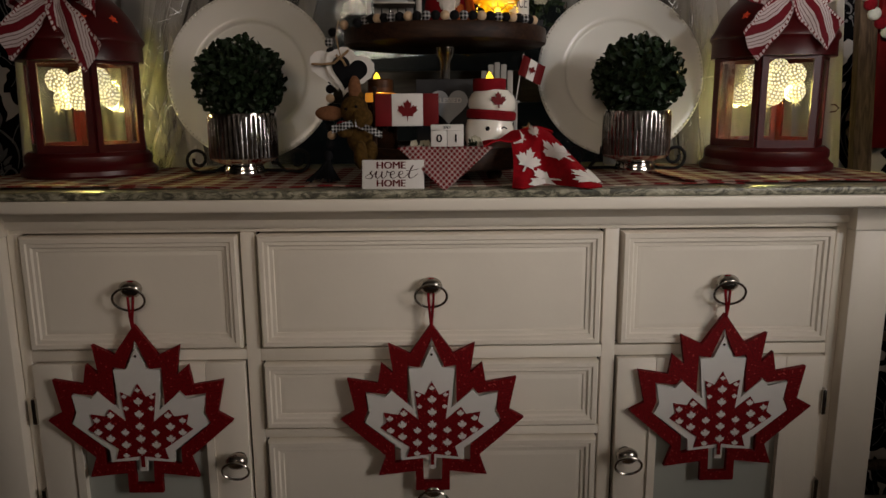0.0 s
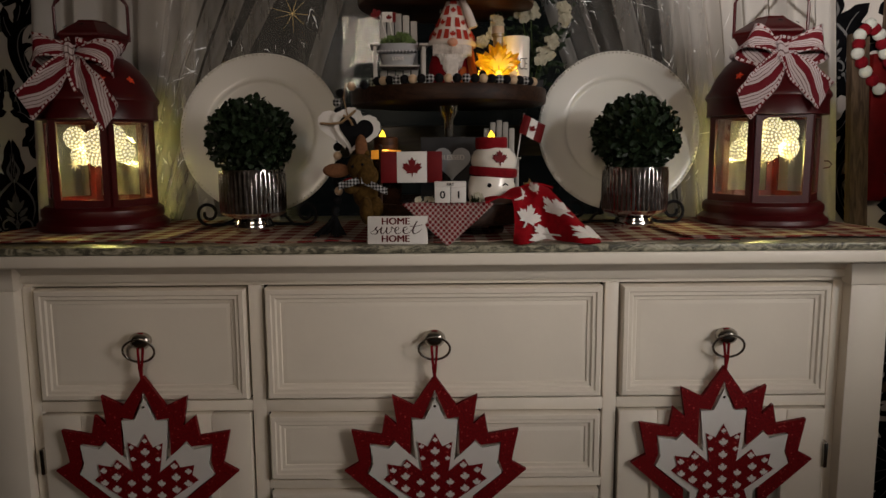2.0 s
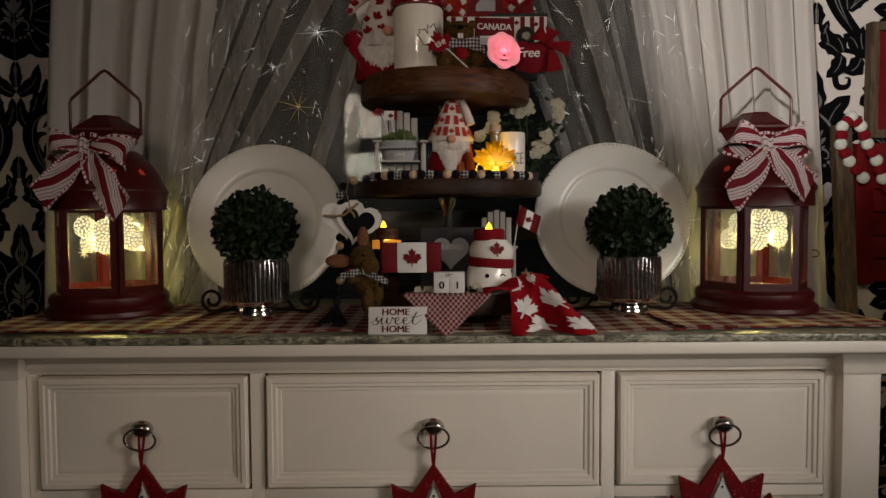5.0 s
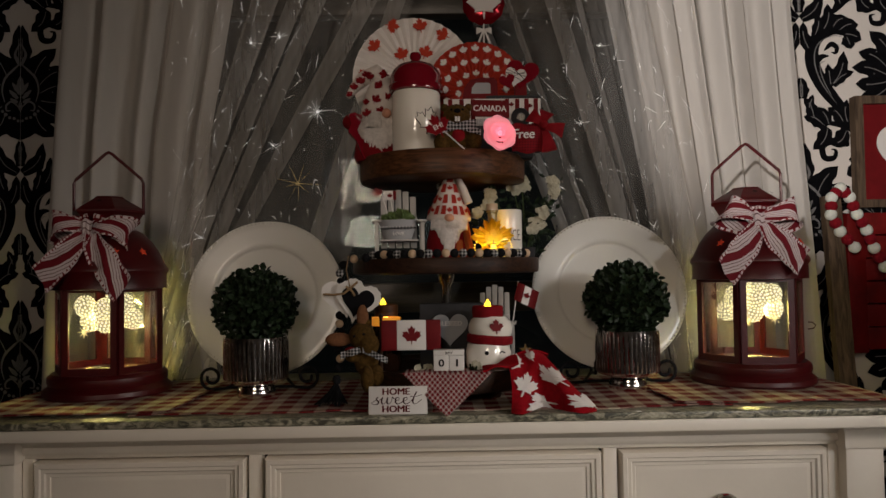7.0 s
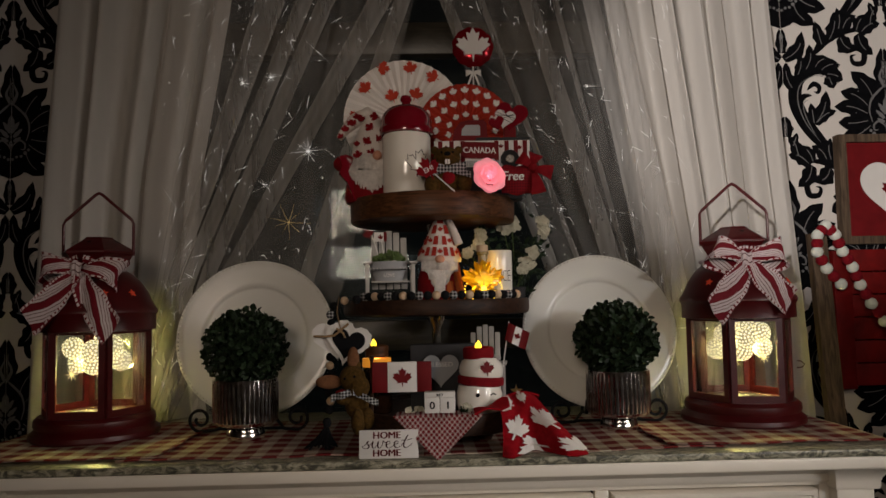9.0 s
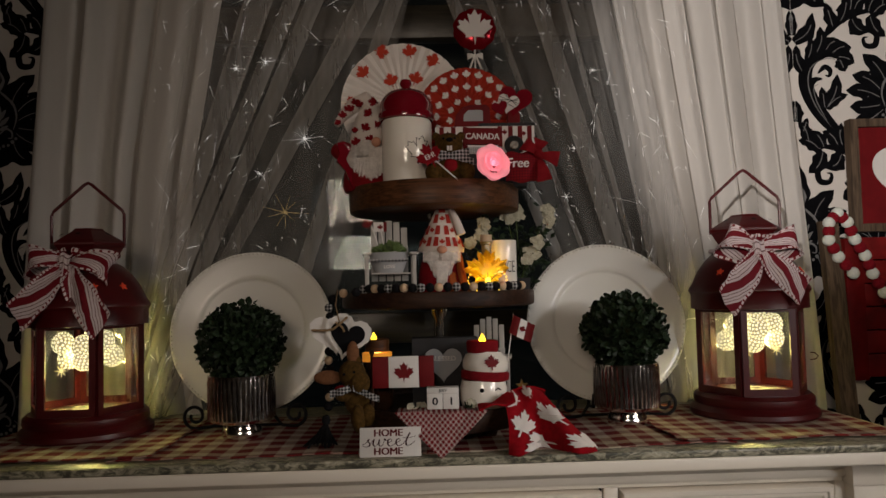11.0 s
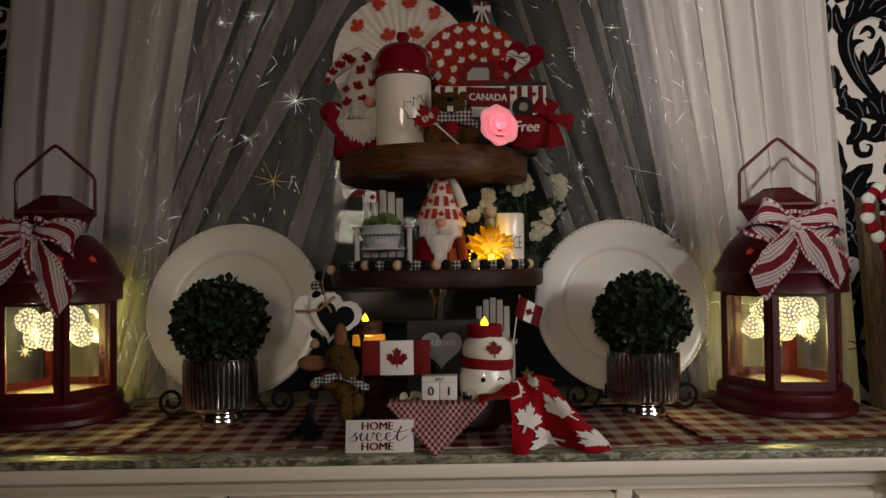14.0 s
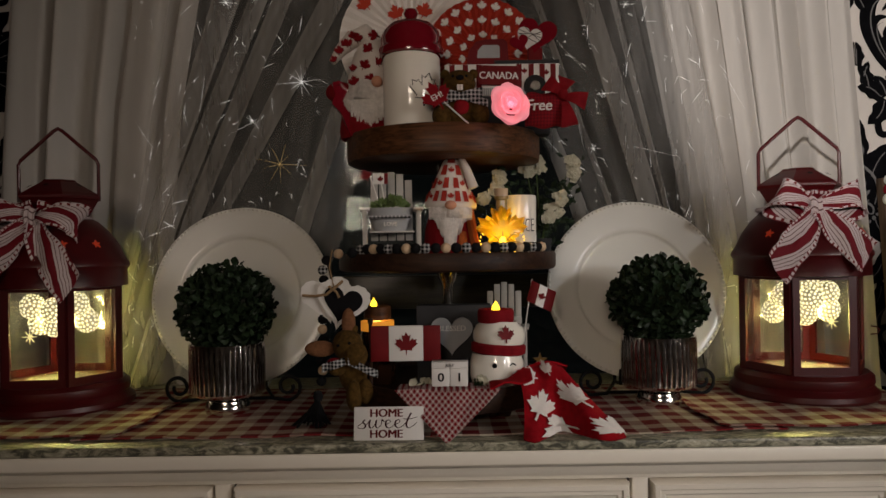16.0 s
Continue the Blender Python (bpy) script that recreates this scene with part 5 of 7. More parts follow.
def towel():
    ob = thing("hand_towel", "red terry towel with white maple leaves draped over the tray edge", "towel")
    part("cloth", thick(sheet(towel_at, 40, 34), 0.003), TOWEL, ob)
    part("corner", thick(sheet(lambda u, v: (lerp(0.150, 0.088, u), lerp(-0.006, -0.010, u) + lerp(0.0, -0.026, v), lerp(1.031, 1.010, u) - 0.012 * v * (1 - u) + 0.003 * math.sin(8 * u + 3 * v)), 16, 8), 0.003), TOWEL, ob)
    part("back_fold", thick(sheet(lambda u, v: (lerp(0.128, 0.212, u), lerp(0.028, 0.075, v), lerp(1.030 - 0.006 * math.cos(5 * u), 1.006, v)), 16, 8), 0.003), TOWEL, ob)
    for cu, cv, s, turn in ((0.78, 0.40, 0.024, 35), (0.24, 0.58, 0.028, -25), (0.12, 0.14, 0.020, 60), (0.42, 0.93, 0.027, 100), (0.90, 0.82, 0.020, 40), (0.55, 0.10, 0.014, 10), (0.62, 0.70, 0.0, 0), (0.97, 0.90, 0.012, 10)):
        if not s:
            continue
        bm = bmesh.new()
        vs = [bm.verts.new((x, 0, z)) for x, z in leaf_outline(s, turn=turn)]
        fill(bm, vs, [(v.co.x, v.co.z) for v in vs])
        bmesh.ops.subdivide_edges(bm, edges=bm.edges[:], cuts=3, use_grid_fill=True)
        for vtx in bm.verts:
            u, v = cu + vtx.co.x / 0.115, cv - vtx.co.z / 0.125
            u, v = min(max(u, 0.0), 1.0), min(max(v, 0.0), 1.0)
            e = 0.01
            a, b = towel_at(min(1, u + e), v) - towel_at(max(0, u - e), v), towel_at(u, min(1, v + e)) - towel_at(u, max(0, v - e))
            nr = a.cross(b).normalized()
            nr = nr if nr.y < 0 else -nr
            vtx.co = towel_at(u, v) + nr * 0.0042
        part("printed_leaf", bm, TOWEL_W, ob, "white maple leaf")


towel()


def flag_block():
    ob = thing("flag_block", "small wooden Canadian flag plaque on a dark pole", "flag", (-0.038, 0.040, 0))
    for x0, x1, m in ((-0.0545, -0.026, RED_PAINT), (-0.026, 0.0275, WHITE_WOOD), (0.0275, 0.0545, RED_PAINT)):
        part("panel", box(x0 + 0.0001, x1 - 0.0001, 0, 0.008, 1.037, 1.092, 0.0008), m, ob)
    part("leaf", slab(leaf_outline(0.0185, 0.001, 1.064, stem=0.35), -0.0012, 0.0), RED_PAINT, ob, "red maple leaf")
    part("pole", lathe(((0, T1), (0.012, T1), (0.012, T1 + 0.004), (0.0028, T1 + 0.006), (0.0028, 1.094), (0.0046, 1.098), (0.0042, 1.103), (0, 1.105)), 14, at=(-0.0555, 0.010, 0)), DARK_WOOD, ob)


flag_block()


def calendar():
    ob = thing("block_calendar", "white wooden block calendar showing a date", "calendar", (0.030, 0.002, 1.0035), turn=-2)
    for sx, ch in ((-1, "0"), (1, "1")):
        c = part("cube", box(sx * 0.0139 - 0.0135, sx * 0.0139 + 0.0135, 0, 0.027, 0, 0.027, 0.0012), WHITE_WOOD, ob)
        words("numeral", ch, 0.0185, INK, c, pose(sx * 0.0139, -0.0003, 0.0132), squeeze=1.1)
    b = part("month_bar", box(-0.0275, 0.0275, 0.001, 0.026, 0.0272, 0.0365, 0.001), WHITE_WOOD, ob)
    words("month", "JULY", 0.0062, INK, b, pose(0, 0.0006, 0.032))


calendar()


def blossom(bm, c, r, rnd, n=5):
    for k in range(n):
        a = 2 * math.pi * k / n + rnd.uniform(-0.2, 0.2)
        d = Vector((math.cos(a), -0.35, math.sin(a)))
        p = Vector(c)
        s = Vector((-math.sin(a), 0, math.cos(a))) * r * 0.52
        vs = [bm.verts.new(q) for q in (p, p + d * r * 0.6 + s, p + d * r + Vector((0, 0.25 * r, 0)), p + d * r * 0.6 - s)]
        mid = bm.verts.new(p + d * r * 0.55 + Vector((0, 0.2 * r, 0)))
        for i in range(4):
            bm.faces.new((mid, vs[i], vs[(i + 1) % 4]))


def leaflet(bm, c, d, ln, wd):
    d = Vector(d).normalized()
    s = d.cross(Vector((0.2, -1, 0.3))).normalized() * wd
    c = Vector(c)
    vs = [bm.verts.new(q) for q in (c, c + d * ln * 0.45 + s, c + d * ln, c + d * ln * 0.45 - s)]
    mid = bm.verts.new(c + d * ln * 0.5 + s.cross(d).normalized() * 0.002)
    for i in range(4):
        bm.faces.new((mid, vs[i], vs[(i + 1) % 4]))


def sprig(x, y, z, seed):
    rnd = random.Random(seed)
    ob = thing("flower_sprig", "tiny white artificial flower with green leaves on the tray", "flower", (x, y, z), "flower sprigs")
    b = bmesh.new()
    for _ in range(6):
        blossom(b, (rnd.uniform(-0.006, 0.006), rnd.uniform(-0.008, 0), 0.010 + rnd.uniform(0, 0.010)), 0.0065, rnd)
    part("petals", b, PETAL, ob, smooth=False)
    g = bmesh.new()
    for _ in range(12):
        leaflet(g, (rnd.uniform(-0.005, 0.005), 0.002, 0.004), (rnd.uniform(-1, 1), rnd.uniform(-0.6, 0.3), rnd.uniform(0, 1)), 0.016, 0.004)
    part("leaves", g, LEAF, ob, smooth=False)
    part("stem", tube([(0, 0, 0), (0, -0.001, 0.012)], 0.0012, 5), STEM, ob)


sprig(-0.022, 0.016, T1, 1)
sprig(0.076, -0.002, 1.0, 2)
sprig(-0.006, 0.03, T1, 6)


def flame(parent, c, h=0.014):
    f = lathe(((0, 0), (0.0042, 0.002), (0.005, 0.005), (0.0035, 0.009), (0.0014, 0.012), (0, 0.0145)), 12)
    for v in f.verts:
        v.co = v.co * (h / 0.0145)
    part("flame", f, FLAME, parent, "yellow plastic flame", m=pose(*c))


def snowman_candle():
    ob = thing("snowman_candle_jar", "white ceramic snowman candle jar in a red and white cap", "candle holder", (0.104, 0.048, T1))
    part("face", lathe(((0, 0), (0.030, 0), (0.038, 0.008), (0.0425, 0.024), (0.0425, 0.042), (0.038, 0.058)), 40), CERAMIC, ob)
    for cx, k in ((-0.006, 0), (0.022, 1)):
        e = ball((cx, -0.0418, 0.043), 0.0040, seg=10, rings=6, squash=(1, 0.45, 1)) if not k else tube([(cx - 0.005, -0.0388, 0.042), (cx, -0.0372, 0.0455), (cx + 0.005, -0.0348, 0.0425)], 0.0011, 6)
        part("eye", e, INK, ob, "black painted eye")
    part("cap_band", lathe(((0.036, 0.040), (0.0425, 0.043), (0.0430, 0.054), (0.0385, 0.058)), 40), RED_CLOTH, ob, "red band", m=pose(0, 0, 0.016, 0, 4, 0))
    part("cap", lathe(((0.0385, 0.057), (0.0410, 0.062), (0.0410, 0.073), (0.037, 0.083), (0.029, 0.089), (0.0275, 0.092)), 40), CERAMIC, ob, "white cap", m=pose(0, 0, 0.016, 0, 4, 0))
    part("leaf", slab(leaf_outline(0.0140, 0, 0), -0.0012, 0.0006), RED_PAINT, ob, "red maple leaf", m=pose(0.012, -0.0402, 0.090, -10, 0, 14))
    part("rim", lathe(((0.0270, 0.105), (0.0285, 0.109), (0.0285, 0.123), (0.0265, 0.126), (0.020, 0.125), (0.019, 0.119), (0, 0.119)), 36), RED_CLOTH, ob, "red top band")
    flame(ob, (0.0, 0.0, 0.120), 0.019)


snowman_candle()


BROWN_GLASS = mat("dark_brown_glass", (0.030, 0.012, 0.006), 0.15, coat=0.5)


def left_candle():
    ob = thing("led_candle", "brown glass candle with a yellow flame and glowing wax", "candle", (-0.088, 0.115, T1), "candles")
    part("holder", lathe(((0, 0), (0.026, 0), (0.029, 0.004), (0.030, 0.080), (0.028, 0.088), (0, 0.088)), 30), BROWN_GLASS, ob)
    part("glow_band", lathe(((0.0280, 0.0885), (0.0275, 0.104), (0, 0.106)), 30), WAX, ob, "glowing wax")
    part("collar", lathe(((0.0225, 0.1065), (0.0230, 0.127), (0.020, 0.129), (0, 0.124)), 30), MID_WOOD, ob, "brown wooden collar")
    flame(ob, (-0.006, 0, 0.125), 0.017)


left_candle()


def grey_heart():
    ob = thing("heart_plaque", "grey wooden heart with faint white lettering on a dark box", "plaque", (0.039, 0.105, 0))
    part("box", box(-0.062, 0.062, 0.004, 0.045, T1, 1.118, 0.002), DARK_PAINT, ob, "dark box behind")
    part("heart", slab(heart_outline(0.0370, -0.004, 1.072, 44), -0.004, 0.0035), GREY_PAINT, ob)
    words("lettering", "BLESSED", 0.0125, WHITE_WOOD, ob, pose(-0.004, -0.0042, 1.080))


grey_heart()


def adirondack(name, at, w, h, label, turn=0.0, seat_h=0.35):
    """A slatted garden chair, w wide and h high."""
    ob = thing(name, label, "chair", at, "miniature garden chairs", turn)
    n = 5
    sw = w / n
    for i in range(n):
        x = -w / 2 + sw * (i + 0.5)
        top = h * (1 - 0.09 * ((i - (n - 1) / 2) / (n / 2)) ** 2 * 1.7)
        b = box(-sw * 0.42, sw * 0.42, -0.0016, 0.0016, 0, top - h * 0.2, 0.001)
        part("back_slat", b, CHAIR_PAINT, ob, m=pose(x, w * 0.30, h * 0.2, -12))
    part("back_rail", box(-w / 2, w / 2, w * 0.36, w * 0.40, h * 0.55, h * 0.62, 0.0008), CHAIR_PAINT, ob)
    for i in range(4):
        y = -w * 0.45 + w * 0.22 * i
        part("seat_slat", box(-w / 2, w / 2, y, y + w * 0.18, h * seat_h, h * seat_h + 0.003, 0.0008), CHAIR_PAINT, ob)
    for s in (-1, 1):
        x = s * (w / 2 + w * 0.10)
        part("front_leg", box(x - w * 0.05, x + w * 0.05, -w * 0.42, -w * 0.32, 0, h * 0.52, 0.0008), CHAIR_PAINT, ob)
        part("rear_leg", box(x - w * 0.04, x + w * 0.04, w * 0.28, w * 0.38, 0, h * 0.52, 0.0008), CHAIR_PAINT, ob)
        part("arm", box(x - w * 0.11, x + w * 0.11, -w * 0.55, w * 0.42, h * 0.52, h * 0.52 + 0.004, 0.001), CHAIR_PAINT, ob)
    return ob


adirondack("garden_chair", (0.124, 0.150, T1), 0.062, 0.164, "miniature white slatted garden chair on the bottom tray", -8, 0.40)


def stick_flag():
    ob = thing("stick_flag", "tiny paper Canadian flag on a thin stick", "flag", (0.1415, 0.095, T1))
    part("stick", tube([(0, 0, 0), (0.026, 0.0, 0.170)], 0.0011, 6), WHITE_WOOD, ob)
    top = Vector((0.0255, -0.0015, 0.168))
    for k, m in ((0, RED_PAINT), (1, WHITE_WOOD), (2, RED_PAINT)):
        def cloth(u, v, k=k):
            s = (k + u) / 3
            return top + Vector((0.040 * s - 0.009 * v, -0.004 * math.sin(6 * s), -0.020 * s - 0.033 * v))
        part("stripe", thick(sheet(cloth, 6, 4), 0.0006), m, ob)
    part("leaf", slab(leaf_outline(0.0068, 0, 0, -28), -0.0012, 0), RED_PAINT, ob, m=pose(top.x + 0.0155, top.y - 0.004, top.z - 0.0265))


stick_flag()

star = thing("gold_star", "small gold metal star on a stem", "ornament", (0.176, 0.075, T1))
pts = []
for i in range(10):
    q = 0.012 if i % 2 == 0 else 0.005
    pts.append((q * math.sin(math.pi * i / 5), 0.040 + q * math.cos(math.pi * i / 5)))
part("star", slab(pts, -0.002, 0.002), BRASS, star)
part("stem", tube([(0, 0, 0), (0, 0, 0.034)], 0.0012, 6), BRASS, star)


def moose():
    p = [(ball((0, 0, 0.088), 0.026, squash=(1, 0.95, 1.05)), PLUSH), (ball((0.014, -0.012, 0.072), 0.021, squash=(1, 1, 1.1)), PLUSH),
         (ball((0.008, 0.004, 0.036), 0.024, squash=(1, 0.9, 1.25)), PLUSH),
         (ball((0.012, -0.018, 0.004), 0.014, squash=(1, 1.2, 1.9)), PLUSH), (ball((0.030, -0.012, 0.010), 0.013, squash=(1, 1.2, 1.7)), PLUSH),
         (ball((-0.016, -0.008, 0.046), 0.010, squash=(1.6, 1, 1)), PLUSH), (ball((0.002, 0, 0.126), 0.014, squash=(0.85, 0.6, 1.8)), PLUSH_TAN), (ball((0.010, 0.002, 0.115), 0.008), PLUSH),
         (ball((-0.046, 0, 0.082), 0.014, squash=(1.9, 0.6, 1.0)), PLUSH_TAN), (ball((-0.020, -0.012, 0.060), 0.010, squash=(1.3, 0.8, 0.8)), RED_CLOTH),
         (ball((-0.013, -0.023, 0.090), 0.0028), INK), (ball((0.006, -0.026, 0.094), 0.0028), INK),
         (thick(sheet(lambda u, v: (lerp(-0.040, 0.0, u), -0.026 + 0.004 * math.sin(8 * u), lerp(0.052, 0.064, u) + 0.014 * (v - 0.5)), 10, 3), 0.001), PLAID),
         (thick(sheet(lambda u, v: (lerp(0.004, 0.052, u), -0.030 + 0.004 * math.sin(7 * u), lerp(0.064, 0.042, u) + 0.013 * (v - 0.5)), 10, 3), 0.001), PLAID)]
    ob = combine("plush_moose", p)
    ob.matrix_world = pose(-0.127, 0.030, 0.986) @ Matrix.Diagonal((0.92, 0.92, 0.90, 1))
    tagged(ob, "brown plush moose toy with a checked scarf on the tray rim", "plush toy")


moose()


def heart_tags():
    ob = thing("heart_tag", "white scalloped heart tags with a black chalkboard heart on twine", "tag", (-0.150, 0.046, 0.006))
    a = part("back_heart", slab(heart_outline(0.041, -0.012, 1.132, 120, 8, 0.05, 26), 0.005, 0.009), WHITE_WOOD, ob)
    b = part("front_heart", slab(heart_outline(0.043, 0.014, 1.124, 120, -14, 0.05, 26), -0.003, 0.002), WHITE_WOOD, ob)
    part("chalkboard", slab(heart_outline(0.0325, 0.014, 1.123, 50, -14), -0.0052, -0.003), INK, b, "black chalkboard heart")
    t = [(-0.048, -0.006, 1.136), (-0.028, -0.008, 1.135), (-0.010, -0.009, 1.137), (0.004, -0.010, 1.148), (0.016, -0.010, 1.158)]
    part("twine_bow", tube(t, 0.0022, 6), TWINE, ob)
    part("twine_bow", tube([(-0.006, -0.010, 1.150), (0.006, -0.010, 1.141), (0.010, -0.010, 1.132)], 0.0020, 6), TWINE, ob)
    part("hanger", tube([(0.002, -0.006, 1.145), (-0.006, 0.0, 1.18), (-0.002, 0.006, 1.207)], 0.001, 5), TWINE, ob)


heart_tags()


def bead_garland():
    ob = thing("bead_garland", "black, plaid and natural wooden bead garland with a black tassel", "garland")
    meshes = {}
    line = []
    R = 0.176
    for a in np.arange(220, 331, 4.9):
        line.append((CX + R * math.cos(radians(a)), CY + R * math.sin(radians(a)), 1.2125))
    left = [(-0.118, 0.030, 1.2075), (-0.142, 0.050, 1.206), (-0.164, 0.068, 1.196)]
    left += [(-0.172 + 0.002 * math.sin(2 * i), 0.078 - 0.0045 * max(0, i - 5), 1.180 - 0.0158 * i) for i in range(12)]
    kinds = (BLACK_CLOTH, NATURAL, BLACK_CLOTH, PLAID)
    for i, c in enumerate(left + line):
        k = i % 4
        if k not in meshes:
            me = part("bead", ball((0, 0, 0), 0.0080 if k != 1 else 0.0078, seg=14, rings=8), kinds[k], ob)
            meshes[k] = me.data
            me.location = c
        else:
            o = new("bead", meshes[k])
            o.parent, o.location = ob, c
    tz = 0.986
    part("tassel_head", lathe(((0, 0.012), (0.006, 0.010), (0.008, 0.003), (0.006, -0.004), (0, -0.004)), 14, at=(-0.172, 0.018, tz)), BLACK_CLOTH, ob)
    rnd = random.Random(7)
    t = bmesh.new()
    for i in range(90):
        a, r = rnd.uniform(0, 6.28), rnd.uniform(0.2, 1)
        e = (-0.172 + r * (0.030 * math.cos(a) - 0.010), 0.012 + 0.022 * r * math.sin(a), CLOTH + 0.002 + 0.008 * (1 - r))
        tube([(-0.172, 0.018, tz), (-0.172 + 0.4 * (e[0] + 0.172), 0.018 + 0.4 * (e[1] - 0.018), 0.966), e], 0.0013, 4, t)
    part("tassel", t, BLACK_CLOTH, ob, "black thread tassel")


bead_garland()


# ---- middle tier ----
chair = adirondack("garden_chair", (-0.058, 0.062, T2), 0.070, 0.145, "miniature white slatted chair holding a potted succulent", 4, 0.28)


def succulent():
    ob = thing("potted_succulent", "grey tin pot with green succulents sitting on a small chair", "plant", (-0.060, 0.050, T2 + 0.0435))
    part("pot", lathe(((0, 0), (0.022, 0), (0.028, 0.020), (0.030, 0.032), (0.031, 0.036), (0.028, 0.036), (0, 0.030)), 28), GREY_PAINT, ob, m=Matrix.Diagonal((1.15, 0.8, 1, 1)))
    words("lettering", "LOVE", 0.0085, WHITE_WOOD, ob, pose(0.002, -0.0228, 0.010, 12))
    part("band", box(-0.035, 0.035, -0.027, -0.0255, 0.019, 0.0235), PLAID, ob, "checked band")
    g = bmesh.new()
    rnd = random.Random(11)
    for c, r in (((-0.012, -0.006, 0.038), 0.014), ((0.012, -0.008, 0.040), 0.016), ((0.0, 0.006, 0.044), 0.015), ((0.024, 0.002, 0.038), 0.010), ((-0.025, 0.0, 0.038), 0.010)):
        for i in range(26):
            a, e = i * 2.4, rnd.uniform(0.1, 1.4)
            d = Vector((math.cos(a) * math.cos(e), math.sin(a) * math.cos(e), math.sin(e)))
            leaflet(g, Vector(c) - d * 0.002, d, r * 1.25, 0.0052)
    part("leaves", g, SUCC, ob, smooth=False)
    for dx, dz, m in ((-0.030, 0.086, RED_PAINT), (-0.014, 0.084, WHITE_WOOD)):
        part("pick", tube([(dx * 0.4, 0.0, 0.03), (dx, -0.002, dz)], 0.0012, 5), WHITE_WOOD, ob)
    part("leaf_pick", slab(leaf_outline(0.0105, -0.037, 0.088, 20), -0.003, -0.001), RED_PAINT, ob, "red maple leaf pick")
    for x0, x1, m in ((-0.026, -0.020, WHITE_WOOD), (-0.020, -0.008, WHITE_WOOD), (-0.008, -0.002, RED_PAINT)):
        part("flag_pick", box(x0, x1 - 0.0001, -0.004, -0.003, 0.074, 0.091), m, ob)
    part("flag_leaf", slab(leaf_outline(0.0055, -0.014, 0.082), -0.0046, -0.004), RED_PAINT, ob)


SUCC = mat("succulent_leaf", (0.10, 0.15, 0.05), 0.5, vary=0.3, island=0.35)
succulent()


def hat_flags(r0, h, rows):
    """Small red and white flags that lie on a cone of base radius r0 and height h."""
    red, white = bmesh.new(), bmesh.new()

    def put(bm, a0, a1, z0, z1, off):
        vs = []
        for a, z in ((a0, z0), (a1, z0), (a1, z1), (a0, z1)):
            r = r0 * (1 - z / h) + off
            vs.append(bm.verts.new((r * math.sin(a), -r * math.cos(a), z)))
        bm.faces.new(vs)
    for i, z in enumerate(rows):
        r = r0 * (1 - (z + 0.0085) / h)
        w = 0.029 / r
        n = max(3, int(6.283 / (w * 1.16)))
        for k in range(n):
            a = 2 * math.pi * (k + 0.5 * (i % 2)) / n
            put(red, a - w / 2, a - w * 0.22, z, z + 0.0170, 0.0022)
            put(red, a + w * 0.22, a + w / 2, z, z + 0.0170, 0.0022)
            pts = leaf_outline(0.0058, 0, 0)
            rr = r0 * (1 - (z + 0.0085) / h) + 0.0026
            vs = [red.verts.new((rr * math.sin(a + x / rr), -rr * math.cos(a + x / rr), z + 0.0085 + q)) for x, q in pts]
            fill(red, vs, pts)
    return red


def flag_gnome():
    body = lathe(((0, 0), (0.038, 0), (0.042, 0.010), (0.040, 0.045), (0.030, 0.085), (0.0, 0.100)), 30)
    beard = bmesh.new()
    rnd = random.Random(2)
    for i in range(300):
        u, q = rnd.uniform(-1, 1), rnd.uniform(0, 1)
        x0 = u * 0.031
        y0 = -0.037 * math.sqrt(max(0.1, 1 - u * u * 0.55))
        z1 = 0.012 + 0.055 * abs(u) ** 1.4 + rnd.uniform(0, 0.02)
        tube([(x0, y0 + 0.006, 0.088), (x0 * 1.05, y0 - 0.004 - 0.004 * q, 0.062), (x0 * 0.75 + rnd.uniform(-0.003, 0.003), y0 - 0.006, z1)], 0.0042, 5, beard, taper=lambda t: 1 - 0.75 * t)
    nose = ball((0, -0.041, 0.083), 0.0085, squash=(1.1, 1, 0.85))
    hat = lathe(((0.0, 0.080), (0.0420, 0.080), (0.0425, 0.084), (0.0425, 0.086), (0.002, 0.182), (0, 0.184)), 40)
    red = hat_flags(0.0428, 0.098, (0.003, 0.0245, 0.046, 0.066))
    for v in red.verts:
        v.co.z += 0.086
    tailp = tube([(0.002, -0.002, 0.176), (0.014, -0.012, 0.162), (0.026, -0.016, 0.138), (0.036, -0.018, 0.112)], 0.007, 10, taper=lambda t: 0.6 + 0.6 * t)
    legs = tube([(0.030, -0.020, 0.075), (0.036, -0.034, 0.04), (0.043, -0.040, 0.008)], 0.0075, 8)
    legs2 = tube([(0.018, -0.030, 0.04), (0.022, -0.042, 0.006)], 0.008, 8)
    ob = combine("flag_gnome", [(body, RED_CLOTH), (beard, BEARD), (nose, SKIN_WOOD), (hat, HAT), (red, RED_INK2), (tailp, HAT), (legs, ORANGE), (legs2, ORANGE)])
    ob.matrix_world = pose(0.033, 0.085, T2, 0, 2, 0)
    tagged(ob, "gnome doll with a pointed flag-print hat and white beard", "doll")


HAT = mat("cream_hat_cloth", (0.66, 0.60, 0.55), 0.9, vary=0.06)
RED_INK2 = mat("printed_red", (0.33, 0.03, 0.02), 0.85, vary=0.1)
ORANGE = mat("rust_felt", (0.30, 0.075, 0.02), 0.9, vary=0.15)
flag_gnome()


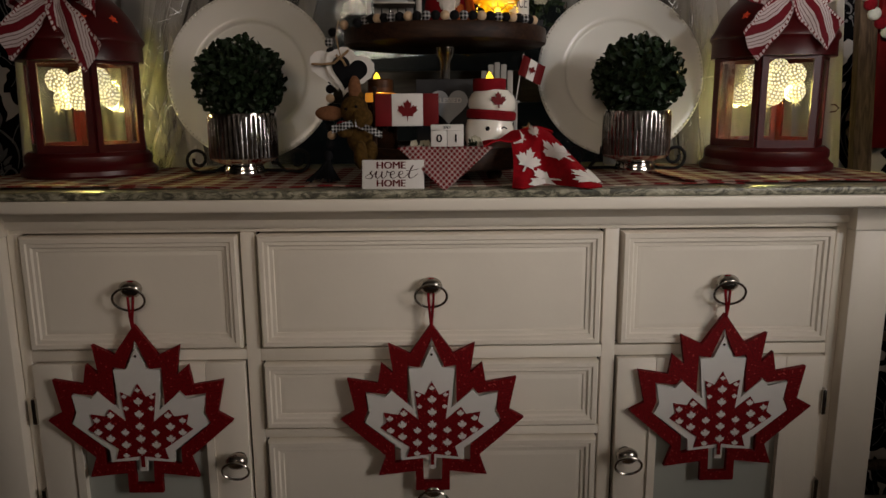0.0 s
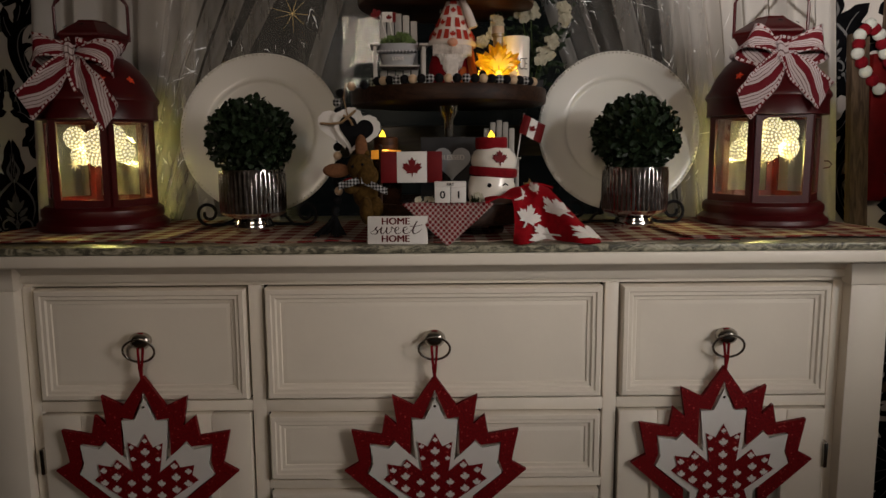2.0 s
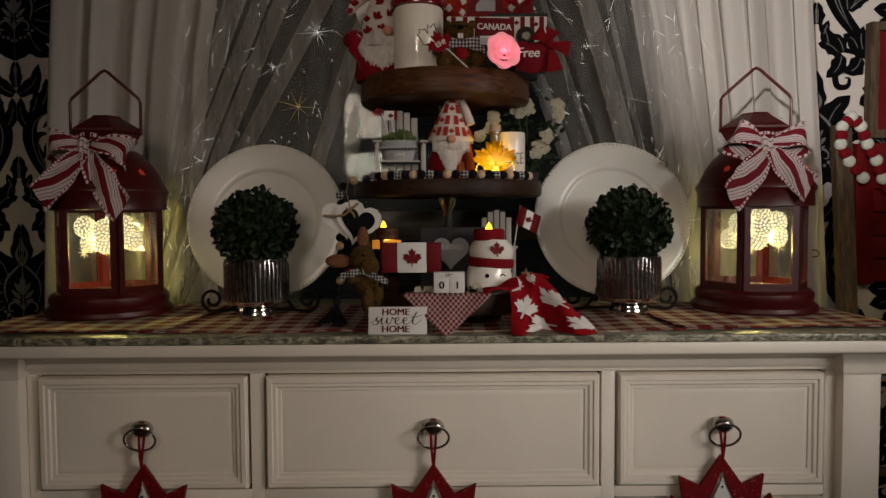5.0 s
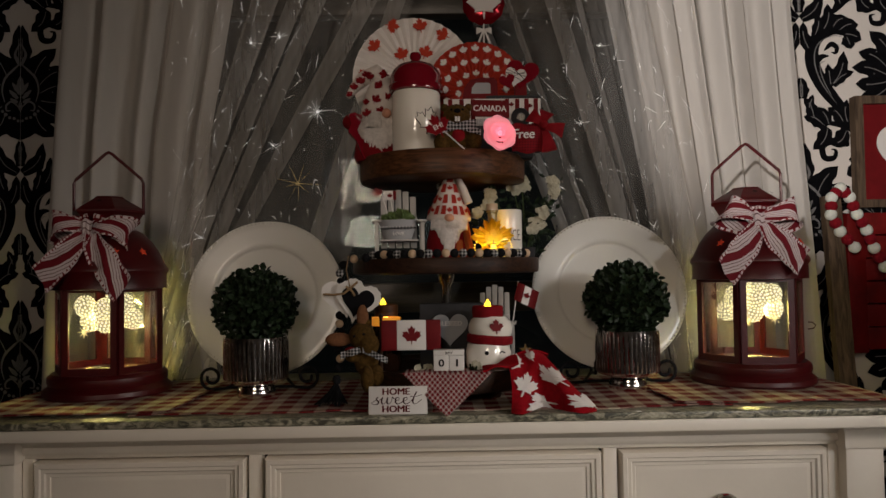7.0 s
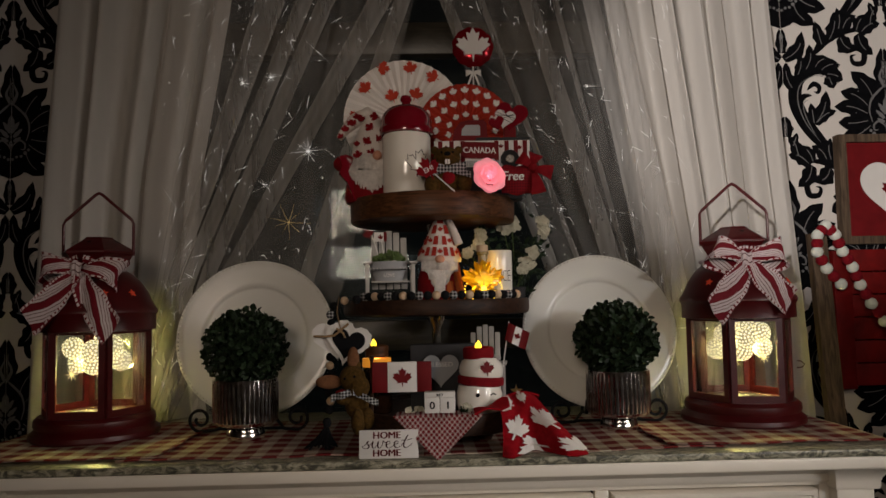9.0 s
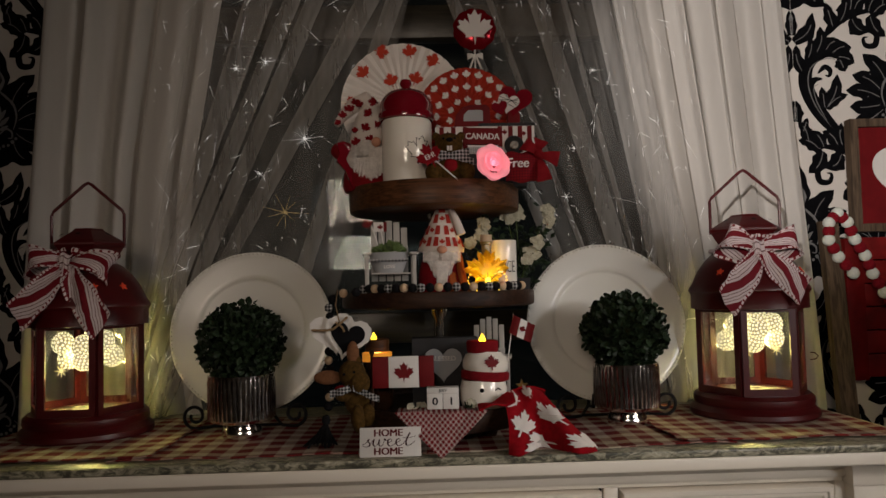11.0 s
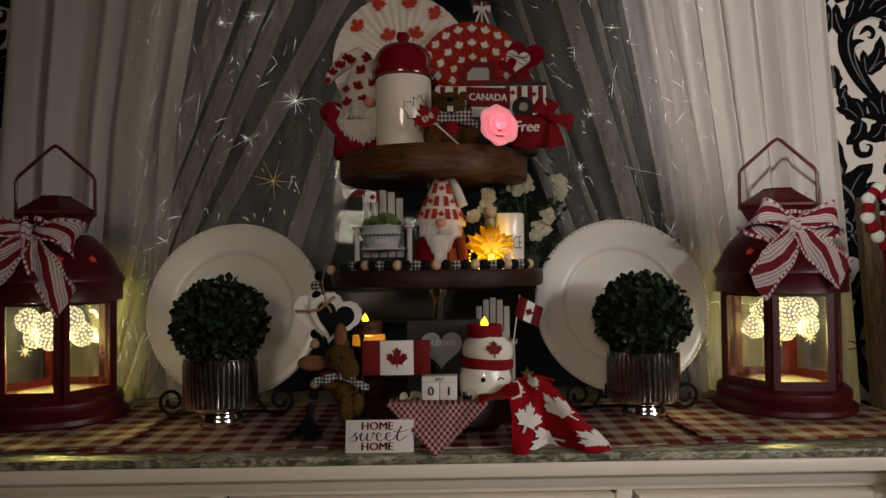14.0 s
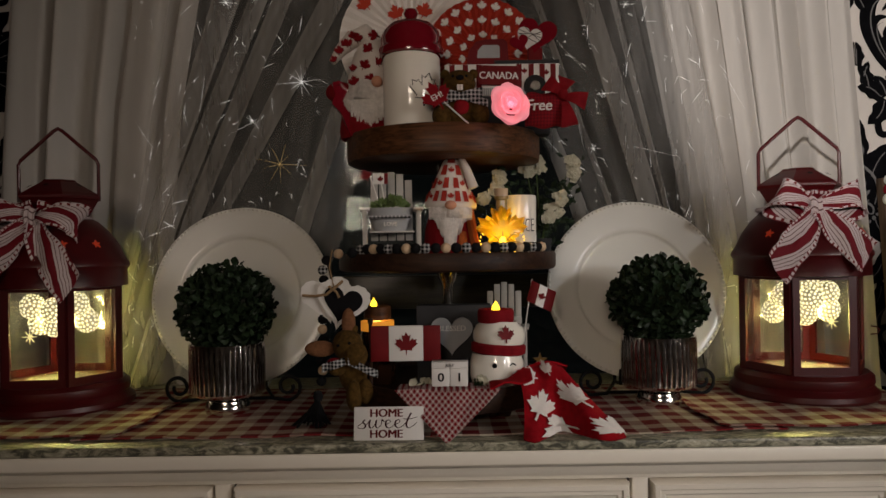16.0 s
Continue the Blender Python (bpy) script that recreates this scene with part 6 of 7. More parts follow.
def leaf_bottle():
    ob = thing("maple_leaf_bottle", "amber glass maple leaf bottle glowing from within", "bottle", (0.114, 0.030, T2 + 0.010))
    c = bmesh.new()
    plain = leaf_outline(0.041, 0, 0.036, stem=0.6)
    out = []
    for (xa, za), (xb, zb) in zip(plain, plain[1:] + plain[:1]):   # fine teeth along the edge
        dx, dz = xb - xa, zb - za
        out.append((xa, za))
        if math.hypot(dx, dz) > 0.012:
            out += [(xa + dx * t - dz * o, za + dz * t + dx * o) for t, o in ((0.30, -0.02), (0.38, 0.10), (0.62, -0.02), (0.70, 0.10))]
    rows = [[c.verts.new((x * k, y, 0.030 + (z - 0.030) * k)) for x, z in out] for k, y in ((0.45, -0.017), (0.80, -0.012), (1.0, 0), (0.80, 0.012), (0.45, 0.017))]
    n = len(out)
    for a, b in zip(rows, rows[1:]):
        for i in range(n):
            c.faces.new((a[i], a[(i + 1) % n], b[(i + 1) % n], b[i]))
    for row in (rows[0], rows[-1]):
        fill(c, row, [(v.co.x, v.co.z) for v in row])
    part("leaf_body", c, AMBER, ob, smooth=False)
    part("neck", lathe(((0.009, 0.050), (0.0085, 0.078), (0.011, 0.080), (0.011, 0.084), (0, 0.084)), 20), AMBER_CLEAR, ob, "clear glass neck")
    part("cap", lathe(((0.0105, 0.0845), (0.0105, 0.096), (0, 0.097)), 20), NATURAL, ob, "cork cap")
    part("foot", lathe(((0, -0.010), (0.022, -0.010), (0.022, -0.006), (0, -0.005)), 20), AMBER, ob)
    veins = bmesh.new()
    for a in (90, 40, 140, 5, 175):
        d = radians(a)
        ln = 0.030 if a == 90 else 0.026
        tube([(0, -0.0175, 0.012), (ln * 0.5 * math.cos(d), -0.0170, 0.012 + ln * 0.5 * math.sin(d)), (ln * math.cos(d), -0.0135, 0.012 + ln * math.sin(d))], 0.0013, 5, veins, taper=lambda t: 1 - 0.7 * t)
    part("veins", veins, AMBER_CLEAR, ob, "ridged veins")
    part("led", ball((0, -0.0172, 0.014), 0.0055, seg=10, rings=6, squash=(1, 0.3, 1.4)), AMBER_HOT, ob, "bright light")
    wire = bmesh.new()
    for i in range(26):
        a = 2 * math.pi * i / 26
        ball((0.034 * math.cos(a), -0.006, 0.016 + 0.022 * math.sin(a)), 0.0013, wire, 6, 4)
    part("led_string", wire, AMBER_HOT, ob, "tiny lights on wire")


AMBER_CLEAR = mat("pale_amber_glass", (0.30, 0.20, 0.06), 0.1, vary=0.1, coat=0.5)
leaf_bottle()


def mug():
    ob = thing("mug", "white ceramic mug with thin black lettering", "mug", (0.152, 0.120, T2))
    part("body", lathe(((0, 0.001), (0.025, 0.001), (0.027, 0.004), (0.0275, 0.098), (0.0265, 0.101), (0.025, 0.099), (0.0245, 0.012), (0, 0.010)), 40), CERAMIC, ob)
    part("handle", tube([(-0.026, 0, 0.080), (-0.042, 0, 0.076), (-0.046, 0, 0.052), (-0.040, 0, 0.030), (-0.026, 0, 0.026)], 0.004, 8), CERAMIC, ob)
    words("lettering", "NICE", 0.032, INK, ob, pose(0.006, -0.0278, 0.050, 0, 0, 8), depth=0.0003, squeeze=0.42, bold=-0.02)


mug()


def bouquet():
    ob = thing("flower_bunch", "artificial white blossoms with dark green leaves in a pot", "flowers", (0.195, 0.195, T2))
    part("pot", lathe(((0, 0), (0.018, 0), (0.022, 0.03), (0.019, 0.03), (0, 0.026)), 20), DARK_PAINT, ob)
    rnd = random.Random(21)
    heads = ((-0.005, -0.01, 0.158, 0.016), (-0.022, -0.01, 0.150, 0.013), (0.056, -0.02, 0.160, 0.013), (0.060, -0.02, 0.142, 0.011), (0.020, -0.025, 0.078, 0.016), (0.033, -0.03, 0.100, 0.013), (0.010, -0.03, 0.066, 0.010),
             (-0.070, -0.02, 0.140, 0.013), (-0.078, -0.02, 0.118, 0.012), (-0.100, -0.025, 0.100, 0.011))
    pet, lf = bmesh.new(), bmesh.new()
    for x, y, z, r in heads:
        for _ in range(13):
            d = Vector((rnd.gauss(0, 1), -abs(rnd.gauss(0, 1)), rnd.gauss(0, 1))).normalized() * r * rnd.uniform(0.5, 1)
            blossom(pet, Vector((x, y, z)) + d, 0.0072, rnd)
        part("stem", tube([(0, 0, 0.02), (x * 0.5, y * 0.4, z * 0.6), (x, y + 0.006, z)], 0.0011, 5), STEM, ob)
    for _ in range(240):
        t = rnd.uniform(0.25, 1.05)
        x, y, z, r = rnd.choice(heads)
        c = Vector((x * t + rnd.gauss(0, 0.014), y * t + rnd.uniform(0.0, 0.02), z * t + rnd.gauss(0, 0.016)))
        leaflet(lf, c, (rnd.gauss(0, 1), rnd.gauss(0, 0.6), rnd.gauss(0.2, 1)), rnd.uniform(0.012, 0.022), 0.0048)
    part("blossoms", pet, PETAL, ob, smooth=False)
    part("leaves", lf, LEAF, ob, smooth=False)


bouquet()


# ---- top tier ----
def jar():
    ob = thing("canister", "white ceramic canister with a red domed lid and leaf outline", "canister", (-0.023, 0.070, T3))
    part("body", lathe(((0, 0), (0.043, 0), (0.0455, 0.004), (0.046, 0.118), (0.044, 0.122), (0, 0.122)), 48), CERAMIC, ob)
    prof = ((0.047, 0.1222), (0.0510, 0.124), (0.0520, 0.133), (0.0505, 0.136), (0.0490, 0.138), (0.0485, 0.150), (0.0450, 0.162), (0.036, 0.173), (0.022, 0.179), (0.009, 0.181), (0.0065, 0.184), (0.010, 0.188), (0.0115, 0.193), (0.009, 0.199), (0, 0.202))
    part("lid", lathe(prof, 48, wave=lambda a, z: 1 + (0.012 * math.cos(22 * a) if 0.134 < z < 0.152 else 0)), RED_GLOSS, ob)
    pts = []
    for x, z in leaf_outline(0.027, 0.024, 0.062, -10, 0.35):
        q = min(0.0458, max(-0.0458, x))
        pts.append((q, -math.sqrt(0.0466 ** 2 - q * q), z))
    part("leaf_outline", tube(pts, 0.0007, 5, closed=True), INK, ob, "thin black leaf outline")


jar()


def fan(name, at, R, pleats, m, label, prints, pm):
    ob = thing(name, label, "paper fan", at, "paper fans")
    bm = bmesh.new()
    n = pleats * 2
    rows = []
    for r in (0.006, R * 0.5, R):
        rows.append([bm.verts.new((r * math.cos(2 * math.pi * i / n), (0.0022 if i % 2 else -0.0022) * (0.4 + 0.6 * r / R), r * math.sin(2 * math.pi * i / n))) for i in range(n)])
    for a, b in zip(rows, rows[1:]):
        for i in range(n):
            bm.faces.new((a[i], a[(i + 1) % n], b[(i + 1) % n], b[i]))
    bm.faces.new(rows[0])
    part("pleats", thick(bm, 0.0006), m, ob, smooth=False)
    for x, z, s, t in prints:
        part("printed_leaf", slab(leaf_outline(s, x, z, t, 0.5), -0.0042, -0.0030), pm, ob)
    part("prop", tube([(0, 0.004, -R * 0.98), (0, 0.004, 0)], 0.002, 6), WHITE_WOOD, ob)
    return ob


k = 0.00113
fan("paper_fan", (-0.030, 0.215, T3 + 0.129 + 0.061), 0.128, 40, PAPER, "round pleated white paper fan printed with red maple leaves",
    [(x * k, z * k, 0.0165, t) for x, z, t in ((-72, 61, 40), (-38, 98, -100), (13, 98, 10), (55, 81, 60), (-22, 45, 20), (23, 48, -20), (86, 45, 70), (-92, 5, 30), (60, 20, -30))], PAPER_LEAF := mat("printed_orange_red", (0.46, 0.05, 0.025), 0.85))
fan2 = [(0.088 * math.sin(radians(a)), 0.088 * math.cos(radians(a)), 0.0092, -a) for a in range(-112, 113, 16)]
fan2 += [(0.062 * math.sin(radians(a)), 0.062 * math.cos(radians(a)), 0.0088, -a) for a in range(-110, 111, 22)]
fan2 += [(0.036 * math.sin(radians(a)), 0.036 * math.cos(radians(a)), 0.0080, -a) for a in range(-100, 101, 34)]
fan("paper_fan", (0.098, 0.190, 1.552), 0.102, 40, PAPER_RED, "round pleated orange-red paper fan with white maple leaves", fan2, PAPER)


def balloon():
    ob = thing("leaf_balloon", "round red foil balloon pick with a white maple leaf", "balloon", (0.118, 0.205, 0))
    b = lathe(((0, -0.012), (0.020, -0.011), (0.036, -0.007), (0.043, 0), (0.036, 0.007), (0.020, 0.011), (0, 0.012)), 48, wave=lambda a, z: 0.98 + 0.060 * abs(math.cos(5.5 * a)))
    part("foil", b, FOIL, ob, m=pose(0, 0, 1.738, 90))
    lf = slab(leaf_outline(0.037, 0, 1.738, 0, 0.3), -0.0145, -0.010)
    part("leaf", lf, WHITE_WOOD, ob, "white leaf")
    part("stick", tube([(0, 0, T3), (0, 0, 1.696)], 0.0017, 6), WHITE_WOOD, ob)
    rb = bmesh.new()
    for s in (-1, 1):
        join(rb, thick(sheet(lambda u, v: (s * 0.016 * u, -0.004 - 0.004 * math.sin(3 * u), 1.682 + (0.010 * u + 0.004) * (v - 0.5) - 0.002 * u), 6, 3), 0.0006))
        join(rb, thick(sheet(lambda u, v: (s * (0.010 * u + 0.004 * v), -0.005, 1.680 - 0.026 * u), 6, 2), 0.0006))
    part("bow", rb, WHITE_WOOD, ob, "white ribbon bow")


FOIL = mat("red_foil", (0.30, 0.006, 0.015), 0.18, 0.6, bump=0.2, bscale=60)
balloon()


def leaf_gnome():
    body = lathe(((0, 0), (0.044, 0), (0.047, 0.012), (0.042, 0.050), (0.030, 0.085), (0, 0.095)), 30)
    rnd = random.Random(5)
    beard = bmesh.new()
    for i in range(260):
        u = rnd.uniform(-1, 1)
        y0 = -0.040 * math.sqrt(max(0.1, 1 - 0.5 * u * u))
        tube([(u * 0.026 + 0.006, y0 + 0.006, 0.092), (u * 0.040 + 0.006, y0 - 0.008, 0.058), (u * 0.034 + 0.006 + rnd.uniform(-0.006, 0.006), y0 - 0.004, 0.010 + 0.03 * abs(u) + rnd.uniform(0, 0.02))], 0.0044, 5, beard, taper=lambda t: 1 - 0.75 * t)
    hat = tube([(0, 0, 0.080), (0.002, -0.002, 0.110), (0.007, -0.004, 0.140), (0.008, -0.005, 0.160), (-0.002, -0.008, 0.174), (-0.024, -0.012, 0.164), (-0.042, -0.015, 0.146), (-0.056, -0.017, 0.126)], 0.036, 20, taper=lambda t: 1 - 0.84 * t)
    spots = bmesh.new()
    for x, z, yy, s, t in ((-0.018, 0.095, -0.036, 0.009, 10), (0.008, 0.098, -0.039, 0.009, 60), (0.000, 0.122, -0.036, 0.009, -30), (0.020, 0.128, -0.030, 0.008, 20), (0.005, 0.150, -0.032, 0.009, 50), (-0.012, 0.168, -0.030, 0.008, 0),
                         (0.014, 0.172, -0.028, 0.009, 80), (-0.028, 0.160, -0.027, 0.008, 30), (-0.043, 0.148, -0.030, 0.0075, 0), (-0.052, 0.134, -0.028, 0.006, 30), (-0.034, 0.160, -0.030, 0.006, 60), (-0.020, 0.172, -0.030, 0.007, 15), (-0.020, 0.118, -0.032, 0.006, 0)):
        slab(leaf_outline(s * 1.15, x, z - 0.004, t, 0.5), yy + 0.001, yy + 0.010, spots)
    arms = ball((-0.044, -0.010, 0.078), 0.022, squash=(1.1, 0.9, 0.8))
    nose = ball((0.020, -0.044, 0.088), 0.009)
    ob = combine("leaf_gnome", [(body, RED_CLOTH), (beard, BEARD), (hat, HAT), (spots, RED_CLOTH), (arms, RED_CLOTH), (nose, SKIN_WOOD)])
    ob.matrix_world = pose(-0.100, 0.125, T3)
    tagged(ob, "gnome doll with white beard and folded red leaf print hat", "doll")


leaf_gnome()
lo = thing("leaf_dish", "glossy dark red leaf-shaped dish standing behind the gnome", "dish", (-0.134, 0.085, T3))
edge = [(-0.018, 0.088), (-0.006, 0.092), (0.004, 0.082), (0.012, 0.066), (0.030, 0.058), (0.056, 0.062), (0.060, 0.0), (0.010, 0.0), (0.005, 0.012), (-0.004, 0.036), (-0.0195, 0.054), (-0.0135, 0.068)]
cen = (0.022, 0.036)
part("rim", ring_slab(edge, [(lerp(x, cen[0], 0.10), lerp(z, cen[1], 0.10)) for x, z in edge], -0.005, 0.004), RED_GLOSS, lo, m=pose(0, 0, 0, -6, 0, 14))
part("bowl", slab([(lerp(x, cen[0], 0.10), lerp(z, cen[1], 0.10)) for x, z in edge], -0.001, 0.003), RED_GLOSS, lo, m=pose(0, 0, 0, -6, 0, 14))


def truck():
    ob = thing("wooden_truck", "red wooden pickup truck cutout with flag striped side and lettering", "truck ornament", (0.0, 0.100, T3))
    z0, z1 = 0.066, 0.118
    part("bed", box(0.030, 0.218, 0, 0.010, z0, z1, 0.001), WHITE_WOOD, ob)
    part("bed_rail", box(0.112, 0.219, -0.001, 0.011, z1, z1 + 0.006, 0.001), DARK_PAINT, ob, "black rail")
    for i, x in enumerate((0.038, 0.060, 0.082, 0.148, 0.168, 0.186, 0.204)):
        part("stripe", box(x, x + 0.0085, -0.0012, -0.0001, z0 + 0.001, z1 - 0.001), RED_PAINT, ob)
    for x, z in ((0.0535, z1 - 0.014), (0.0755, z1 - 0.018), (0.197, z1 - 0.015), (0.161, z1 - 0.012)):
        part("small_leaf", slab(leaf_outline(0.0052, x, z), -0.0014, 0), RED_PAINT, ob)
    cab = [(0.066, z1), (0.070, z1 + 0.022), (0.082, z1 + 0.037), (0.098, z1 + 0.041), (0.128, z1 + 0.041), (0.134, z1 + 0.035), (0.136, z1)]
    part("cab", slab(cab, 0, 0.010), RED_PAINT, ob)
    win = [(0.084, z1 + 0.010), (0.085, z1 + 0.022), (0.093, z1 + 0.031), (0.118, z1 + 0.031), (0.121, z1 + 0.028), (0.121, z1 + 0.010)]
    part("cab_window", slab(win, -0.001, 0), GREY_PAINT, ob, "grey painted window")
    board = part("name_board", box(-0.033, 0.033, -0.006, -0.0013, -0.016, 0.016, 0.001), RED_PAINT, ob, "dark red name board", m=pose(0.118, 0, z1 - 0.020, 0, 2, 0))
    words("lettering", "CANADA", 0.0165, WHITE_WOOD, board, pose(0, -0.0063, -0.001), squeeze=0.92)
    for i in range(22):
        x = 0.090 + 0.0034 * i
        part("rib", box(x, x + 0.0024, -0.003, 0, z0 + 0.001, z0 + 0.012), GREY_PAINT, ob)
    part("chassis", box(0.040, 0.216, 0.001, 0.009, 0.012, z0, 0.001), DARK_PAINT, ob)
    for x in (0.178, 0.062):
        w = part("wheel", lathe(((0, -0.006), (0.017, -0.006), (0.0185, -0.003), (0.0185, 0.001), (0, 0.001)), 30), BLACK, ob, "black wheel", m=pose(x, -0.0015, z0 + 0.014 if x > 0.1 else 0.030, 90) @ pose(0, 0, 0, 180))
        part("hub", lathe(((0, -0.008), (0.0075, -0.008), (0.009, -0.0062), (0, -0.0062)), 20), STEEL, w, "silver hub")
    part("stand", box(0.05, 0.20, -0.012, 0.022, 0, 0.012, 0.001), DARK_PAINT, ob)


truck()


def red_hearts():
    ob = thing("heart_ornament", "glossy red wooden hearts with a white string-wrapped heart", "ornament", (0.176, 0.118, 0))
    part("heart", slab(heart_outline(0.034, 0.010, 1.568, 50, -10), 0, 0.010), RED_GLOSS, ob)
    w = part("white_heart", slab(heart_outline(0.022, -0.004, 1.562, 50, -12), -0.003, 0), WHITE_WOOD, ob, "white heart")
    part("small_heart", slab(heart_outline(0.0165, -0.021, 1.552, 40, 14), -0.007, -0.003), RED_GLOSS, ob)
    for a, b in (((-0.022, 1.575), (0.016, 1.560)), ((-0.020, 1.568), (0.014, 1.566)), ((-0.024, 1.570), (0.012, 1.550)), ((-0.012, 1.580), (0.016, 1.552)), ((-0.018, 1.558), (0.016, 1.570))):
        part("thread", tube([(a[0], -0.0035, a[1]), (b[0], -0.0035, b[1])], 0.0006, 4), INK, w)
    part("stand", box(-0.006, 0.018, 0.001, 0.009, T3, 1.545, 0.001), RED_PAINT, ob)


red_hearts()


def beaver():
    p = [(ball((0, 0, 0.030), 0.027, squash=(1.15, 0.9, 1.1)), PLUSH), (ball((0, -0.004, 0.070), 0.022, squash=(1.15, 1, 0.92)), PLUSH), (ball((-0.022, 0.004, 0.086), 0.0075), PLUSH), (ball((0.022, 0.004, 0.086), 0.0075), PLUSH),
         (ball((0, -0.021, 0.066), 0.011, squash=(1.3, 0.8, 0.8)), PLUSH), (ball((0, -0.031, 0.073), 0.0045, squash=(1.4, 0.8, 0.9)), INK), (ball((-0.010, -0.022, 0.077), 0.0025), INK), (ball((0.010, -0.022, 0.077), 0.0025), INK),
         (box(-0.0045, -0.0003, -0.0315, -0.029, 0.054, 0.0625, 0.0006), WHITE_WOOD), (box(0.0003, 0.0045, -0.0315, -0.029, 0.054, 0.0625, 0.0006), WHITE_WOOD),
         (ball((-0.028, -0.016, 0.018), 0.015, squash=(1, 1.1, 1.2)), PLUSH), (ball((0.030, -0.014, 0.020), 0.015, squash=(1, 1.1, 1.2)), PLUSH), (ball((0.002, -0.024, 0.030), 0.012, squash=(1, 0.4, 1)), RED_CLOTH)]
    for s in (-1, 1):
        p.append((thick(sheet(lambda u, v: (s * 0.034 * u, -0.030 - 0.004 * math.sin(3.14 * u), 0.048 + (0.006 + 0.014 * u) * (v - 0.5)), 8, 4), 0.001), PLAID))
        p.append((thick(sheet(lambda u, v: (s * 0.042 * u, -0.030, 0.046 - 0.012 * u + 0.011 * (v - 0.5)), 8, 3), 0.001), PLAID))
    ob = combine("plush_beaver", p)
    ob.matrix_world = pose(0.052, 0.030, T3)
    tagged(ob, "small brown plush beaver with a black checked neck bow", "plush toy")


beaver()

eh = thing("leaf_pick", "red felt maple leaf pick with white lettering on a stick", "sign", (0.016, -0.006, T3))
part("stick", tube([(-0.002, 0.0, 0.048), (0.048, 0.004, 0.003)], 0.0012, 6), WHITE_WOOD, eh)
part("leaf", slab(leaf_outline(0.024, 0, 0.044, 28, 0.6), -0.003, -0.001), RED_CLOTH, eh)
words("lettering", "EH!", 0.0125, WHITE_WOOD, eh, pose(0.001, -0.0032, 0.043, 0, -28 + 80, 0) @ pose(0, 0, 0, 0, -80 + 0, 0))


def rose():
    ob = thing("rose_light", "rubber rose light glowing pink on the tray rim", "light", (0.126, -0.018, 1.4022))
    bm = bmesh.new()
    rnd = random.Random(4)
    c = Vector((0, 0, 0.022))
    for ring, (n, r, rise) in enumerate(((3, 0.0085, 0.026), (4, 0.0150, 0.022), (5, 0.0225, 0.015), (6, 0.0280, 0.006))):
        for i in range(n):
            a0 = 2 * math.pi * (i + 0.41 * ring) / n + rnd.uniform(-0.3, 0.3)
            r *= rnd.uniform(0.94, 1.06)
            w = 1.7 * 2 * math.pi / n

            def f(u, v, a0=a0, w=w, r=r, rise=rise):
                a = a0 + w * (u - 0.5)
                edge = 1 - 0.26 * abs(2 * u - 1) ** 1.4
                rr = r * (0.25 + 0.75 * v ** 0.6) * edge * (1 + 0.10 * v ** 5) * (1 + 0.06 * u)
                lift = rise * v ** 1.3 * edge - 0.004 * v ** 6
                return (c.x + rr * math.cos(a) - 0.15 * rr * math.sin(a), c.y - lift + 0.006, c.z + 1.12 * rr * math.sin(a))
            join(bm, thick(sheet(f, 10, 7), 0.0008))
    part("petals", bm, ROSE, ob)
    part("base", lathe(((0, 0), (0.010, 0), (0.012, 0.008), (0.009, 0.016), (0, 0.018)), 16, at=(0, 0.012, -0.006 + 0.006)), RED_PAINT, ob)
    part("bulb", ball((0, 0.000, 0.022), 0.005, seg=10, rings=6), ROSE_HOT, ob, "bright pink light")


ROSE_HOT = glow("pink_led", (1.0, 0.30, 0.38), 0.9)
rose()


def pouch():
    ob = thing("fabric_pouch", "red plaid fabric pouch with white script and red bow", "pouch", (0.186, 0.040, T3 + 0.004))
    b = sheet(lambda u, v: (lerp(-0.032, 0.034, u), -0.010 * math.sin(math.pi * u) * math.sin(math.pi * v) ** 0.5, lerp(0.0, 0.050, v) + 0.002 * math.sin(11 * u)), 18, 14)
    part("front", thick(b, 0.003), RED_PLAID, ob)
    words("lettering", "Free", 0.024, WHITE_WOOD, ob, pose(-0.013, -0.0150, 0.030), shear=0.15, squeeze=0.92)
    for x0, z0, x1, z1 in ((0.022, 0.050, 0.000, 0.066), (0.024, 0.052, 0.032, 0.072), (0.028, 0.044, 0.062, 0.036), (0.028, 0.036, 0.036, -0.002)):
        d = Vector((x1 - x0, 0, z1 - z0)).normalized()
        q = Vector((-d.z, 0, d.x))
        part("bow_loop", thick(sheet(lambda u, v: Vector((lerp(x0, x1, u), -0.012 - 0.008 * math.sin(3.1 * u), lerp(z0, z1, u))) + q * (0.010 + 0.018 * u) * (v - 0.5), 8, 4), 0.002), RED_CLOTH, ob)
    part("bow_knot", ball((0.026, -0.010, 0.048), 0.009, seg=12, rings=8), RED_CLOTH, ob)


RED_PLAID = check_mat("dark_red_plaid", (0.24, 0.008, 0.014), (0.14, 0.005, 0.010), 0.005, 0.5, axes="xz")
pouch()


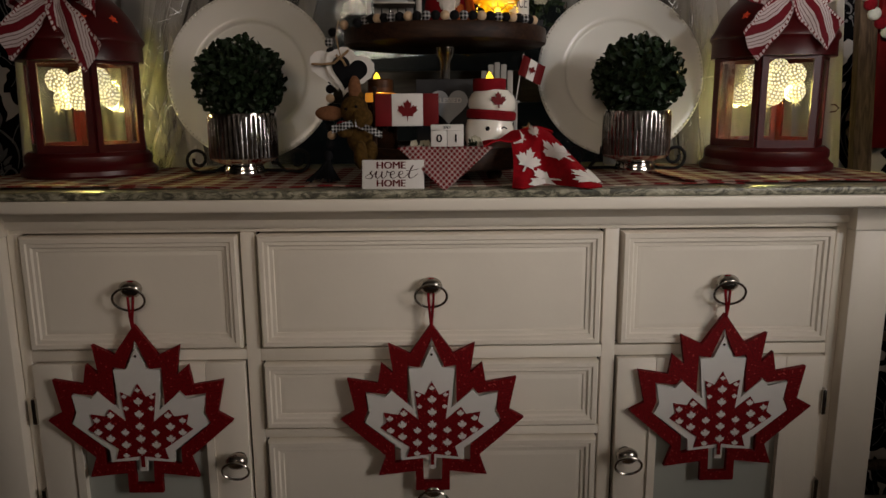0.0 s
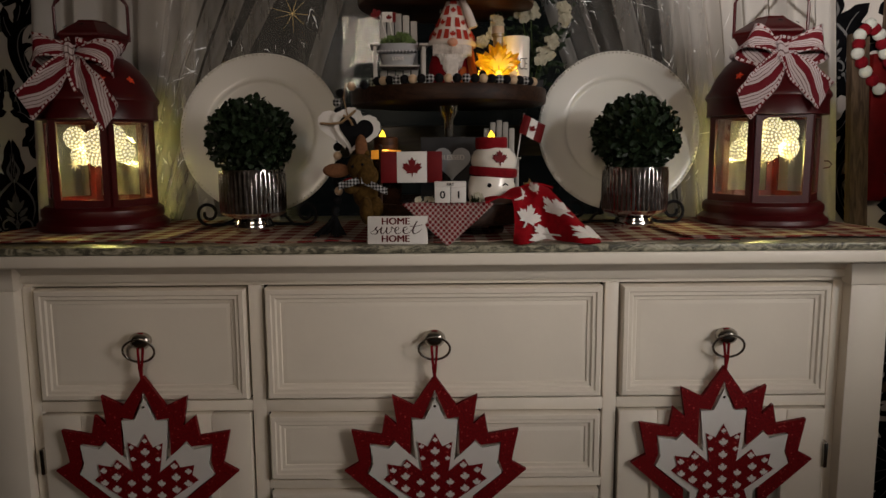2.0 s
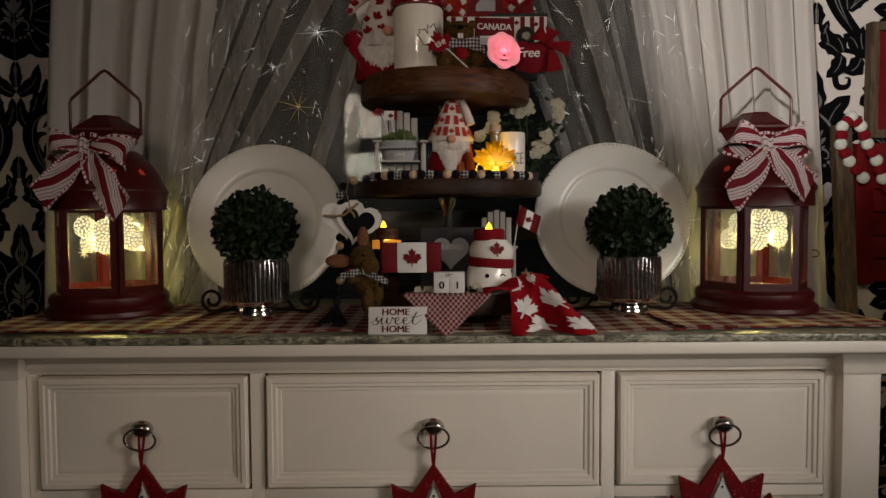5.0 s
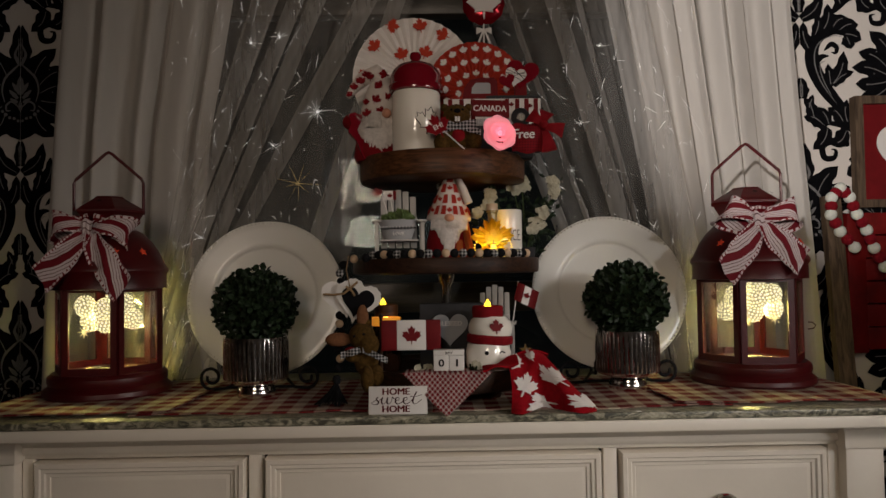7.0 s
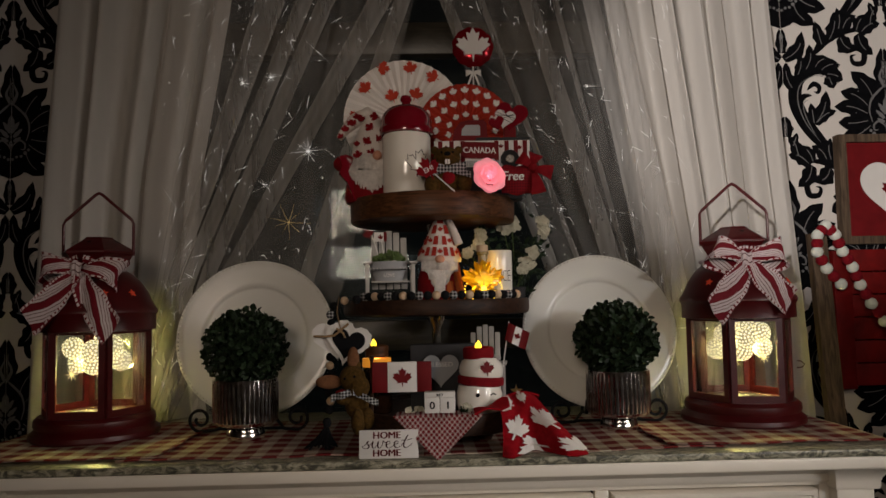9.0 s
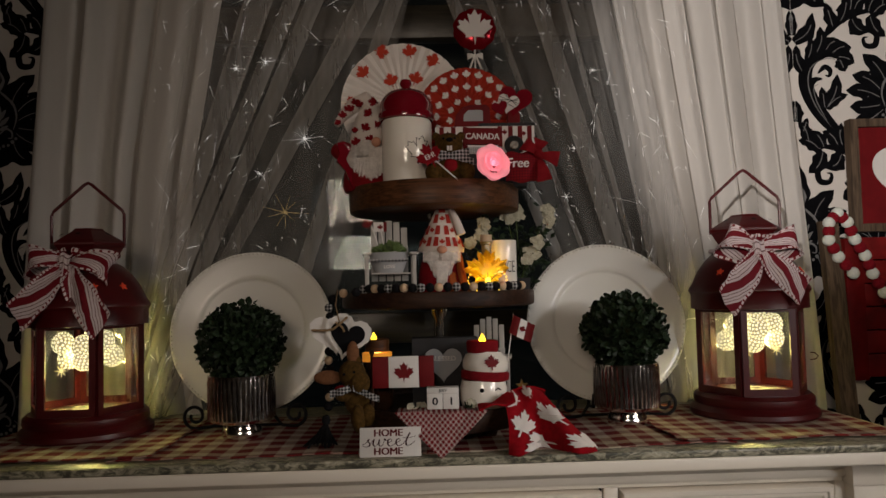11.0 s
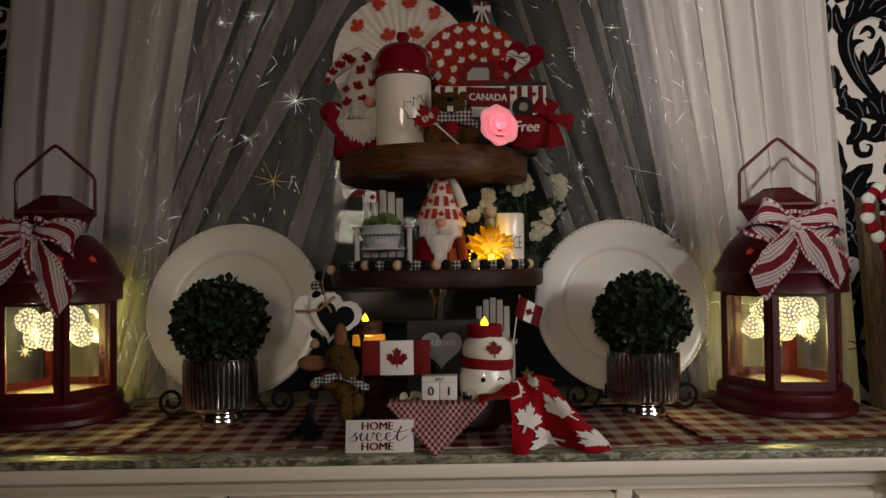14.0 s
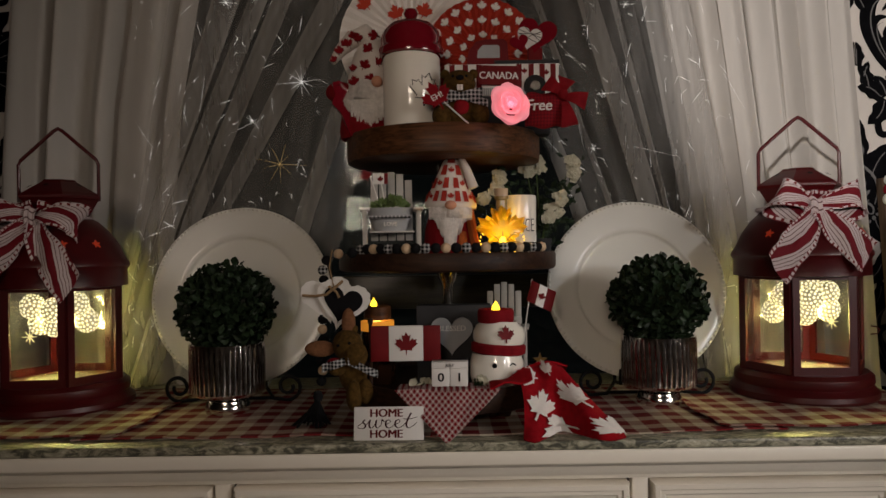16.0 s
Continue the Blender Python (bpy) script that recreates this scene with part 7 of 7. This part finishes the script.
# ---- right of the window: framed print, shutter, ladder and felt garland ----
fr = thing("framed_print", "framed red print of a white heart and maple leaf", "picture", (1.215, WALL - 0.004, 1.463))
part("frame", ring_slab(((-0.15, -0.14), (0.15, -0.14), (0.15, 0.14), (-0.15, 0.14)), ((-0.130, -0.120), (0.130, -0.120), (0.130, 0.120), (-0.130, 0.120)), -0.026, 0), OLD_WOOD, fr, "dark brown wooden frame")
part("print", box(-0.131, 0.131, -0.014, -0.010, -0.121, 0.121), RED_PAINT, fr, "red background")
part("heart", slab(heart_outline(0.098, 0, 0.0, 60), -0.0155, -0.0142), WHITE_WOOD, fr, "white printed heart")
part("leaf", slab(leaf_outline(0.040, 0, 0.0), -0.0168, -0.0156), RED_PAINT, fr, "red printed leaf")

SHUT0 = 0.968
sh = thing("slatted_shutter", "red painted slatted shutter hung on the papered wall", "shutter", (1.23, 0.455, 0.0))
for x in (-0.20, 0.20):
    part("stile", box(x - 0.022, x + 0.022, -0.012, 0.0645, SHUT0, 1.305, 0.002), RED_SHUT := mat("worn_red_wood", (0.14, 0.004, 0.004), 0.6, vary=0.35, scale=20, bump=0.2), sh)
for i in range(6):
    z = SHUT0 + 0.008 + 0.0555 * i
    part("slat", box(-0.178, 0.178, -0.010, 0.008, z, z + 0.053, 0.002), RED_SHUT, sh)

ld = thing("blanket_ladder", "weathered brown wooden ladder leaning against the papered wall", "ladder")
for x in (0.950, 1.30):
    b = bmesh.new()
    c0, c1 = Vector((x, 0.28, 0.0)), Vector((x + 0.008, 0.425, 1.345))
    rows = [[b.verts.new(c + Vector((dx, dy, 0))) for dx, dy in ((-0.020, -0.011), (0.020, -0.011), (0.020, 0.011), (-0.020, 0.011))] for c in (c0, c1)]
    for i in range(4):
        b.faces.new((rows[0][i], rows[0][(i + 1) % 4], rows[1][(i + 1) % 4], rows[1][i]))
    b.faces.new(rows[0])
    b.faces.new(rows[1])
    part("rail", b, OLD_WOOD, ld)
for z in (0.25, 0.55, 0.82):
    y = 0.28 + 0.145 * z / 1.345
    part("rung", tube([(0.955, y, z), (1.30, y, z)], 0.012, 10), OLD_WOOD, ld)


def felt_garland():
    ob = thing("felt_ball_garland", "red and white felt ball garland hung over the ladder", "garland")
    a = ((0.998, 1.222), (0.965, 1.260), (0.944, 1.300), (0.947, 1.340), (0.968, 1.362), (0.990, 1.340), (1.006, 1.300), (1.028, 1.262), (1.044, 1.220), (1.068, 1.175), (1.098, 1.132), (1.135, 1.098))
    whites = [(x, 0.398, z) for x, z in a]
    seq = []
    for p, q in zip(whites, whites[1:]):
        seq += [(p, FELT_W), (tuple((u + v) / 2 for u, v in zip(p, q)), FELT_R)]
    kept = {}
    for c, m in seq:
        if m not in kept:
            bm = ball((0, 0, 0), 0.0138, seg=16, rings=10)
            for v in bm.verts:
                v.co *= 1 + 0.06 * noise.noise(v.co * 120)
            o = part("felt_ball", bm, m, ob)
            kept[m] = o.data
        else:
            o = new("felt_ball", kept[m])
            o.parent = ob
        o.location = c
    part("string", tube([(x, 0.398, z) for x, z in a], 0.001, 5), TWINE, ob)


FELT_W = mat("white_felt", (0.62, 0.64, 0.58), 1.0, vary=0.1, scale=120, bump=0.6, bscale=500)
FELT_R = mat("red_felt", (0.18, 0.006, 0.012), 1.0, vary=0.2, scale=120, bump=0.6, bscale=500)
felt_garland()


# ---- added spotlight fixtures on the far side of the room ----
def added_spotlight(eye, target):
    sp = thing("added_spotlight", "small black spotlight, an added unseen source behind the walk", "lamp", group="wall spotlights")
    sp.matrix_world = look(eye, target)
    tb = lathe(((0.050, -0.01), (0.052, 0.0), (0.052, 0.11), (0.040, 0.13), (0, 0.13), (0, 0.125), (0.038, 0.125), (0.048, 0.108), (0.048, -0.01)), 24)
    part("shade", tb, BLACK, sp)
    part("arm", tube([(0, 0, 0.13), (0, 0.0, 0.20)], 0.008, 8), BLACK, sp)


added_spotlight((-0.95, -2.80, 1.50), (0.97, 0.42, 1.74))
# fixture added round the second, made-up beam
added_spotlight((1.88, -2.60, 1.70), (0.38, 0.1, 0.98))


# ---- starburst lights, and glints drawn as glowing strands on the voile ----
def starburst(x, z, r, n, m, seed, label):
    ob = thing("starburst_light", label, "light", (x, 0.373, z), "starburst lights")
    rnd = random.Random(seed)
    for i in range(n):
        a = 2 * math.pi * i / n + rnd.uniform(-0.15, 0.15)
        q = r * rnd.uniform(0.45, 1.0) * (1.25 if i % max(1, n // 2) == 0 else 0.8)
        part("ray", tube([(0, 0, 0), (q * math.cos(a), rnd.uniform(-0.006, 0.0), q * math.sin(a))], 0.00040, 4, taper=lambda t: 1 - 0.8 * t), m, ob)


for i, (x, z, r, n, gold) in enumerate(((-0.257, 1.553, 0.042, 12, 0), (-0.408, 1.716, 0.022, 8, 0), (-0.342, 1.729, 0.024, 8, 0), (-0.303, 1.388, 0.058, 9, 1), (-0.359, 1.477, 0.016, 7, 0), (-0.500, 1.20, 0.026, 7, 1),
                                        (0.352, 1.520, 0.020, 6, 0), (0.330, 1.41, 0.020, 6, 0), (0.40, 1.70, 0.018, 6, 0), (-0.475, 1.02, 0.020, 7, 1))):
    starburst(x, z, r, n, SPARK_GOLD if gold else SPARK, i, "starburst of thin gold lit wires on the curtain" if gold else "starburst of thin white lit wires on the curtain")


def glints():
    rnd = random.Random(17)
    bm = bmesh.new()
    for i in range(470):
        s = -1 if rnd.random() < 0.5 else 1
        z = rnd.uniform(1.02, 2.10)
        if s < 0:
            x0, x1 = -0.62 + 0.06 * (z - 1.2), spline(z, ((0.95, -0.37), (1.24, -0.27), (1.92, -0.03)))
        else:
            x0, x1 = spline(z, ((0.95, 0.42), (1.24, 0.30), (1.55, 0.20), (1.92, 0.10))), 0.66 - 0.06 * (z - 1.2)
        x = rnd.uniform(x0, x1)
        along = radians(90 + s * 18 + rnd.gauss(0, 32))
        if rnd.random() < 0.12:
            along = rnd.uniform(0, 3.14)
        ln = rnd.choice((0.006, 0.008, 0.010, 0.014, 0.018, 0.024, 0.032, 0.032 if i % 3 else 0.09))
        d = Vector((math.cos(along), 0, math.sin(along)))
        c = Vector((x, 0.374 - rnd.uniform(0, 0.004), z))
        bent = radians(rnd.choice((0, 0, 0, 0, 4, -4, 55, -55, 80))) if ln < 0.05 else 0.0
        e = Vector((math.cos(along + bent), 0, math.sin(along + bent)))
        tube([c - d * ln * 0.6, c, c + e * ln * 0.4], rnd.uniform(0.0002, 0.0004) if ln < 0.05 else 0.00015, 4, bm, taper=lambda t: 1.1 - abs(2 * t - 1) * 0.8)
    ob = part("tinsel_glints", bm, SPARK)
    tagged(ob, "short glowing strands drawn as glints over the voile", "tinsel", kind="stuff")


glints()
